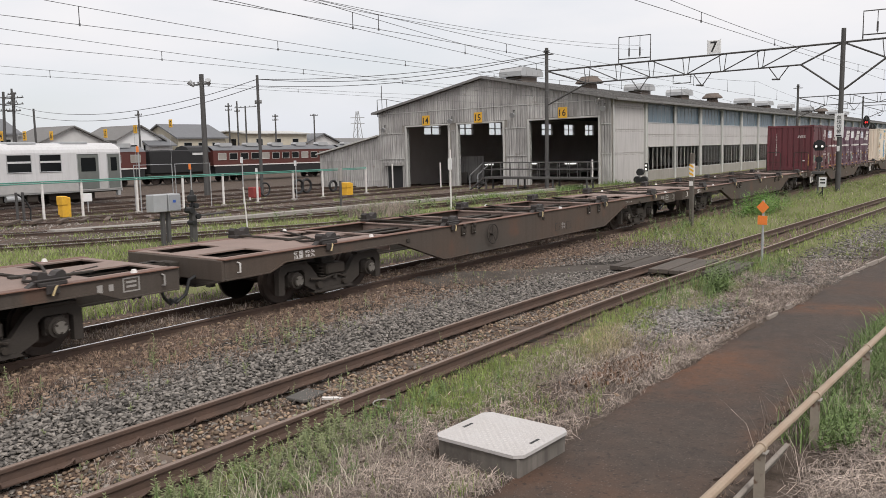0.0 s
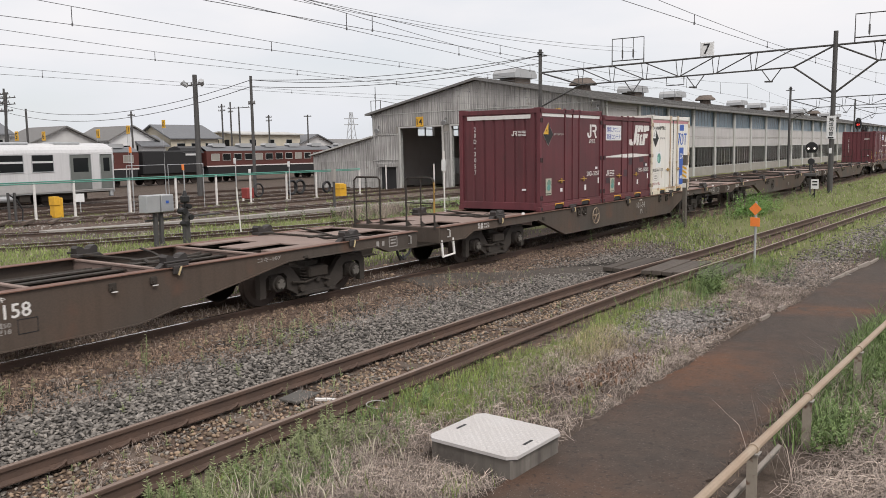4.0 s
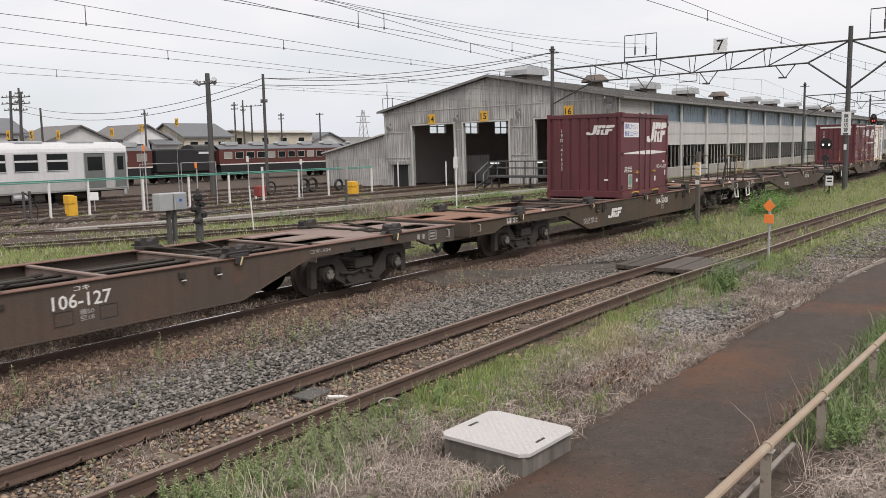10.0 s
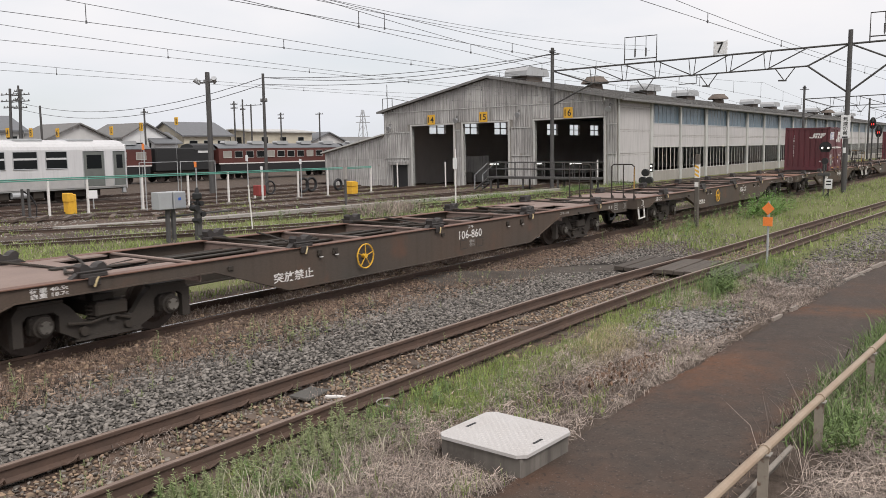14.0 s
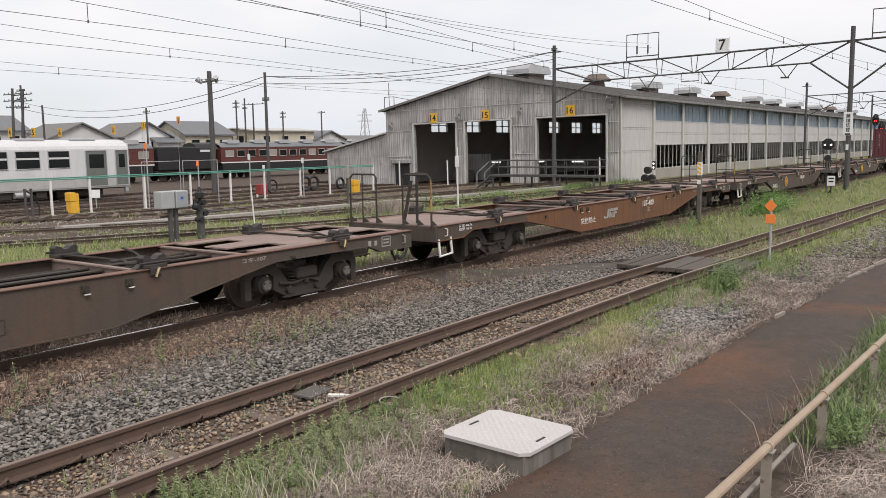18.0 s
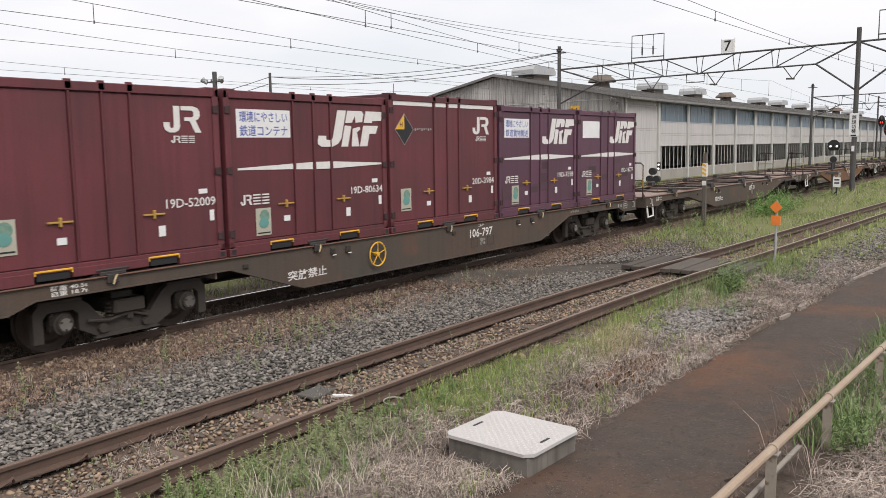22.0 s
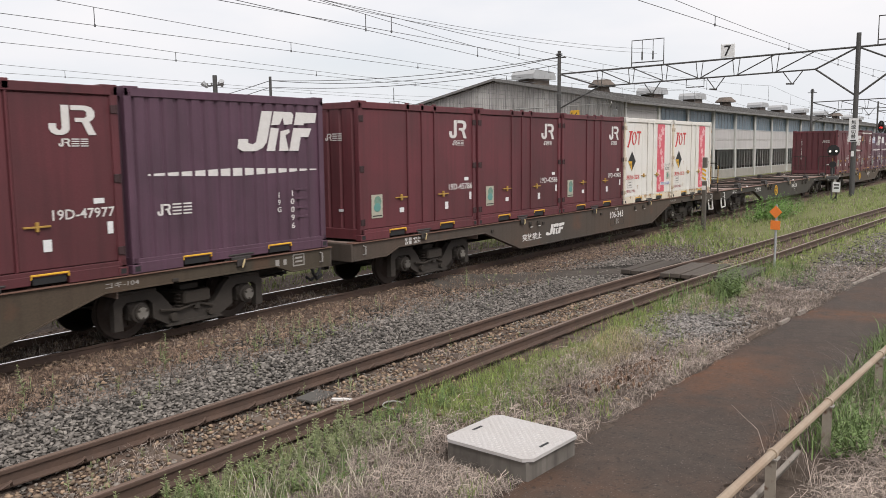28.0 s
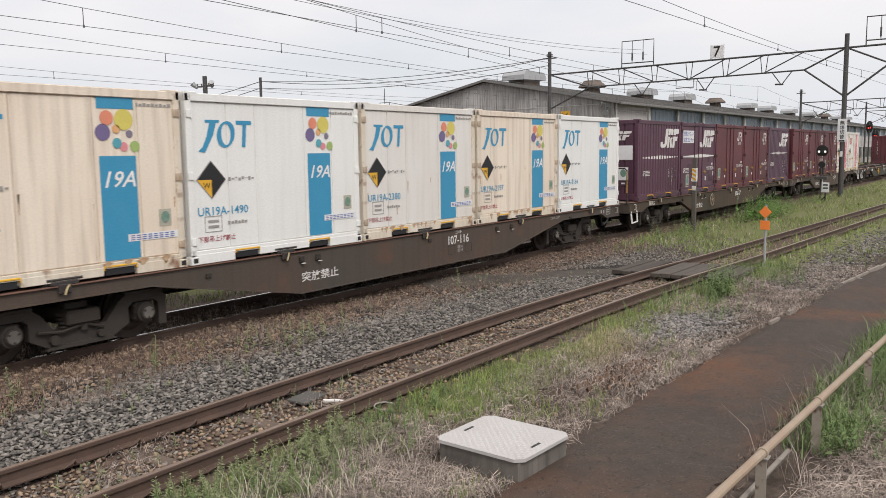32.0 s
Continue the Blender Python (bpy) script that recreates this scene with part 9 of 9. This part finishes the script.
        lettered(number, 0.13, M_BLUE if style.startswith("lease19") else M_RED if "pink" in style else M_BLACK, c, -1.22, yb - 0.008, 0.80 if style.startswith("lease20") else 0.77, width=0.95, name="number")
        plate([rect(-0.16, 0.16, 0.11, 0.12), rect(-0.16, 0.16, -0.12, -0.11), rect(-0.16, -0.15, -0.11, 0.11), rect(0.15, 0.16, -0.11, 0.11), rect(-0.1, 0.1, 0.02, 0.06), rect(-0.1, 0.1, -0.06, -0.02)], M_GREYMARK, c, -1.42, yb - 0.008, 0.58, name="data_panel")
        lettered("下部吊上げ禁止", 0.09, mat("dark_red_text", (0.35, 0.06, 0.08), 0.6, bump=0), c, -1.36, yb - 0.008, 0.36, width=0.7, name="lifting_notice")
        plate([rect(-0.10, 0.10, -0.12, 0.12)], M_EMBLEM, c, 1.55, yb - 0.006, 0.74, name="emblem_board")
        plate([oval(0, 0.01, 0.07, 0.08)], M_LEAF, c, 1.55, yb - 0.012, 0.74, name="emblem")
        plate([rect(-0.4, 0.4, -0.05, 0.05)], M_LABEL, c, 1.35, yb - 0.009, 0.50, name="notice_strip")
        plate([rect(-0.36 + 0.09 * i, -0.30 + 0.09 * i, q, q + 0.013) for i in range(8) for q in (-0.035, -0.008, 0.02)], M_TEXTBLUE, c, 1.35, yb - 0.012, 0.50, name="small_print")
        if paint in (M_CREAM_C, M_STAIN_C):
            # rust runs below the seams and along the sill
            rr = random.Random(len(LOADS))
            for _ in range(9):
                w, d = rr.uniform(0.03, 0.10), rr.uniform(0.05, 0.11)
                plate([[(-w, 0), (-w * 0.4, -d * 0.5), (-w * 0.2, -d), (w * 0.3, -d * 0.8), (w * 0.5, -d * 0.4), (w, 0.01), (0, 0.02)]], M_RUSTRUN, c, rr.uniform(-x1 + 0.2, x1 - 0.2), -y1 - 0.004, 0.19, name="rust_patch")
            for _ in range(5):
                d = rr.uniform(0.08, 0.26)
                plate([[(-0.012, 0), (-0.006, -d), (0.004, -d * 0.9), (0.014, 0)]], M_RUSTRUN, c, rr.choice((-1.7, -0.85, -0.5, 0.25, 0.48, 1.14, 1.72)), yb - 0.005, rr.uniform(0.4, 1.3), name="rust_run")
        if paint is M_CREAM_C:
            for x in (-0.55, 0.52, 1.18):
                part("door_batten", Geo().box(x - 0.045, x - 0.01, yb - 0.012, yb, 0.22, h - 0.14, 0.004), paint, c)
    return c


def hazard(parent, x, y, z, letter, r, bright=None):
    """A diamond of four quarters within a thin pale edge; one or two quarters are yellow."""
    q = r * 0.95
    e, f = q + 0.018, r + 0.019
    plate([[(0, f), (-e, 0), (0, -f), (e, 0)]], M_GREYMARK, parent, x, y, z, name="hazard_edge")
    yellow = (2,) if letter == "W" else (1,)
    quarters = ([(0, r), (0, 0), (q, 0)], [(0, r), (-q, 0), (0, 0)], [(0, 0), (-q, 0), (0, -r)], [(0, 0), (0, -r), (q, 0)])
    for i, p in enumerate(quarters):
        plate([p], (bright or M_YELLOW) if i in yellow else M_BLACK, parent, x, y - 0.004, z, name="hazard_mark")
    lettered(letter, r * 0.32, M_BLACK, parent, x - r * 0.34, y - 0.008, z + (-r * 0.32 if letter == "W" else r * 0.32), name="hazard_letter")


WAGONS = [
    wagon(-4, "106"), wagon(-3, "106"), wagon(-2, "104", railing=False), wagon(-1, "104", "", railing=False, wheel=M_BOGIE),
    wagon(0, "104", "101-34", wheel=M_PIPE), wagon(1, "107", "107-158"), wagon(2, "104", "104-5008", tone=M_WAGON_OLIVE, flip=True, mark=True),
    wagon(3, "106", "106-127", wheel=M_YELLOW), wagon(4, "106", "106-860", wheel=M_YELLOW), wagon(5, "107", "107-400", tone=M_WAGON_RUST, mark=True),
    wagon(6, "107", "107-30"), wagon(7, "106", "106-797", wheel=M_YELLOW), wagon(8, "104", "104-1274", tone=M_WAGON_DARK, wheel=M_YELLOW),
    wagon(9, "106", "106-343", flip=True, mark=True), wagon(10, "106", "106-57", tone=M_WAGON_OLIVE, wheel=M_PIPE), wagon(11, "107", "107-116")]

container(-4, 2, "lease19_c", "UR19A-1105")
container(-3, 1, "jr_plain_r", "19D-38088")
for n, st in ((2, "jr_flash_slogan_r"), (3, "jr_flash_slogan_p"), (4, "jr_flash_blank_p"), (5, "jr_flash_slogan_p")):
    container(-3, n, st, "19D-2%04d" % (n * 731))
container(0, 2, "jr20_r", "20D-3057")
container(0, 3, "jr_flash_slogan_r", "19D-19005")
container(0, 4, "lease20_s", "JR20A-137")
container(2, 3, "jr_flash_slogan_r", "19D-41603", "flash")
container(7, 1, "jr_plain_r", "19D-52009")
container(7, 2, "jr_flash_slogan_r", "19D-80634")
container(7, 3, "jr20_r", "20D-3984")
container(7, 4, "jr_flash_slogan_p", "19D-7598")
container(7, 5, "jr_flash_blank_p", "19D-14777")
container(9, 1, "jr_plain_r", "19D-45786")
container(9, 2, "jr_plain_r", "19D-42586")
container(9, 3, "jr_plain_r", "19D-42405")
container(9, 4, "lease_pink_s", "UR19A-12208")
container(9, 5, "lease_pink_s", "UR19A-12135")
container(10, 1, "jr_rib_p", "19G-15431", "boards")
container(10, 2, "jr_flash_slogan_p", "19D-30208")
container(10, 3, "jr_plain_r", "19D-47338")
container(10, 4, "jr_plain_r", "19D-47977")
container(10, 5, "jr_rib_v", "19G-10096")
for n, num, st in ((1, "UR19A-3175", "lease19_c"), (2, "UR19A-1490", "lease19_w"), (3, "UR19A-2380", "lease19_s"), (4, "UR19A-2197", "lease19_c"), (5, "UR19A-2164", "lease19_w")):
    container(11, n, st, num)


def motions():
    """The train draws to the right and away; every wheel rolls on its rail."""
    steps = [i * 0.5 for i in range(65)]
    for w, k in zip(WAGONS, range(-4, 12)):
        walk(w, [(t, pose(wagon_at(k) - BODY + train_way(t), 0, 0)) for t in steps])
    for c in LOADS:
        walk(c, [(t, pose(c["seat"] + train_way(t), 0, 1.012)) for t in steps])
    fine = [i * 32.0 / 480 for i in range(481)]
    spin = [math.degrees(train_way(t)) / 0.405 for t in fine]
    for w, ax in WHEELS:
        walk(w, [(t, pose(ax, 0, 0.405, 0, a, 0)) for t, a in zip(fine, spin)])


motions()
